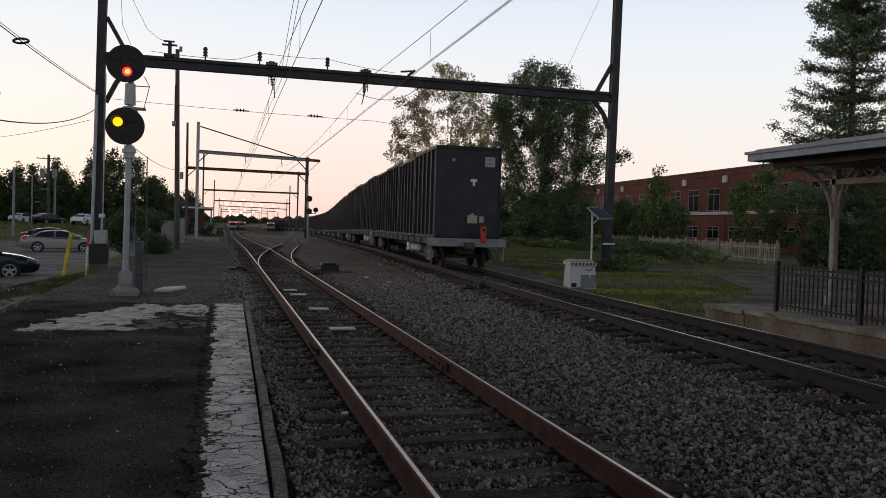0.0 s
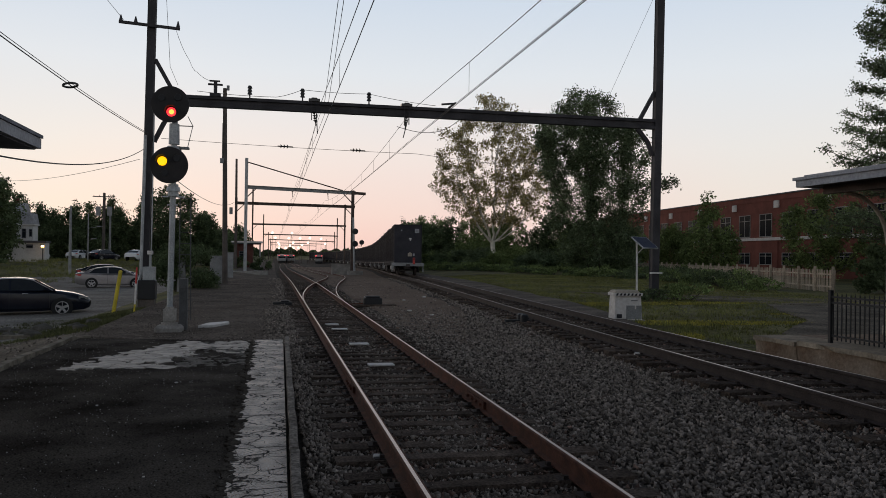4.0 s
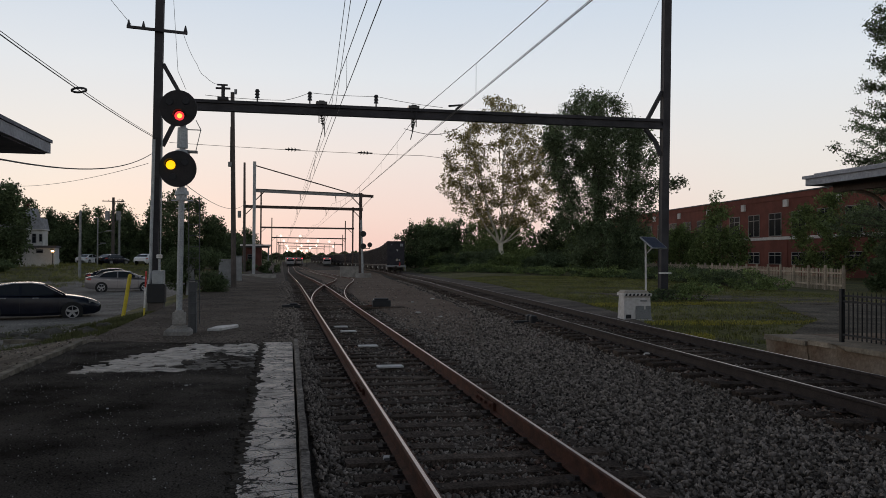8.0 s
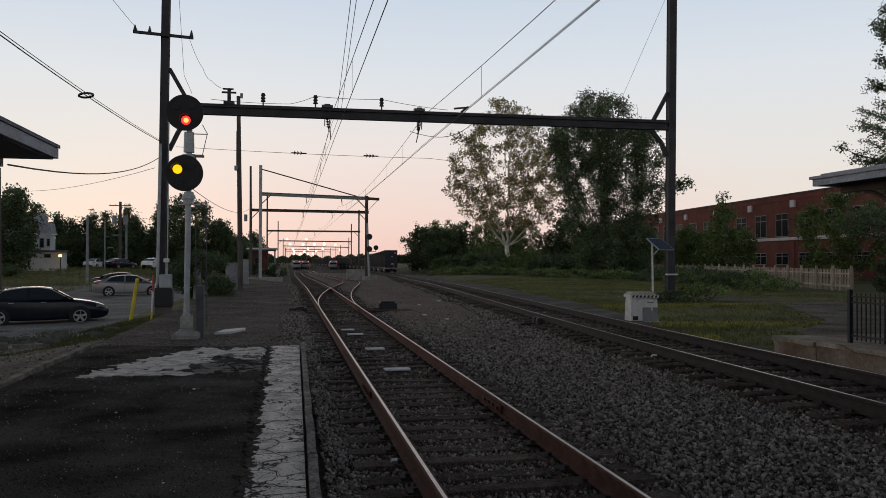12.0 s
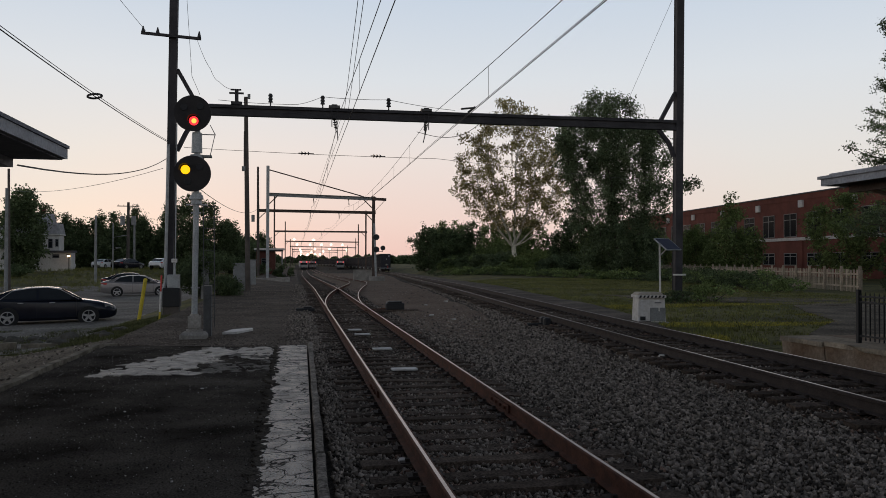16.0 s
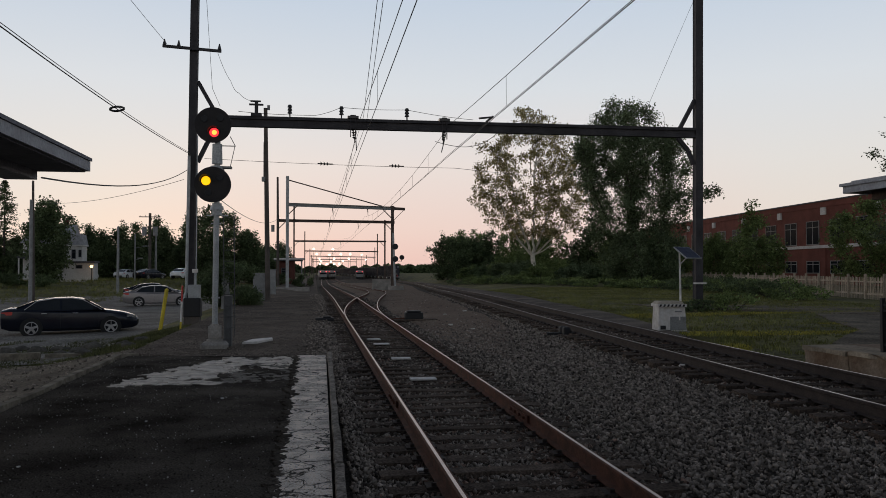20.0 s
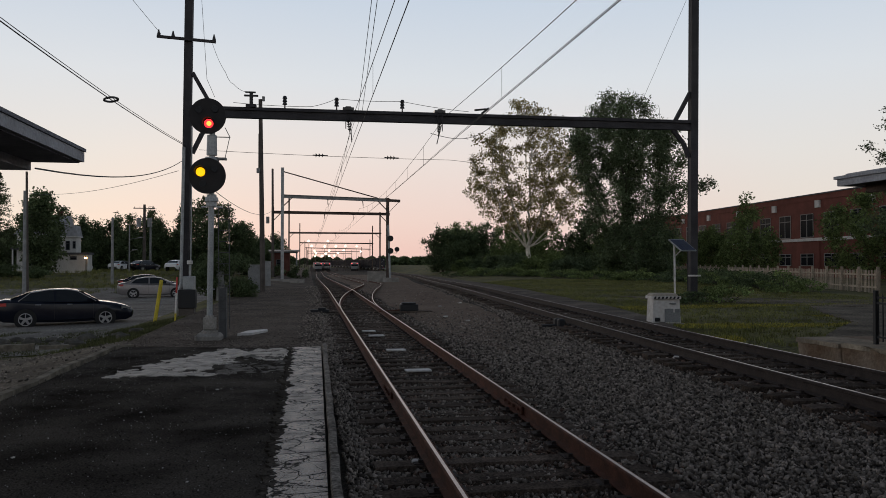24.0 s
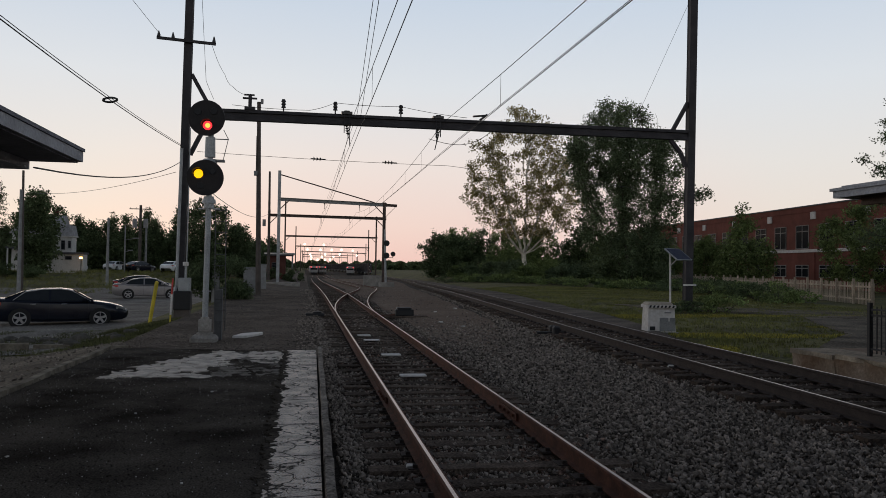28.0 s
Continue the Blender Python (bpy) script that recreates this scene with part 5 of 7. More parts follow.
def sedan(m, paint, label, name="parked_car"):
    c = thing(name, label, "car", m, group="parked cars")
    stations = [(-2.42, 0.55, 0.78, 0.66), (-2.38, 0.34, 0.98, 0.78), (-2.1, 0.24, 1.06, 0.86), (-1.75, 0.22, 1.06, 0.90), (-1.38, 0.22, 1.03, 0.91), (-0.6, 0.20, 0.99, 0.92),
                (0.3, 0.20, 0.97, 0.92), (1.0, 0.22, 0.97, 0.91), (1.38, 0.22, 0.93, 0.91), (1.8, 0.22, 0.86, 0.89), (2.15, 0.24, 0.76, 0.82), (2.36, 0.32, 0.66, 0.70), (2.43, 0.42, 0.56, 0.55)]
    bm = bmesh.new()
    rings = []
    for x, z0, z1, w in stations:
        mid = (z0 + z1) / 2 + 0.08
        half = [(x, -w * 0.92, z0), (x, -w, z0 + 0.10), (x, -w, mid), (x, -w * 0.97, z1 - 0.10), (x, -w * 0.86, z1 - 0.015), (x, -w * 0.5, z1 + 0.02)]
        rings.append(half + [(px, -py, pz) for px, py, pz in half[::-1]])
    vr = loft(bm, rings)
    bm.faces.new(vr[0])
    bm.faces.new(vr[-1][::-1])
    body = part("body", bm, paint, c, smooth=True)
    roof = [(-1.95, 1.05, 0.74), (-1.55, 1.22, 0.70), (-1.15, 1.37, 0.65), (-0.6, 1.45, 0.62), (0.0, 1.46, 0.61), (0.4, 1.41, 0.63), (0.8, 1.22, 0.70), (1.2, 0.97, 0.78)]
    bm = bmesh.new()
    rings = []
    for x, z, w in roof:
        wb = 0.84
        half = [(x, -wb, min(z, 0.96)), (x, -w, z - 0.03), (x, -w * 0.8, z)]
        rings.append(half + [(px, -py, pz) for px, py, pz in half[::-1]])
    loft(bm, rings)
    part("roof", bm, paint, c, smooth=True)
    for side in (-1, 1):
        for pts in (((-1.55, 1.03), (-1.2, 1.30), (-0.62, 1.40), (-0.42, 1.40), (-0.42, 1.0)), ((-0.34, 1.0), (-0.34, 1.40), (0.0, 1.41), (0.36, 1.36), (1.0, 1.0))):
            bm = bmesh.new()
            ring = []
            for x, z in pts:
                w = 0.84 + (0.64 - 0.84) * max(0, (z - 0.96)) / 0.46 + 0.012
                ring.append(bm.verts.new((x, side * w, z)))
            bm.faces.new(ring if side < 0 else ring[::-1])
            part("side_window", bm, M_CARGLASS, c)
        bm = bmesh.new()
        seq = [(-1.62, 1.02), (-1.22, 1.325), (-0.62, 1.425), (0.0, 1.435), (0.38, 1.375), (1.05, 0.985)]
        for (xa, za), (xb, zb) in zip(seq, seq[1:]):
            wa = 0.84 - 0.2 * max(0, za - 0.96) / 0.46 + 0.016
            wb2 = 0.84 - 0.2 * max(0, zb - 0.96) / 0.46 + 0.016
            beam(bm, (xa, side * wa, za), (xb, side * wb2, zb), 0.012, 0.022)
        part("window_trim", bm, M_ALLOY, c, "thin chrome window trim")
        for x in (-0.95, 0.12):
            boxpart("door_handle", (x - 0.1, x + 0.1, side * 0.925 - 0.015, side * 0.925 + 0.015, 0.86, 0.89), M_ALLOY, c, "chrome handle", bev=0.006)
        for x in (-0.40, 0.95):
            boxpart("door_seam", (x - 0.005, x + 0.005, side * 0.921 - 0.003, side * 0.921 + 0.003, 0.32, 0.95), M_TYRE, c)
        for x in (-1.38, 1.38):
            bm = bmesh.new()
            rod(bm, (x, side * 0.80, 0.34), (x, side * 0.9235, 0.34), 0.385, 0.385, 28)
            part("wheel_arch", bm, M_TYRE, c)
            car_wheel(c, x, side * 0.84, 0.335, side)
        boxpart("mirror", (0.72, 0.9, side * 0.98 - 0.1, side * 0.98 + 0.1, 0.98, 1.10), paint, c, bev=0.03)
        bm = bmesh.new()
        beam(bm, (1.95, side * 0.80, 0.72), (2.30, side * 0.66, 0.66), 0.10, 0.11)
        part("headlight", bm, M_ALLOY, c, "clear headlight")
        bm = bmesh.new()
        beam(bm, (-2.02, side * 0.87, 0.90), (-2.36, side * 0.72, 0.88), 0.06, 0.12)
        part("tail_light", bm, M_RED, c)
    bm = bmesh.new()
    bm.faces.new([bm.verts.new(p) for p in ((1.15, -0.72, 1.005), (1.15, 0.72, 1.005), (0.46, 0.56, 1.40), (0.46, -0.56, 1.40))])
    part("windscreen", bm, M_CARGLASS, c)
    bm = bmesh.new()
    bm.faces.new([bm.verts.new(p) for p in ((-1.9, -0.68, 1.085), (-1.9, 0.68, 1.085), (-1.22, 0.58, 1.365), (-1.22, -0.58, 1.365))])
    part("rear_window", bm, M_CARGLASS, c)
    return c


sedan(pose(-11.35, 33.6, -0.72, 0, 0, 17), M_CARBLACK, "shiny black sedan parked on the gravel car park")
sedan(pose(-12.55, 58.3, -0.72, 0, 0, 10), M_CARSILVER, "silver sedan parked in the car park")
sedan(pose(-15.2, 70.0, -0.74, 0, 0, 12), M_CARBLACK, "dark sedan parked behind the silver car")
for x, y, rz, paint, lab in ((-30.3, 128, 72, M_CARWHITE, "white car parked before the far trees"), (-35.8, 127, 80, M_CARWHITE, "white car parked before the far house"), (-23.8, 112, 60, M_CARBLACK, "dark car parked before the far trees"),
                             (-18.8, 108, 75, M_CARWHITE, "white car parked under the far trees")):
    sedan(pose(x, y, ground_z(x, y) + 0.02, 0, 0, rz), paint, lab)


# ---- posts and boxes by the column ----
def build_column_foot():
    b = thing("bollard", "leaning yellow steel bollard", "bollard", pose(-7.58, 31, -0.55))
    bm = bmesh.new()
    rod(bm, (0, 0, -0.2), (0.27, 0, 1.62), 0.068, 0.068, 12)
    rod(bm, (0.27, 0, 1.62), (0.276, 0, 1.66), 0.068, 0.03, 12)
    part("post", bm, M_YELLOW, b, smooth=True)
    b = thing("marker_post", "thin post painted red, white and yellow", "marker post", pose(-6.5, 29, -0.35))
    for z0, z1, mt in ((-0.2, 0.35, M_YELLOW), (0.35, 1.05, M_STONEBAND), (1.05, 1.6, M_RED)):
        bm = bmesh.new()
        rod(bm, (0.04 * z0, 0, z0), (0.04 * z1, 0, z1), 0.03, 0.03, 10)
        part("band", bm, mt, b)
    c = thing("trackside_cabinet", "grey cabinet on a dark stand beside the gantry column", "cabinet", pose(-6.46, 31.6, -0.22))
    boxpart("stand", (-0.32, 0.30, -0.25, 0.25, 0.25, 0.95), M_BLACK, c, bev=0.02)
    boxpart("sleeper_base", (-0.3, 0.26, -0.2, 0.2, -0.1, 0.25), M_WOODPOLE, c)
    boxpart("body", (-0.16, 0.26, -0.2, 0.2, 0.95, 1.45), M_GALV, c, bev=0.02)
    boxpart("meter", (-0.02, 0.16, -0.15, 0.15, 1.9, 2.05), M_STONEBAND, c, bev=0.02)
    boxpart("riser", (0.04, 0.1, -0.05, 0.05, 1.45, 1.9), M_GALV, c)
    for x, y, w, d, h, lab in ((-6.72, 45, 0.4, 0.4, 2.2, "slim grey signal case beside the hedge"), (-5.45, 53.2, 0.8, 0.7, 1.75, "pale equipment case behind the hedge"),
                               (-5.3, 66, 0.5, 0.5, 2.0, "slim pale case beside the path")):
        c = thing("signal_case", lab, "equipment case", pose(x, y, ground_z(x, y)), group="equipment cases beside the path")
        boxpart("body", (-w / 2, w / 2, -d / 2, d / 2, -0.2, h), M_GREY, c, bev=0.02)
        boxpart("roof_cap", (-w / 2 - 0.04, w / 2 + 0.04, -d / 2 - 0.04, d / 2 + 0.04, h, h + 0.06), M_GREY, c, bev=0.01)
        boxpart("door", (-w / 2 + 0.04, w / 2 - 0.04, -d / 2 - 0.012, -d / 2 - 0.002, 0.1, h - 0.08), M_GREY, c)
    for x, y, w in ((-4.5, 84, 3.0), (-3.2, 86, 1.4)):
        bm = bmesh.new()
        box(bm, -w / 2, w / 2, -0.4, 0.4, -0.6, 0.12)
        solid("concrete_pad", bm, M_CONCRETE, "low concrete pad beside the far path", "concrete pad", m=pose(x, y, -0.15), group="concrete pads")
    w = thing("crossing_wall", "low pale concrete wall between the far tracks", "wall", pose(5.8, 92, 0))
    boxpart("panel", (-1.2, 1.2, -0.2, 0.2, -1.0, 0.66), M_CONCRETE, w, bev=0.02)
    boxpart("cap", (-1.25, 1.25, -0.24, 0.24, 0.66, 0.72), M_CONCRETE, w)


build_column_foot()


# ---- buildings ----
def building_frame(m, name, label, cat="building"):
    return thing(name, label, cat, m)


def window(parent, x, z, w, h, y=-0.0, cols=2, rows=2, bar=M_STONEBAND):
    wd = boxpart("window", (x - w / 2, x + w / 2, y - 0.03, y + 0.02, z, z + h), M_GLASS, parent)
    for i in range(cols + 1):
        xx = x - w / 2 + w * i / cols
        boxpart("glazing_bar", (xx - 0.04, xx + 0.04, y - 0.07, y - 0.03, z, z + h), bar, wd)
    for zz in [z, z + h * 0.74, z + h]:
        boxpart("glazing_bar", (x - w / 2 - 0.045, x + w / 2 + 0.045, y - 0.075, y - 0.035, zz - 0.04, zz + 0.04), bar, wd)
    return wd


def build_brick_building():
    # local x runs along the front towards the viewer, and the front faces local -y
    L = 150.0
    b = building_frame(pose(61.8, 150.0, -0.2, 0, 0, -94.6), "brick_building", "long red brick building of two storeys with a flat roof")
    boxpart("wall", (0, L, 0, 18, 0, 9.85), M_BRICK, b)
    boxpart("roof", (-0.1, L + 0.1, -0.08, 18.1, 9.85, 10.0), M_ROOF, b)
    boxpart("stone_band", (0, L, -0.14, 0.0, 4.42, 4.78), M_STONEBAND, b, "white stone band")
    boxpart("cornice", (0, L, -0.06, 0.0, 9.2, 9.32), M_BRICK, b)
    for k in range(-11, 17):
        x = 63.3 + 5.06 * k
        window(b, x, 4.90, 2.75, 2.75, bar=M_FRAME)
        window(b, x, 1.5, 2.75, 1.4, bar=M_FRAME)
        if k % 2 == 0:
            boxpart("wall_panel", (x + 2.0, x + 2.9, -0.22, 0.0, 8.3, 9.15), M_STONEBAND, b, "white square wall panel")
            boxpart("pilaster", (x + 2.15, x + 2.75, -0.10, 0.0, 0.0, 4.4), M_BRICK, b)


build_brick_building()


def build_white_house():
    h = building_frame(pose(-33.4, 112, 0.35), "white_house", "pale siding house with a grey-roofed tower and low annex", "house")
    boxpart("tower_wall", (-1.0, 1.0, 0, 2.2, -0.6, 4.8), M_WHITEWALL, h)
    bm = bmesh.new()
    vs = box(bm, -1.15, 1.15, -0.15, 2.35, 4.8, 6.2)
    for v in vs:
        if v.co.z > 5:
            v.co.x, v.co.y = v.co.x * 0.8, 1.1 + (v.co.y - 1.1) * 0.8
    part("tower_roof", bm, M_SLATE, h, "steep pale grey slate roof")
    boxpart("cornice", (-1.2, 1.2, -0.2, 2.4, 4.65, 4.8), M_WHITEWALL, h)
    boxpart("main_wall", (-3.6, -1.02, 0.6, 6, -0.6, 5.6), M_WHITEWALL, h)
    bm = bmesh.new()
    vs = box(bm, -3.9, -0.7, 0.3, 6.3, 5.6, 7.6)
    for v in vs:
        if v.co.z > 6:
            v.co.y = 3.3 + (v.co.y - 3.3) * 0.15
    part("main_roof", bm, M_SLATE, h)
    boxpart("chimney", (-2.2, -1.7, 3.0, 3.6, 7.3, 8.3), M_BRICK_DARK, h)
    boxpart("gable_wall", (-6.4, -3.62, 0.2, 5, -0.6, 5.0), M_WHITEWALL, h)
    bm = bmesh.new()
    vs = box(bm, -6.7, -3.4, -0.1, 5.3, 5.0, 6.3)
    for v in vs:
        if v.co.z > 6:
            v.co.x = -5.05 + (v.co.x + 5.05) * 0.3
    part("gable_roof", bm, M_SLATE, h)
    boxpart("porch_roof", (-6.6, -3.5, -1.4, 0.15, 3.0, 3.25), M_ROOF, h)
    for px in (-6.4, -5.0, -3.7):
        boxpart("porch_post", (px - 0.08, px + 0.08, -1.3, -1.14, -0.6, 3.0), M_WHITEWALL, h)
    boxpart("annex_wall", (-1.55, 3.0, -2.2, -0.05, -0.8, 2.35), M_WHITEWALL, h)
    boxpart("annex_roof", (-1.75, 3.2, -2.45, -0.03, 2.35, 2.62), M_ROOF, h)
    window(h, -0.05, 3.0, 0.45, 1.15, -0.03, 1, 1, M_ROOF)
    window(h, 0.75, 3.2, 0.30, 0.9, -0.03, 1, 1, M_ROOF)
    window(h, 1.25, 1.7, 0.75, 0.4, -2.22, 1, 1, M_ROOF)
    window(h, -0.75, 1.75, 0.45, 0.3, -2.22, 1, 1, M_ROOF)
    window(h, -5.0, 3.5, 0.8, 1.1, 0.18, 1, 1, M_ROOF)
    window(h, -5.0, 0.9, 0.8, 1.4, 0.18, 1, 1, M_ROOF)
    lamp = thing("porch_lamp", "small warm lamp lit beside the pale house", "lamp", pose(-30.3, 108.5, 2.27))
    bm = bmesh.new()
    rod(bm, (0, 0, -0.12), (0, 0, 0.12), 0.17, 0.17, 10)
    part("bulb", bm, glow("porch_glow", (1.0, 0.55, 0.18), 9.0), lamp)
    boxpart("bracket", (-0.25, 0.15, -0.06, 0.06, 0.12, 0.24), M_BLACK, lamp)
    boxpart("lamp_post", (-0.05, 0.05, 0.12, 0.2, -2.2, 0.2), M_BLACK, lamp)


build_white_house()


def build_small_station():
    s = building_frame(pose(-6.2, 116, -0.35), "track_hut", "small red brick hut with a pale roof edge", "hut")
    boxpart("wall", (-1.2, 1.4, 0, 4, -0.9, 3.4), M_BRICK_DARK, s)
    boxpart("roof", (-1.5, 2.7, -0.8, 4.3, 3.6, 3.82), M_STONEBAND, s, "pale roof edge")
    boxpart("eaves", (-1.4, 2.5, -0.6, 4.2, 3.4, 3.6), M_ROOF, s)
    boxpart("post", (2.3, 2.5, -0.5, -0.3, -0.9, 3.4), M_GREY, s)
    window(s, 0.0, 1.2, 0.9, 1.2, -0.02, 1, 1, M_ROOF)


build_small_station()


# ---- far station: trains and lamps ----
def far_train(x, y, cars, turn=0.0):
    t = thing("commuter_train", "distant silver commuter train with red lights", "train", pose(x, y, dip(y) - 0.1, 0, 0, turn))
    for k in range(cars):
        y0 = k * 26
        bm = bmesh.new()
        box(bm, -1.45, 1.45, y0, y0 + 25, 0.9, 3.3)
        bevelled(bm, 0.15)
        cb = part("car_body", bm, M_GREY, t)
        boxpart("underframe", (-1.3, 1.3, y0 + 0.5, y0 + 24.5, 0.15, 0.9), M_BLACK, t)
        if k == 0:
            boxpart("windscreen", (-1.25, 1.25, -0.03, 0.0, 1.95, 2.6), M_GLASS, cb)
            boxpart("front_door", (-0.45, 0.45, -0.025, 0.0, 1.0, 3.2), M_GREY, cb)
            for sx in (-1.05, 1.05):
                for z in (2.95,):
                    bm = bmesh.new()
                    rod(bm, (sx, -0.1, z), (sx, 0.0, z), 0.15, 0.15, 10)
                    part("red_light", bm, M_TAIL, cb, "lit red marker light")
            boxpart("coupler", (-0.3, 0.3, -0.8, 0, 0.6, 1.0), M_BLACK, cb)
    return t


far_train(1.15, 300, 4)
far_train(4.75, 320, 4)
far_train(14.6, 300, 3, -3.1)
LAMPS = ((-2.44, 9.5), (4.63, 9.43), (-1.36, 7.63), (3.42, 7.51), (7.59, 7.59), (11.16, 7.66), (15.37, 7.53), (-0.29, 5.76), (5.12, 5.86), (10.56, 5.96), (16.89, 5.65), (0.14, 4.92),
         (3.88, 4.78), (8.27, 5.07), (-0.05, 3.87), (2.44, 3.91), (5.15, 3.96), (7.03, 3.99))
for k, (x, z) in enumerate(LAMPS):
    lm = thing("yard_lamp", "distant lit lamp on a slim mast over the yard", "lamp", pose(x, 300, 0), group="lit yard lamps")
    bm = bmesh.new()
    rod(bm, (0, 0, z - 0.20), (0, 0, z + 0.16), 0.20 if k < 6 else 0.15, 0.22 if k < 6 else 0.17, 12)
    part("lamp_head", bm, M_LAMP, lm, "glowing lamp head")
    bm = bmesh.new()
    rod(bm, (0, 0.3, -2.3), (0, 0.3, z + 0.3), 0.06, 0.05, 6)
    part("mast", bm, M_STEEL_BROWN, lm)


# ---- picket fence ----
def build_picket_fence():
    f = thing("picket_fence", "weathered wooden picket fence before the brick building", "fence")
    a, b = Vector((29.0, 39.6, 0.0)), Vector((52.0, 122.0, -0.1))
    d = (b - a)
    n_posts = 34
    bm0 = bmesh.new()
    box(bm0, -0.036, 0.036, -0.011, 0.011, 0.05, 1.32)
    me = bpy.data.meshes.new("picket")
    bm0.to_mesh(me)
    bm0.free()
    me.materials.append(M_PICKET)
    ang = math.degrees(math.atan2(d.y, d.x))
    rnd = random.Random(8)
    n = 290
    for i in range(n):
        u = (i / n) ** 1.0 * 0.62
        p = a + d * u
        ob = new("picket", me)
        ob.parent = f
        ob.matrix_basis = pose(p.x, p.y, p.z + rnd.uniform(-0.03, 0.02), rnd.uniform(-1, 1), rnd.uniform(-1.5, 1.5), ang)
    bm = bmesh.new()
    for i in range(170):
        p = a + d * (0.62 + 0.38 * i / 170)
        box(bm, -0.045, 0.045, -0.011, 0.011, 0.05, 1.32, pose(p.x, p.y, p.z, 0, 0, ang))
    tagged(part("far_pickets", bm, M_PICKET, f), kind="stuff")
    for i in range(n_posts + 1):
        p = a + d * (i / n_posts)
        bm = bmesh.new()
        box(bm, -0.06, 0.06, 0.03, 0.15, -0.2, 1.5, pose(p.x, p.y, p.z, 0, 0, ang))
        part("post", bm, M_PICKET, f)
    for z in (0.35, 1.05):
        bm = bmesh.new()
        nrm = Vector((-d.y, d.x, 0)).normalized() * 0.03
        beam(bm, a + nrm + Vector((0, 0, z)), b + nrm + Vector((0, 0, z)), 0.04, 0.09)
        part("fence_rail", bm, M_PICKET, f)


build_picket_fence()


# ---- plants ----
def leaf_mesh(name, centres, size, mat, rng, parent=None, flat=0.35):
    """Many small four-cornered leaves, each a little folded."""
    n = len(centres)
    u = rng.normal(size=(n, 3))
    u /= np.linalg.norm(u, axis=1)[:, None]
    v = rng.normal(size=(n, 3))
    v -= (v * u).sum(1)[:, None] * u
    v /= np.linalg.norm(v, axis=1)[:, None]
    w = np.cross(u, v)
    s = (size * rng.uniform(0.55, 1.35, n))[:, None]
    pts = np.empty((n, 4, 3))
    pts[:, 0] = centres - u * s
    pts[:, 1] = centres + v * s * 0.55 + w * s * flat * 0.4
    pts[:, 2] = centres + u * s
    pts[:, 3] = centres - v * s * 0.55 + w * s * flat * 0.4
    me = bpy.data.meshes.new(name)
    me.from_pydata(pts.reshape(-1, 3).tolist(), [], (np.arange(n * 4).reshape(n, 4)).tolist())
    me.materials.append(mat)
    ob = new(name, me)
    ob.parent = parent
    return ob


def clump(rng, n):
    """Random places in a ball, denser to its middle."""
    v = rng.normal(size=(n, 3))
    v /= np.linalg.norm(v, axis=1)[:, None]
    return v * (rng.random(n) ** 0.45)[:, None]


def grow(rng, aims, stem, step, kill, rounds=120, lift=0.12, limbs=()):
    """Branches that grow from the stem towards the aims. Gives the nodes and the parent of each."""
    nodes = [np.array(p, float) for p in stem]
    parent = [-1] + list(range(len(stem) - 1))
    for end in limbs:
        a, b, last = nodes[len(stem) - 1], np.array(end, float), len(stem) - 1
        k = int(np.linalg.norm(b - a) / step)
        for i in range(1, k + 1):
            u = i / k
            nodes.append(np.array((a[0] + (b[0] - a[0]) * (1.4 * u - 0.4 * u * u), a[1] + (b[1] - a[1]) * (1.4 * u - 0.4 * u * u), a[2] + (b[2] - a[2]) * (0.75 * u + 0.25 * u * u))) + rng.normal(size=3) * step * 0.10)
            parent.append(last)
            last = len(nodes) - 1
    aims = np.array(aims, float)
    d = np.linalg.norm(aims[:, None] - np.array(nodes)[None], axis=2)
    near, dist = d.argmin(1), d.min(1)
    used = {}
    for _ in range(rounds):
        if not len(aims):
            break
        first = len(nodes)
        for i in np.unique(near):
            to = aims[near == i] - nodes[i]
            to /= np.linalg.norm(to, axis=1)[:, None] + 1e-9
            way = to.mean(0) + np.array((0, 0, lift)) + rng.normal(size=3) * 0.14
            way /= np.linalg.norm(way) + 1e-9
            if used.get(i, 0) >= 3:
                continue
            used[i] = used.get(i, 0) + 1
            nodes.append(nodes[i] + way * step)
            parent.append(int(i))
        if len(nodes) == first:
            break
        fresh = np.array(nodes[first:])
        d = np.linalg.norm(aims[:, None] - fresh[None], axis=2)
        k, m = d.argmin(1), d.min(1)
        better = m < dist
        near, dist = np.where(better, k + first, near), np.where(better, m, dist)
        keep = dist > kill
        aims, near, dist = aims[keep], near[keep], dist[keep]
    return np.array(nodes), parent


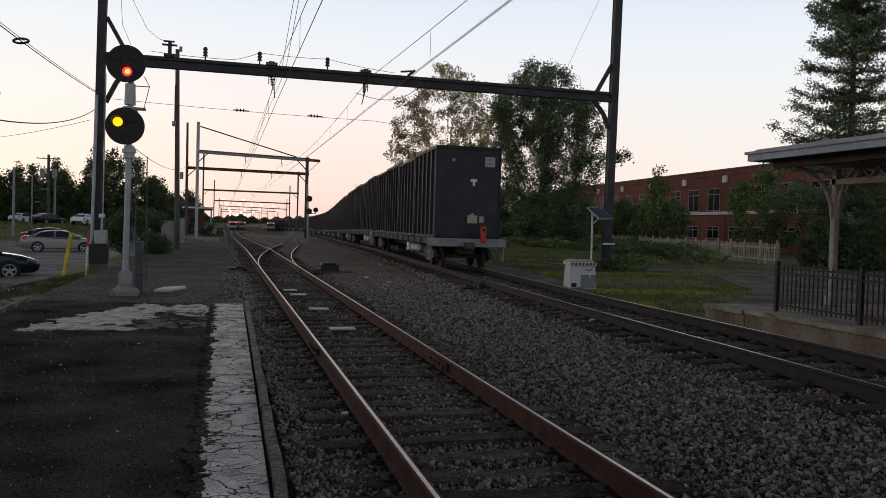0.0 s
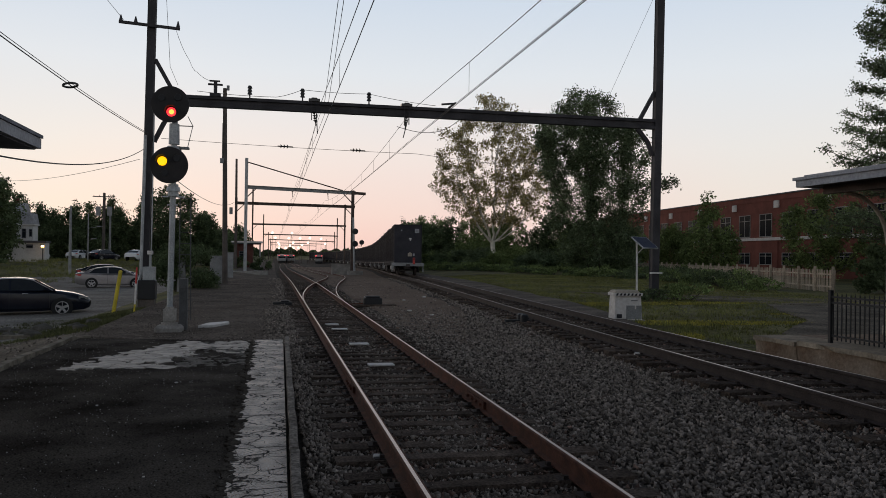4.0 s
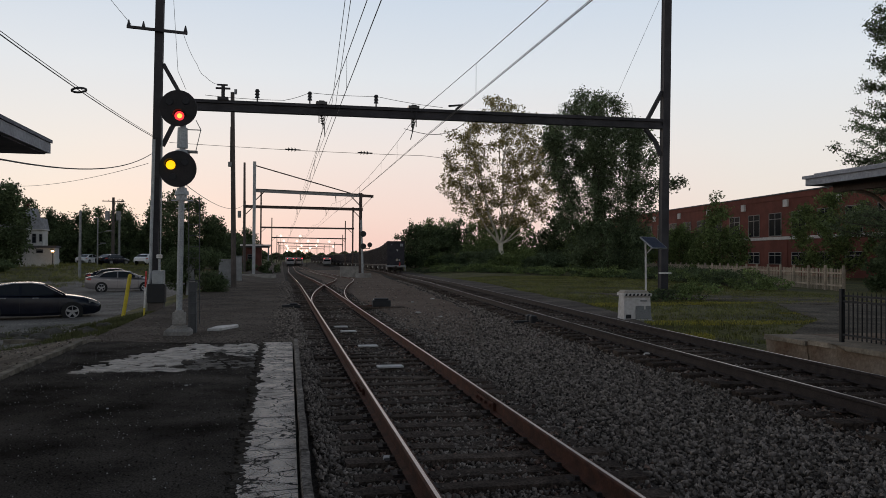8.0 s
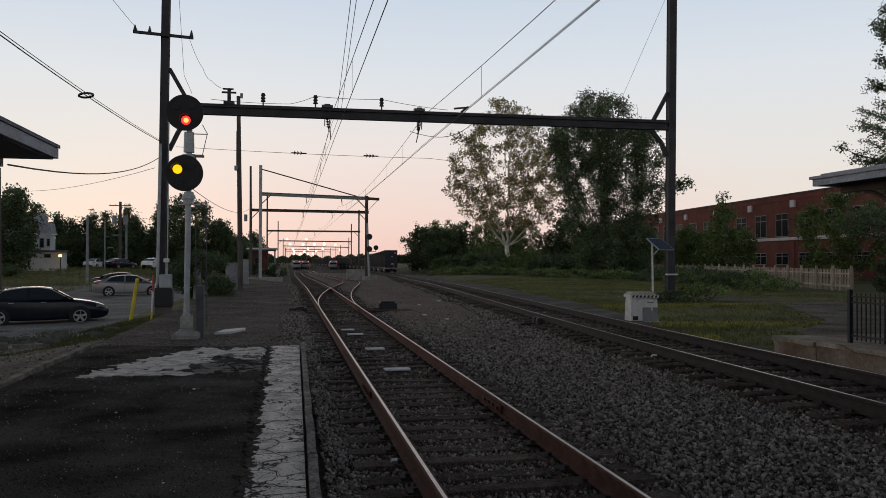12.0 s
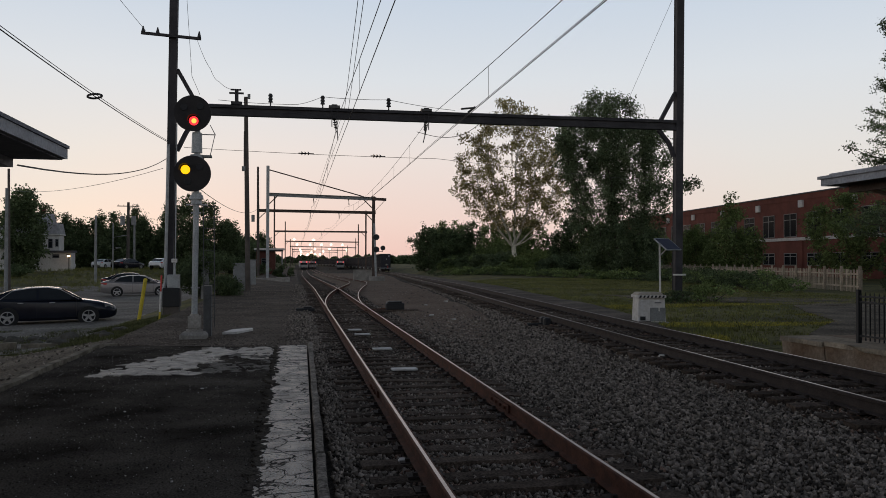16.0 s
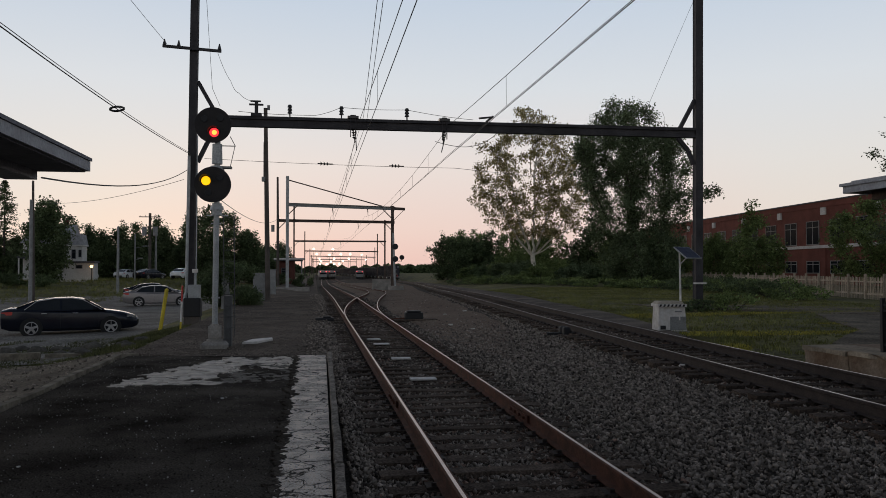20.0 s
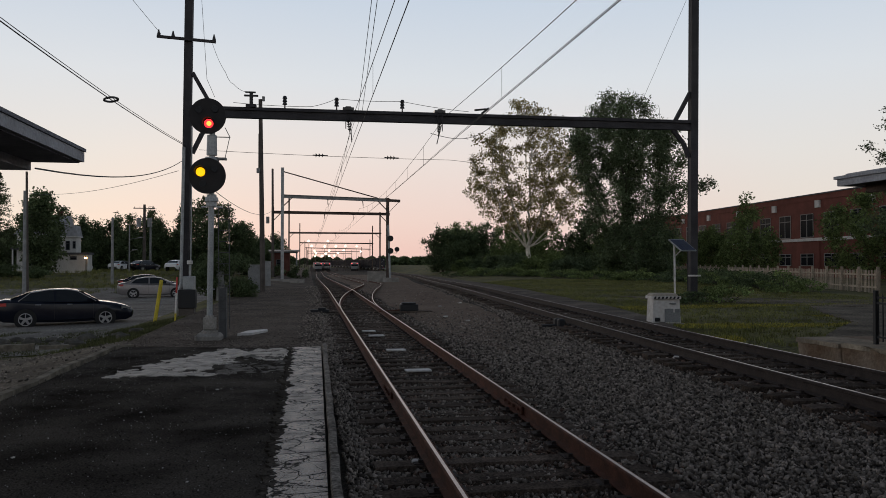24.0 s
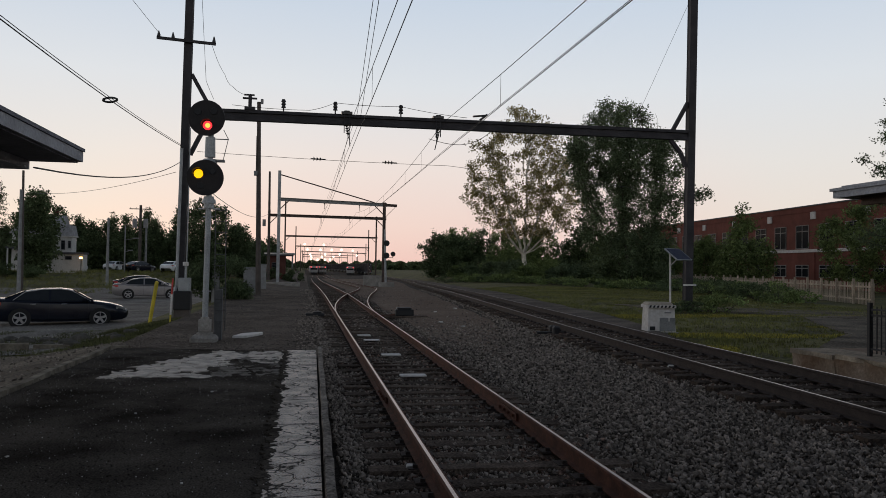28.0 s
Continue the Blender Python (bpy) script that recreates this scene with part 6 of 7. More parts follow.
def limb_mesh(nodes, parent, tip, power, least=0.0):
    """Tapered limbs over the nodes: a parent is as thick as its branches together. Gives the mesh data and the radii."""
    n = len(nodes)
    area = np.zeros(n)
    for i in range(n - 1, -1, -1):
        area[i] = area[i] or tip ** power
        if parent[i] >= 0:
            area[parent[i]] += area[i]
    r = area ** (1 / power)
    verts, faces = [], []
    for i in range(1, n):
        a, b = Vector(nodes[parent[i]]), Vector(nodes[i])
        if r[i] < least:
            continue
        ra, rb = min(r[parent[i]], r[i] * 1.35), r[i]
        seg = 7 if rb > 0.1 else (5 if rb > 0.04 else 3)
        d = (b - a).normalized()
        s = d.cross(Vector((0.37, 0.91, 0.2))).normalized()
        t = s.cross(d)
        k = len(verts)
        for p, q in ((a, ra), (b, rb)):
            verts += [tuple(p + (s * math.cos(6.2832 * j / seg) + t * math.sin(6.2832 * j / seg)) * q) for j in range(seg)]
        faces += [(k + j, k + (j + 1) % seg, k + seg + (j + 1) % seg, k + seg + j) for j in range(seg)]
    me = bpy.data.meshes.new("trunk")
    me.from_pydata(verts, [], faces)
    return me, r


ROUND = ((0.02, 0.35), (0.15, 0.75), (0.4, 1.0), (0.65, 0.92), (0.85, 0.62), (1.0, 0.15))
BUSHY = ((0.0, 0.7), (0.2, 1.0), (0.55, 0.98), (0.8, 0.75), (1.0, 0.2))
POINTED = ((0.05, 0.7), (0.2, 1.0), (0.45, 0.85), (0.7, 0.5), (0.9, 0.2), (1.0, 0.05))


def tree(x, y, h, w, leaf, bark, seed, leaves=6000, size=0.16, outline=ROUND, aims=220, step=0.0, stem=0.14, lean=0.0, label="leafy tree with a broad crown",
         name="tree", group="", tuft=0.2, spread=0.4, tip=0.02, extra=(), bare=None, lumps=0.28, lift=0.12, power=2.2, limbs=(), inner=2.3):
    """A tree whose limbs fill an uneven crown; the outline gives the crown's half width over its height."""
    rng = np.random.default_rng(seed)
    t = thing(name, label, "tree", pose(x, y, ground_z(x, y) - 0.1), group=group)
    zs, rs = [o[0] for o in outline], [o[1] for o in outline]
    pts = []
    while len(pts) < aims:
        u = rng.uniform(zs[0], 1)
        full = float(np.interp(u, zs, rs))
        if rng.random() > full + 0.08:
            continue
        a = rng.uniform(0, 2 * math.pi)
        lump = 1 + lumps * 1.6 * noise.noise(Vector((math.cos(a) * 1.6, math.sin(a) * 1.6, u * 4.5 + seed)))
        q = full * w / 2 * lump * rng.random() ** 0.42
        zz = u * h * (1 + 0.5 * lumps * noise.noise(Vector((math.cos(a) * 1.3 * full, math.sin(a) * 1.3 * full, seed * 1.7)))) if u > 0.7 else u * h
        pts.append((math.cos(a) * q + lean * u * h, math.sin(a) * q, zz))
    pts += list(extra)
    st = step or h * 0.035
    n0 = max(2, int(h * stem / st))
    trunk = [(lean * h * stem * i / n0 + 0.1 * math.sin(i), 0.1 * math.cos(i * 1.3), h * stem * i / n0) for i in range(n0 + 1)]
    nodes, parent = grow(rng, pts, trunk, st, st * 1.6, lift=lift, limbs=limbs)
    me, r = limb_mesh(nodes, parent, tip, power)
    me.materials.append(bark)
    ob = new("trunk", me)
    ob.parent = t
    ends = nodes[(r < tip * inner)]
    if bare:
        ends = np.array([e for e in ends if not bare(e)])
    k = leaves // 7
    tufts = ends[rng.integers(0, len(ends), k)] + rng.normal(size=(k, 3)) * spread * np.array((1, 1, 0.75))
    c = np.repeat(tufts, 7, axis=0) + rng.normal(size=(k * 7, 3)) * tuft
    c = c[c[:, 2] > 0.05]
    leaf_mesh("crown", c, size, leaf, rng, t)
    return t


def bush(x, y, w, h, leaf, seed, leaves=1500, size=0.09, label="dense green bush", name="bush", d=None, group=""):
    rng = np.random.default_rng(seed)
    t = thing(name, label, "bush", pose(x, y, ground_z(x, y)), group=group)
    d = d or w
    k = 22
    blobs = np.stack([rng.uniform(-w * 0.40, w * 0.40, k), rng.uniform(-d * 0.40, d * 0.40, k), rng.uniform(0.10, 0.84, k)], 1)
    blobs[:, 2] *= h * (1 - 0.55 * (np.abs(blobs[:, 0]) / (w * 0.5)) ** 1.6)
    pick = rng.integers(0, k, leaves)
    c = blobs[pick] + clump(rng, leaves) * np.array((w * 0.15, d * 0.15, h * 0.17)) * rng.uniform(0.6, 1.25, k)[pick][:, None]
    c = c[(c[:, 2] > 0.02)]
    leaf_mesh("foliage", c, size, leaf, rng, t)
    bm = bmesh.new()
    for b in blobs[:10]:
        rod(bm, (b[0] * 0.2, b[1] * 0.2, -0.1), tuple(b), 0.03, 0.012, 5)
    part("stem", bm, M_BARK, t)
    return t


# the two large trees beyond the freight track, and the row behind them
tree(28.8, 110, 23.9, 18.8, M_LEAF_PALE, M_BARK_WHITE, 5, 30000, 0.155,
     ((0.27, 0.42), (0.33, 0.78), (0.45, 0.92), (0.58, 1.0), (0.72, 1.0), (0.84, 0.84), (0.93, 0.56), (1.0, 0.25)), 720, 0.75, 0.16, 0.0,
     "tall pale sycamore with white limbs and thin leaves", "sycamore_tree", "", 0.20, 0.40, 0.028, lumps=0.16, lift=0.04, power=2.15,
     limbs=((-5.6, -1.0, 12.5), (-2.8, 1.5, 15.0), (0.0, -1.0, 16.0), (2.9, -0.6, 14.5), (5.6, 1.2, 11.0), (-4.0, -2.0, 8.6), (4.6, -2.4, 8.2)))
tree(34.4, 85, 19.6, 13.6, M_LEAF_MID, M_BARK, 18, 92000, 0.125,
     ((0.03, 0.62), (0.15, 0.70), (0.3, 0.70), (0.5, 0.86), (0.68, 1.0), (0.86, 0.92), (0.94, 0.6), (1.0, 0.2)), 820, 0.6, 0.08, -0.13,
     "tall dark leafy tree with ragged outline and bare top twigs", "tree", "", 0.20, 0.40, 0.02, inner=4.2,
     extra=[(9.6 + 0.3 * math.sin(i), -0.5 + 0.2 * i, 10.5 + 0.06 * i * i) for i in range(4)] + [(5.5 + 0.8 * i, -0.3 * i, 10.1 + 0.1 * i) for i in range(5)]
     + [(-1.2 + 0.33 * i, 0.8 * math.sin(i * 2.0), 18.3 + 1.9 * abs(math.sin(i * 1.3))) for i in range(13)],
     bare=lambda e: e[0] > 0.2 and e[2] > 17.6 or (e[0] > 4.0 and 11.4 < e[2] < 12.6), lumps=0.24, lift=0.16)
k = 0
for x, y, h, w in ((24.6, 160, 9.6, 7.6), (29.0, 168, 10.0, 8), (33.0, 172, 10.4, 9), (31.0, 150, 9.2, 9), (35.0, 142, 9.2, 9), (36.0, 128, 8.4, 8), (40.0, 118, 8.2, 8), (43.5, 112, 7.6, 8), (45.0, 102, 7.0, 7), (27.0, 152, 8.4, 7)):
    tree(x, y, h, w, M_LEAF if k % 3 else M_LEAF_DARK, M_BARK, 100 + k, 9000, 0.20, BUSHY, 170, 0.6, 0.06, 0, "bushy green tree in a row beside the line", group="trees beside the line", tuft=0.26, spread=0.45)
    k += 1
for i in range(14):
    u = i / 17
    bush(24.0 + 17.5 * u + random.uniform(-1.5, 1.5), 138 - 56 * u + random.uniform(-3, 3), 5.5, 2.6 + 1.2 * random.random(), M_LEAF if i % 2 else M_LEAF_DARK, 200 + i, 2400, 0.13, "low green shrub on the verge", group="shrubs on the verge")
for i, (x, y, w, h) in enumerate(((24.5, 104, 6, 3.6), (28.5, 103, 6, 3.9), (32.5, 101, 6, 3.0), (36.0, 98, 6, 1.6), (30.0, 97, 5, 2.4), (26.0, 98, 5, 2.4))):
    bush(x, y, w, h, M_LEAF if i % 2 else M_LEAF_MID, 240 + i, 3400, 0.13, "green shrub under the pale sycamore", group="shrubs under the sycamore")
for i in range(22):
    u = i / 21
    bush(19.0 + 9.5 * u + random.uniform(-1, 1), 112 - 46 * u + random.uniform(-3, 3), 4.5, 0.7 + 0.6 * random.random(), M_LEAF if i % 3 else M_LEAF_DARK, 260 + i, 900, 0.10, "low weeds on the grassy verge", "weeds", group="weeds on the verge")
# weeds along the picket fence
for i in range(26):
    u = i / 25
    bush(24.6 + 19.0 * u, 41.5 + 66 * u, 4.2, (1.2 if i < 12 else 0.8) + 0.25 * random.random(), M_LEAF_DARK if i % 3 else M_LEAF, 300 + i, 1500, 0.08, "tangle of tall weeds before the fence", "weeds", group="weeds before the fence")
for i, (x, y, h, w) in enumerate(((40.2, 72, 8.5, 6.4), (48.3, 66, 8.6, 8.5), (53.0, 60, 7.8, 7), (45.0, 88, 6.0, 6.0))):
    tree(x, y, h, w, M_LEAF, M_BARK, 400 + i, 12000, 0.13, POINTED if i == 0 else ROUND, 190, 0.4, 0.12, 0, "young green tree before the brick building", group="young trees before the building", tuft=0.16, spread=0.32)


def layered_conifer(x, y, h, reach, seed):
    """A tall open conifer with tiers of level limbs that carry rounded tufts."""
    rng = np.random.default_rng(seed)
    t = thing("tall_conifer", "tall open conifer with level tufted limbs behind the canopy", "tree", pose(x, y, ground_z(x, y) - 0.1))
    bm = bmesh.new()
    rod(bm, (0, 0, 0), (0, 0, h * 0.55), 0.24, 0.14, 9)
    rod(bm, (0, 0, h * 0.55), (0, 0, h), 0.14, 0.02, 8)
    tufts = []
    z, a = 3.2, 0.0
    while z < h * 0.97:
        for j in range(4):
            a += 1.57 + rng.uniform(-0.5, 0.5)
            L = reach * (1 - z / h) * rng.uniform(0.35, 1.0) + 0.3
            rise = rng.uniform(-0.12, 0.34)
            z0 = z + rng.uniform(-0.7, 0.7)
            line = []
            for i in range(7):
                u = i / 6
                line.append(Vector((math.cos(a + 0.12 * math.sin(u * 5)) * L * u, math.sin(a + 0.12 * math.sin(u * 5)) * L * u, z0 + L * (rise * u - 0.10 * math.sin(u * 3.1) + 0.06 * u * u) + rng.uniform(-0.04, 0.04))))
            for i in range(6):
                rod(bm, line[i], line[i + 1], 0.065 * (1 - i / 7) + 0.008, 0.065 * (1 - (i + 1) / 7) + 0.008, 4)
                for s in (-1, 1):
                    for _ in range(2):
                        f = line[i].lerp(line[i + 1], rng.random())
                        side = Vector((-math.sin(a) * s, math.cos(a) * s, 0)) * rng.uniform(0.25, 0.95) * (1.1 - 0.6 * i / 6) + Vector((math.cos(a), math.sin(a), 0)) * rng.uniform(0.1, 0.5) + Vector((0, 0, rng.uniform(-0.15, 0.30)))
                        rod(bm, f, f + side, 0.014, 0.006, 3)
                        tufts += [tuple(f + side), tuple(f + side * 0.6)]
                tufts.append(tuple(line[i + 1]))
        z += 0.52 * rng.uniform(0.4, 1.7)
    part("trunk", bm, M_BARK, t)
    tufts = np.array(tufts)
    tufts = tufts[rng.random(len(tufts)) < 0.9]
    c = np.repeat(tufts, 15, axis=0) + rng.normal(size=(len(tufts) * 15, 3)) * np.array((0.14, 0.14, 0.12))
    leaf_mesh("needles", c, 0.072, M_LEAF_MID, rng, t)


layered_conifer(34.05, 40.0, 24.6, 7.5, 431)
for i, (x, y, w, h) in enumerate(((34.5, 36.0, 7, 2.6), (40.0, 35, 8, 4.2), (25.0, 19, 7, 3.6), (31.9, 38.6, 4.6, 3.0), (19.5, 14.5, 6, 3.6), (23, 9, 7, 4.2))):
    bush(x, y, w, h, M_LEAF_DARK, 450 + i, 7000, 0.12, "dense dark shrubbery behind the platform", group="shrubbery behind the platform")
bush(15.2, 31.5, 2.4, 0.9, M_LEAF, 470, 1400, 0.06, "low weeds at the gantry column foot", "weeds")
bush(13.6, 31.0, 1.6, 0.6, M_LEAF_DARK, 471, 900, 0.06, "low weeds at the gantry column foot", "weeds")

# hedge and trees behind the car park
bush(-6.9, 45.6, 4.6, 3.0, M_LEAF_DARK, 500, 20000, 0.06, "large round dark bush beside the path", d=4.0)
LEFT_TREES = ((-34.6, 105, 10.3, 5.2, ROUND), (-44.8, 140, 13.6, 8.6, ROUND), (-48.4, 144, 11.6, 6.0, ROUND), (-40.6, 146, 9.2, 5.5, ROUND), (-37.0, 141, 8.7, 4.6, POINTED), (-34.7, 143, 9.4, 5.0, ROUND), (-31.6, 140, 9.6, 5.2, POINTED),
              (-29.2, 143, 10.0, 5.4, ROUND), (-26.8, 140, 8.6, 5.2, ROUND), (-23.8, 142, 9.2, 5.4, POINTED), (-20.6, 138, 12.6, 7.8, ROUND), (-16.1, 138, 11.3, 7.6, ROUND),
              (-13.2, 141, 9.0, 5.4, ROUND), (-11.4, 146, 6.9, 4.8, ROUND), (-9.2, 150, 5.6, 4.6, ROUND), (-57, 140, 13, 8, ROUND), (-63, 145, 15, 10, ROUND), (-9.5, 185, 9.0, 6, ROUND))
for i, (x, y, h, w, o) in enumerate(LEFT_TREES):
    tree(x, y, h, w, M_LEAF_DARK, M_BARK, 520 + i, 9500, 0.19, o, 160, 0.55, 0.1, 0, "dark leafy tree behind the car park", group="trees behind the car park", tuft=0.24, spread=0.42)
for i in range(16):
    bush(-64 + i * 3.7, 139 + (i % 3) * 4, 8, 5.4, M_LEAF_DARK, 560 + i, 4200, 0.20, "dark undergrowth behind the car park", group="undergrowth behind the car park")
bush(-3.6, 111.0, 3.0, 2.3, M_LEAF_DARK, 591, 2500, 0.10, "dark shrub before the brick hut")
bush(-6.4, 110.5, 2.6, 1.7, M_LEAF_DARK, 592, 2000, 0.10, "dark shrub before the brick hut")
bush(-33.8, 95, 7.4, 2.0, M_LEAF_DARK, 590, 9000, 0.09, "dark clipped hedge on the grass", "hedge", 3.0)


def conifer(x, y, h, w, seed):
    rng = np.random.default_rng(seed)
    t = thing("conifer", "dark pointed conifer behind the car park", "tree", pose(x, y, ground_z(x, y) - 0.1), group="conifers behind the car park")
    bm = bmesh.new()
    rod(bm, (0, 0, 0), (0, 0, h), h * 0.018, 0.02, 8)
    cs = []
    z = h * 0.10
    while z < h:
        r = w / 2 * (1 - z / h) ** 0.62 + 0.1
        for k in range(8):
            a = rng.uniform(0, 6.28)
            q = r * rng.uniform(0.6, 1.15)
            e = Vector((math.cos(a) * q, math.sin(a) * q, z - 0.22 * q))
            rod(bm, (0, 0, z), e, 0.03, 0.01, 4)
            n = 26
            u = rng.uniform(0.1, 1, n)[:, None]
            cs.append(np.array((0, 0, z)) * (1 - u) + np.array(tuple(e)) * u + rng.normal(size=(n, 3)) * 0.15)
        z += h * 0.033
    part("trunk", bm, M_BARK, t)
    leaf_mesh("needles", np.concatenate(cs), 0.15, M_LEAF_DARK, rng, t)


conifer(-51.4, 138, 15.9, 9.0, 600)
conifer(-55.5, 134, 13.0, 6.0, 601)


def build_closing_walls():
    # both walls are added out of view, to block bright sky from reflections
    bm = bmesh.new()
    box(bm, -12, 16, -16.3, -16.0, -0.6, 5.0)
    solid("closing_wall_south", bm, M_BRICK, "unseen plain brick wall added behind the camera to close the place", "wall", kind="structure")
    bm = bmesh.new()
    # dark material keeps this unseen wall from tinting the black car's reflections
    box(bm, -9.9, -9.55, -15.9, 9.0, -0.8, 3.17)
    solid("closing_wall_west", bm, M_ROOF, "unseen plain dark wall added under the canopy to darken reflections", "wall", kind="structure")


build_closing_walls()


def far_woods():
    """Distant woods along the horizon, too far to count."""
    rng = np.random.default_rng(77)
    cs = []
    # the last row, at y -130, is unseen: added behind the camera to darken reflections
    for x0, x1, y, h in ((-260, -20, 420, 13), (-30, 130, 640, 6.0), (30, 260, 420, 4.0), (70, 400, 300, 9), (-400, -70, 260, 12), (-300, 300, -130, 14)):
        n = 13000
        xs = rng.uniform(x0, x1, n)
        tops = h * (0.72 + 0.28 * np.sin(xs * 0.13 + 1.3 * np.sin(xs * 0.05)) * 0.6 + 0.18 * np.sin(xs * 0.71))
        zs = rng.uniform(0, 1, n) ** 0.8 * tops
        cs.append(np.stack([xs, y + rng.uniform(-12, 12, n), zs], 1))
    ob = leaf_mesh("far_woods", np.concatenate(cs), 1.3, M_LEAF_DARK, rng)
    tagged(ob, "distant dark woods along the horizon", "woods", kind="stuff")


far_woods()


def blades(name, label, region, count, height, mat, seed, keep=None):
    """Grass blades, thin upright triangles in tufts."""
    rng = np.random.default_rng(seed)
    x0, x1, y0, y1 = region
    n = count
    cx, cy = rng.uniform(x0, x1, n // 12 + 1), rng.uniform(y0, y1, n // 12 + 1)
    k = rng.integers(0, len(cx), n)
    xs, ys = cx[k] + rng.normal(size=n) * 0.10, cy[k] + rng.normal(size=n) * 0.10
    if keep:
        ok = np.array([keep(a, b) for a, b in zip(xs, ys)])
        xs, ys = xs[ok], ys[ok]
        n = len(xs)
    zs = np.array([ground_z(a, b) for a, b in zip(xs, ys)])
    h = height * rng.uniform(0.4, 1.2, n)
    a = rng.uniform(0, 6.28, n)
    lean = rng.normal(size=(n, 2)) * 0.35 * h[:, None]
    w = 0.012 + 0.01 * rng.random(n)
    pts = np.empty((n, 3, 3))
    pts[:, 0] = np.stack([xs - np.cos(a) * w, ys - np.sin(a) * w, zs - 0.02], 1)
    pts[:, 1] = np.stack([xs + np.cos(a) * w, ys + np.sin(a) * w, zs - 0.02], 1)
    pts[:, 2] = np.stack([xs + lean[:, 0], ys + lean[:, 1], zs + h], 1)
    me = bpy.data.meshes.new(name)
    me.from_pydata(pts.reshape(-1, 3).tolist(), [], np.arange(n * 3).reshape(n, 3).tolist())
    me.materials.append(mat)
    tagged(new(name, me), label, "grass", kind="stuff")


M_BLADE = material("grass_blade", (0.15, 0.15, 0.05), 0.85, var=0.35, scale=0.3, fine=3, bump=0, island=0.45, coords="World", spec=0.12)
M_BLADE_DARK = material("dark_grass_blade", (0.085, 0.088, 0.038), 0.9, var=0.35, scale=0.3, fine=3, bump=0, island=0.45, coords="World", spec=0.05)
M_BLADE_YELLOW = material("yellow_green_blade", (0.30, 0.26, 0.05), 0.85, var=0.3, scale=0.3, fine=3, bump=0, island=0.4, coords="World", spec=0.12)
blades("verge_grass", "rough green grass on the verge beyond the freight track", (7.0, 30, 15.3, 75), 130000, 0.08, M_BLADE, 701, lambda x, y: shoulder_x(y) - 0.1 < x < 26 + (y - 40) * 0.27 and not (y < 28.5 and x > drive_edge(y)))
blades("yellow_grass", "yellow-green mown grass patches on the verge", (7.2, 24, 16.8, 30), 110000, 0.045, M_BLADE_YELLOW, 702, lambda x, y: shoulder_x(y) + 0.2 < x and not (y < 28.5 and x > drive_edge(y) + 0.3) and noise.noise(Vector((x * 0.12, y * 0.45, 3.0))) > 0.08)
blades("lot_grass", "thin grass and weeds beside the car park", (-12, -6.4, 21, 31), 22000, 0.09, M_BLADE_DARK, 703, lambda x, y: noise.noise(Vector((x * 0.4, y * 0.4, 7.0))) > -0.1 and not (-12.5 < x < -8.0 and y > 29.5))
blades("far_left_grass", "green lawn beyond the car park", (-60, -14, 66, 130), 40000, 0.35, M_BLADE, 704)


def build_rubble():
    rnd = random.Random(31)
    for i in range(22):
        x, y = rnd.uniform(-11.5, -7.0), rnd.uniform(23.0, 26.5)
        s = rnd.uniform(0.10, 0.30)
        bm = bmesh.new()
        bmesh.ops.create_icosphere(bm, subdivisions=2, radius=s)
        for v in bm.verts:
            v.co *= 1 + 0.35 * noise.noise(v.co * (2.0 / s) + Vector((i, 0, 0)))
            v.co.z *= 0.6
        solid("boulder", bm, M_ROCK, "rough grey boulder at the car park edge", "boulder", group="boulders at the car park edge", m=pose(x, y, ground_z(x, y) + s * 0.2, 0, 0, rnd.uniform(0, 360)))
    bm = bmesh.new()
    beam(bm, (-16.0, 22.2, -0.62), (-9.2, 23.3, -0.56), 0.22, 0.28)
    beam(bm, (-9.1, 23.35, -0.60), (-8.2, 23.6, -0.62), 0.25, 0.26)
    solid("low_kerb", bm, M_KERB, "low broken concrete kerb at the car park edge", "kerb", kind="structure")


build_rubble()


# ---- ballast stones ----
def scatter_stones(name, label, xs, ys, zs, size, seed, mat=M_STONE):
    rng = np.random.default_rng(seed)
    n = len(xs)
    base = np.array([(1, 0, 0), (-1, 0, 0), (0, 1, 0), (0, -1, 0), (0, 0, 1), (0, 0, -1)], float)
    tri = np.array([(0, 2, 4), (2, 1, 4), (1, 3, 4), (3, 0, 4), (2, 0, 5), (1, 2, 5), (3, 1, 5), (0, 3, 5)])
    s = size * rng.uniform(0.5, 1.35, n)
    p = base[None] * rng.uniform(0.55, 1.25, (n, 6, 1)) + rng.normal(size=(n, 6, 3)) * 0.22
    q = rng.normal(size=(n, 4))
    q /= np.linalg.norm(q, axis=1)[:, None]
    w, x, y, z = q.T
    R = np.stack([1 - 2 * (y * y + z * z), 2 * (x * y - z * w), 2 * (x * z + y * w), 2 * (x * y + z * w), 1 - 2 * (x * x + z * z), 2 * (y * z - x * w),
                  2 * (x * z - y * w), 2 * (y * z + x * w), 1 - 2 * (x * x + y * y)], 1).reshape(n, 3, 3)
    p = np.einsum("nij,nkj->nki", R, p) * s[:, None, None]
    p += np.stack([xs, ys, zs], 1)[:, None]
    f = tri[None] + (np.arange(n) * 6)[:, None, None]
    me = bpy.data.meshes.new(name)
    me.vertices.add(n * 6)
    me.vertices.foreach_set("co", p.reshape(-1))
    me.loops.add(n * 24)
    me.loops.foreach_set("vertex_index", f.reshape(-1).astype(np.int32))
    me.polygons.add(n * 8)
    me.polygons.foreach_set("loop_start", np.arange(0, n * 24, 3, dtype=np.int32))
    me.update()
    me.validate()
    me.materials.append(mat)
    tagged(new(name, me), label, "ballast", kind="stuff")


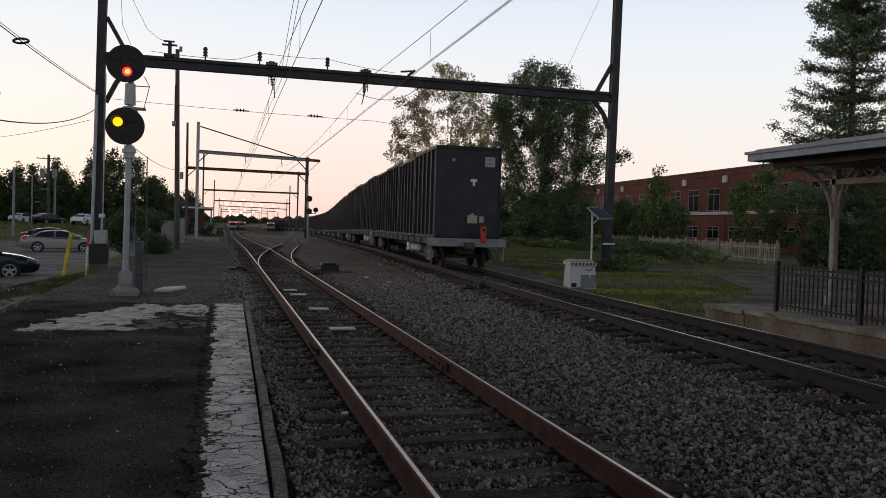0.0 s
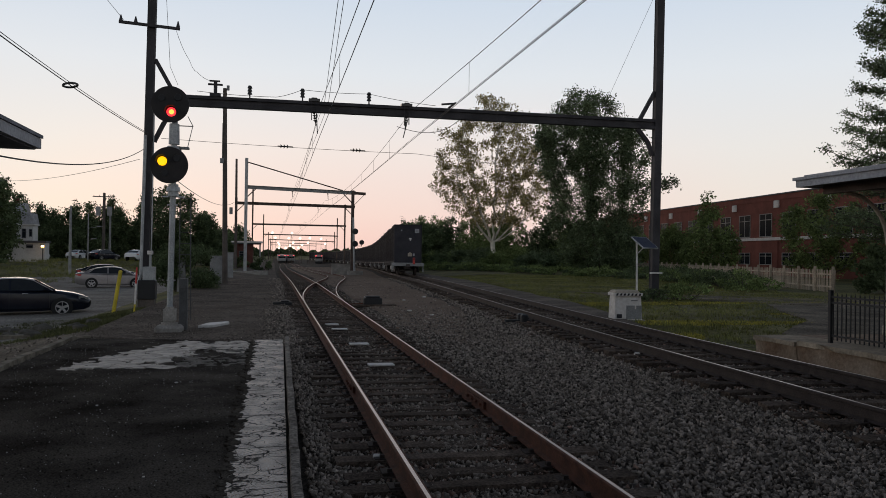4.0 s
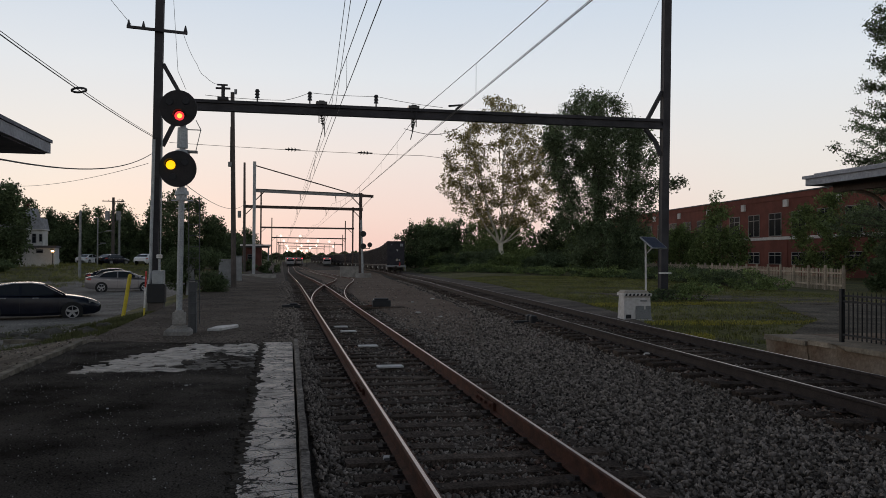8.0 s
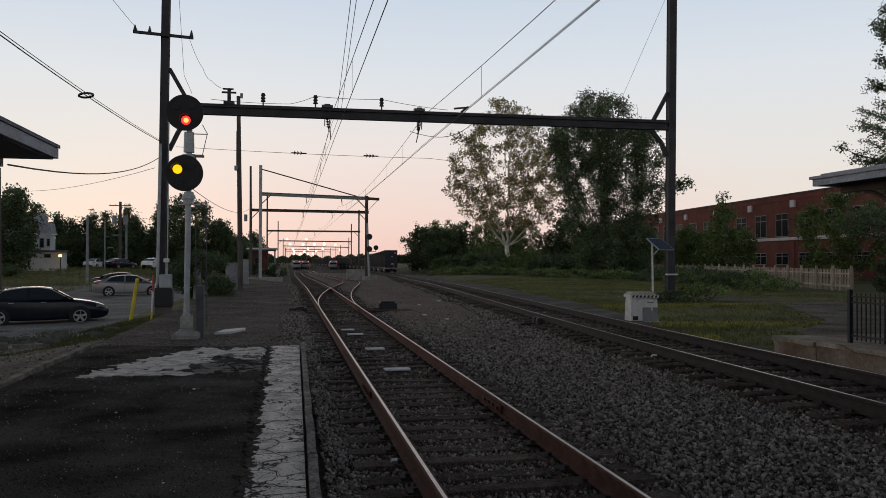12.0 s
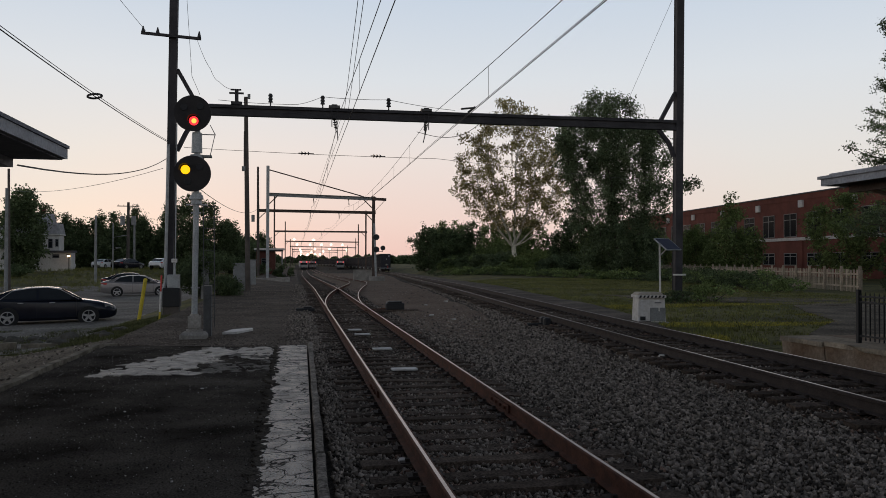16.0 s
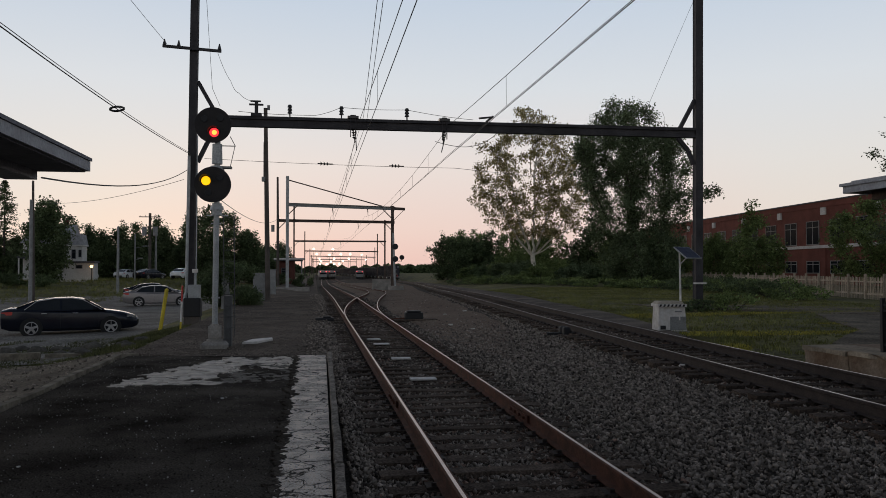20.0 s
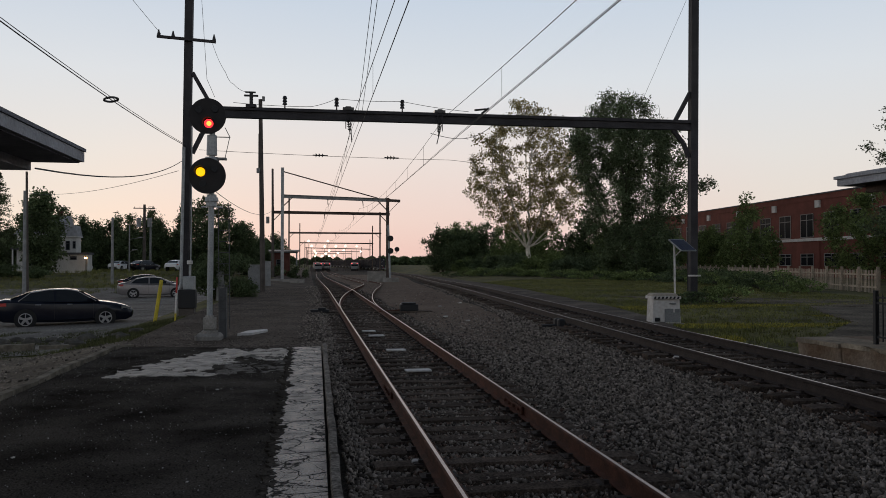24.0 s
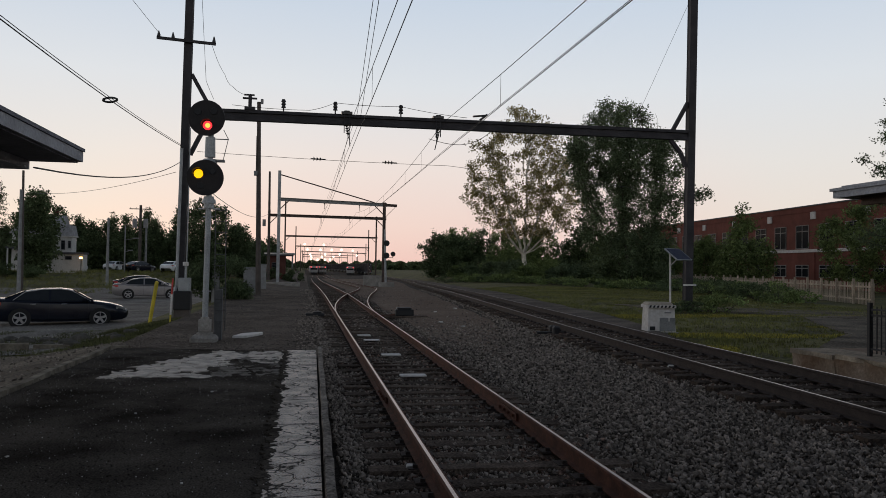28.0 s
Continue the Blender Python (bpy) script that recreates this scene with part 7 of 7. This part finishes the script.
def build_ballast_stones():
    rng = np.random.default_rng(9)
    for name, y0, y1, n, size, seed in (("ballast_stones", 3.5, 14.0, 100000, 0.026, 1), ("ballast_stones_further", 14.0, 30.0, 90000, 0.033, 2), ("ballast_stones_far", 30.0, 70.0, 46000, 0.038, 3)):
        ys = rng.uniform(y0, y1, n)
        hi = np.array([freight_x(v) + 1.5 for v in ys])
        lo = np.where(ys < 17.5, -1.58, -1.55 - 0.75 * rng.random(n))
        xs = lo + (hi - lo) * rng.random(n)
        xf = hi - 1.5
        zs = np.array([ground_z(a, b) for a, b in zip(xs, ys)]) + 0.036
        on_tie1 = np.abs(xs) < 1.35
        on_tie2 = np.abs(xs - xf) < 1.35
        keep = ~((on_tie1 | on_tie2) & (rng.random(n) < 0.05))
        near_rail = (np.abs(np.abs(xs) - 0.7525) < 0.07) | (np.abs(np.abs(xs - xf) - 0.7525) < 0.07)
        keep &= ~near_rail
        between = (xs > 1.5) & (xs < xf - 1.7)
        keep &= ~(between & (rng.random(n) < np.clip((ys - 17) / 12, 0, 0.93)))
        keep &= ~((xs - xf < -0.85) & (xs - xf > -1.40) & (rng.random(n) < 0.45))
        zs = zs + rng.uniform(-0.02, 0.03, n) - np.where(on_tie1, 0.008, 0.0) - np.where(np.abs(xs - xf) < 0.75, 0.03, 0.0)
        off = np.minimum(np.abs(np.abs(xs) - 0.7525), np.abs(np.abs(xs - xf) - 0.7525))
        rusty = rng.random(n) < np.where(xs < -0.9, 0.15, 0.6) * np.exp(-(off / 0.42) ** 2)
        for part_of, mt, tail, what in ((keep & ~rusty, M_STONE, "", "loose grey crushed stones of the track ballast"), (keep & rusty, M_RUSTSTONE, "_rusty", "rust-stained crushed stones along the rails")):
            scatter_stones(name + tail, what, xs[part_of], ys[part_of], zs[part_of], size, seed, mt)
    n = 2800
    xs, ys = rng.uniform(-5.9, -2.3, n), rng.uniform(3.5, 18, n)
    scatter_stones("platform_grit", "grit and small pebbles on the asphalt", xs, ys, np.full(n, -0.018), 0.0075, 4, M_GRIT)
    n = 9000
    xs, ys = rng.uniform(-5.9, -2.25, n), 3.2 + 14.5 * rng.random(n) ** 1.4
    scatter_stones("asphalt_chips", "loose dark chips broken from the asphalt", xs, ys, np.full(n, -0.02), 0.012, 7, M_ASPHALT)
    n = 240
    xs, ys = 7.58 + rng.normal(size=n) * 0.07, rng.uniform(4.0, 9.6, n)
    scatter_stones("crumbled_concrete", "pale crumbled concrete along the platform face", xs, ys, rng.uniform(0.0, 0.27, n), 0.075, 8, M_CONCRETE)
    n = 900
    xs, ys = rng.uniform(-13, -6.3, n), rng.uniform(12.5, 21.5, n)
    scatter_stones("paving_debris", "dark broken bits lying on the old paving", xs, ys, np.array([ground_z(a, b) for a, b in zip(xs, ys)]) + 0.055, 0.035, 6)
    n = 16000
    xs, ys = rng.uniform(-6.2, -1.7, n), 17.8 + 45 * rng.random(n) ** 1.8
    scatter_stones("path_gravel", "loose dark gravel on the path", xs, ys, np.array([ground_z(a, b) for a, b in zip(xs, ys)]) + 0.06, 0.017, 5, M_CINDER)


build_ballast_stones()


# ---- freight train ----
def bogie(car, y):
    bg = boxpart("bogie", (-0.9, 0.9, y - 0.18, y + 0.18, 0.40, 0.80), M_DECK, car, bev=0.03)
    for sx in (-1, 1):
        bm = bmesh.new()
        prism(bm, [(-1.25, 0.40), (-1.0, 0.62), (-0.45, 0.78), (0.45, 0.78), (1.0, 0.62), (1.25, 0.40), (0.95, 0.36), (0.5, 0.24), (-0.5, 0.24), (-0.95, 0.36)], -0.07, 0.07)
        bmesh.ops.transform(bm, matrix=Matrix(((0, 0, 1, sx * 1.02), (1, 0, 0, y), (0, 1, 0, 0), (0, 0, 0, 1))), verts=bm.verts)
        part("side_frame", bm, M_DECK, bg)
        for dy in (-0.86, 0.86):
            bm = bmesh.new()
            rod(bm, (sx * 0.7525 - 0.065, y + dy, 0.44), (sx * 0.7525 + 0.065, y + dy, 0.44), 0.44, 0.42, 20)
            part("wheel", bm, M_RUST_DARK, bg)
    for dy in (-0.86, 0.86):
        bm = bmesh.new()
        rod(bm, (-0.95, y + dy, 0.44), (0.95, y + dy, 0.44), 0.08, 0.08, 8)
        part("axle", bm, M_DECK, bg)


bm = bmesh.new()
box(bm, -0.05, 0.05, -0.05, 0.05, -1.62, 1.62)
RIB_MESH = bpy.data.meshes.new("rib")
bmesh.ops.recalc_face_normals(bm, faces=list(bm.faces))
bm.to_mesh(RIB_MESH)
bm.free()
RIB_MESH.materials.append(M_CONTAINER)


def build_car():
    car = thing("freight_car", "flat car with tall dark ribbed waste containers", "freight car", group="cars of the freight train")
    bm = bmesh.new()
    box(bm, -1.3, 1.3, 0.15, 19.3, 0.86, 1.08)
    box(bm, -0.3, 0.3, 0.4, 19.0, 0.55, 0.86)
    for i in range(12):
        box(bm, -1.34, 1.34, 0.9 + i * 1.58, 1.0 + i * 1.58, 0.82, 1.10)
    part("underframe", bm, M_DECK, car)
    for y0, top in ((0.30, 4.38), (5.05, 4.31), (9.80, 4.40), (14.55, 4.34)):
        bm = bmesh.new()
        box(bm, -1.13, 1.13, y0 + 0.05, y0 + 4.50, 1.14, top)
        body = part("container", bm, M_CONTAINER, car)
        for i in range(6):
            y = y0 + 0.04 + i * 0.888
            for sx in (-1, 1):
                rib = new("rib", RIB_MESH)
                rib.parent = body
                rib.matrix_basis = pose(sx * 1.165, y + 0.05, 2.75 + (top - 4.38) * 0.5)
    for low in (True, False):
        for y0, top in ((0.30, 4.38), (5.05, 4.31), (9.80, 4.40), (14.55, 4.34)):
            bm = bmesh.new()
            z = 1.10 if low else top - 0.04
            box(bm, -1.21, 1.21, y0, y0 + 4.54, z, z + 0.10)
            part("container_rim", bm, M_CONTAINER, car)
    for y in (2.0, 17.4):
        bogie(car, y)
    for y in (0.0, 19.2):
        boxpart("coupler", (-0.15, 0.15, y - 0.35, y + 0.55, 0.72, 0.98), M_DECK, car, bev=0.03)
    for y in (0.14, 19.26):
        boxpart("end_sill", (-1.42, 1.42, y - 0.06, y + 0.06, 0.80, 1.10), M_GREY, car, bev=0.02)
    for sx, y in ((-1.36, 0.25), (1.36, 0.25), (-1.36, 19.2), (1.36, 19.2)):
        bm = bmesh.new()
        for dz in (0.32, 0.58, 0.84):
            box(bm, sx - 0.03, sx + 0.03, y - 0.05, y + 0.42, dz, dz + 0.04)
        box(bm, sx - 0.03, sx + 0.03, y - 0.05, y, 0.3, 1.1)
        box(bm, sx - 0.03, sx + 0.03, y + 0.40, y + 0.45, 0.3, 1.1)
        part("corner_step", bm, M_GREY, car)
    boxpart("brake_reservoir", (-1.15, -0.5, 4.2, 6.0, 0.42, 0.82), M_GALV, car, "pale brake cylinder", bev=0.12)
    boxpart("valve_box", (-1.2, -0.8, 6.3, 6.8, 0.45, 0.82), M_STONEBAND, car, "pale valve box", bev=0.03)
    return car


def add_tail_marks(car):
    """What only the last car carries on its end."""
    for n, d, mt, lab in (("placard", (0.60, 0.97, 0.30, 0.322, 3.72, 4.08), M_FASCIA, "grey placard with unreadable lettering"), ("label", (0.0, 0.36, 0.30, 0.322, 1.66, 1.95), M_CREAM, "pale placard"),
                          ("label_small", (0.44, 0.60, 0.30, 0.322, 1.70, 1.92), M_FASCIA, "small grey placard"), ("sticker", (0.08, 0.32, 0.30, 0.322, 3.16, 3.26), M_STONEBAND, "small white mark"),
                          ("sticker_stem", (0.16, 0.24, 0.30, 0.322, 3.02, 3.16), M_STONEBAND, ""), ("rivet_mark", (-0.62, -0.52, 0.30, 0.32, 3.88, 3.98), M_FASCIA, "")):
        boxpart(n, d, mt, car, lab)
    for z in (3.80, 3.94):
        boxpart("lettering_bar", (0.65, 0.92, 0.292, 0.30, z, z + 0.07), M_GREY, car)
    red = boxpart("end_marker", (0.42, 0.62, -0.12, 0.05, 0.98, 1.55), M_RED, car, "red end-of-train marker", bev=0.03)
    boxpart("marker_lens", (0.47, 0.57, -0.135, -0.12, 1.38, 1.48), M_DARKLENS, red)
    boxpart("label_top", (0.12, 0.24, 0.30, 0.322, 1.95, 2.02), M_CREAM, car)


ARC_Y = [-60 + i for i in range(1000)]
ARC_S = [0.0]
for a in range(1, len(ARC_Y)):
    ARC_S.append(ARC_S[-1] + math.hypot(1, freight_x(ARC_Y[a]) - freight_x(ARC_Y[a - 1])))


def at_arc(s):
    y = float(np.interp(s, ARC_S, ARC_Y))
    return Vector((freight_x(y), y, Z2 + dip(y)))


CARS = 20
CAR_PITCH = 19.6
TAIL_S = float(np.interp(27.6, ARC_Y, ARC_S))
SPEED = 10.33
train_cars = [build_car()]
for i in range(1, CARS):
    train_cars.append(copy_thing(train_cars[0], Matrix()))
add_tail_marks(train_cars[0])


def motions():
    for i, car in enumerate(train_cars):
        rows = []
        for t in list(range(0, 28, 2)) + [28]:
            s = TAIL_S + SPEED * t + i * CAR_PITCH
            a, b = at_arc(s + 2.0), at_arc(s + 17.4)
            d = (b - a).normalized()
            rows.append((t, Matrix.Translation(a - d * 2.0) @ pose(0, 0, 0, math.degrees(math.asin(d.z)), 0, -math.degrees(math.atan2(d.x, d.y)))))
        walk(car, rows)


motions()
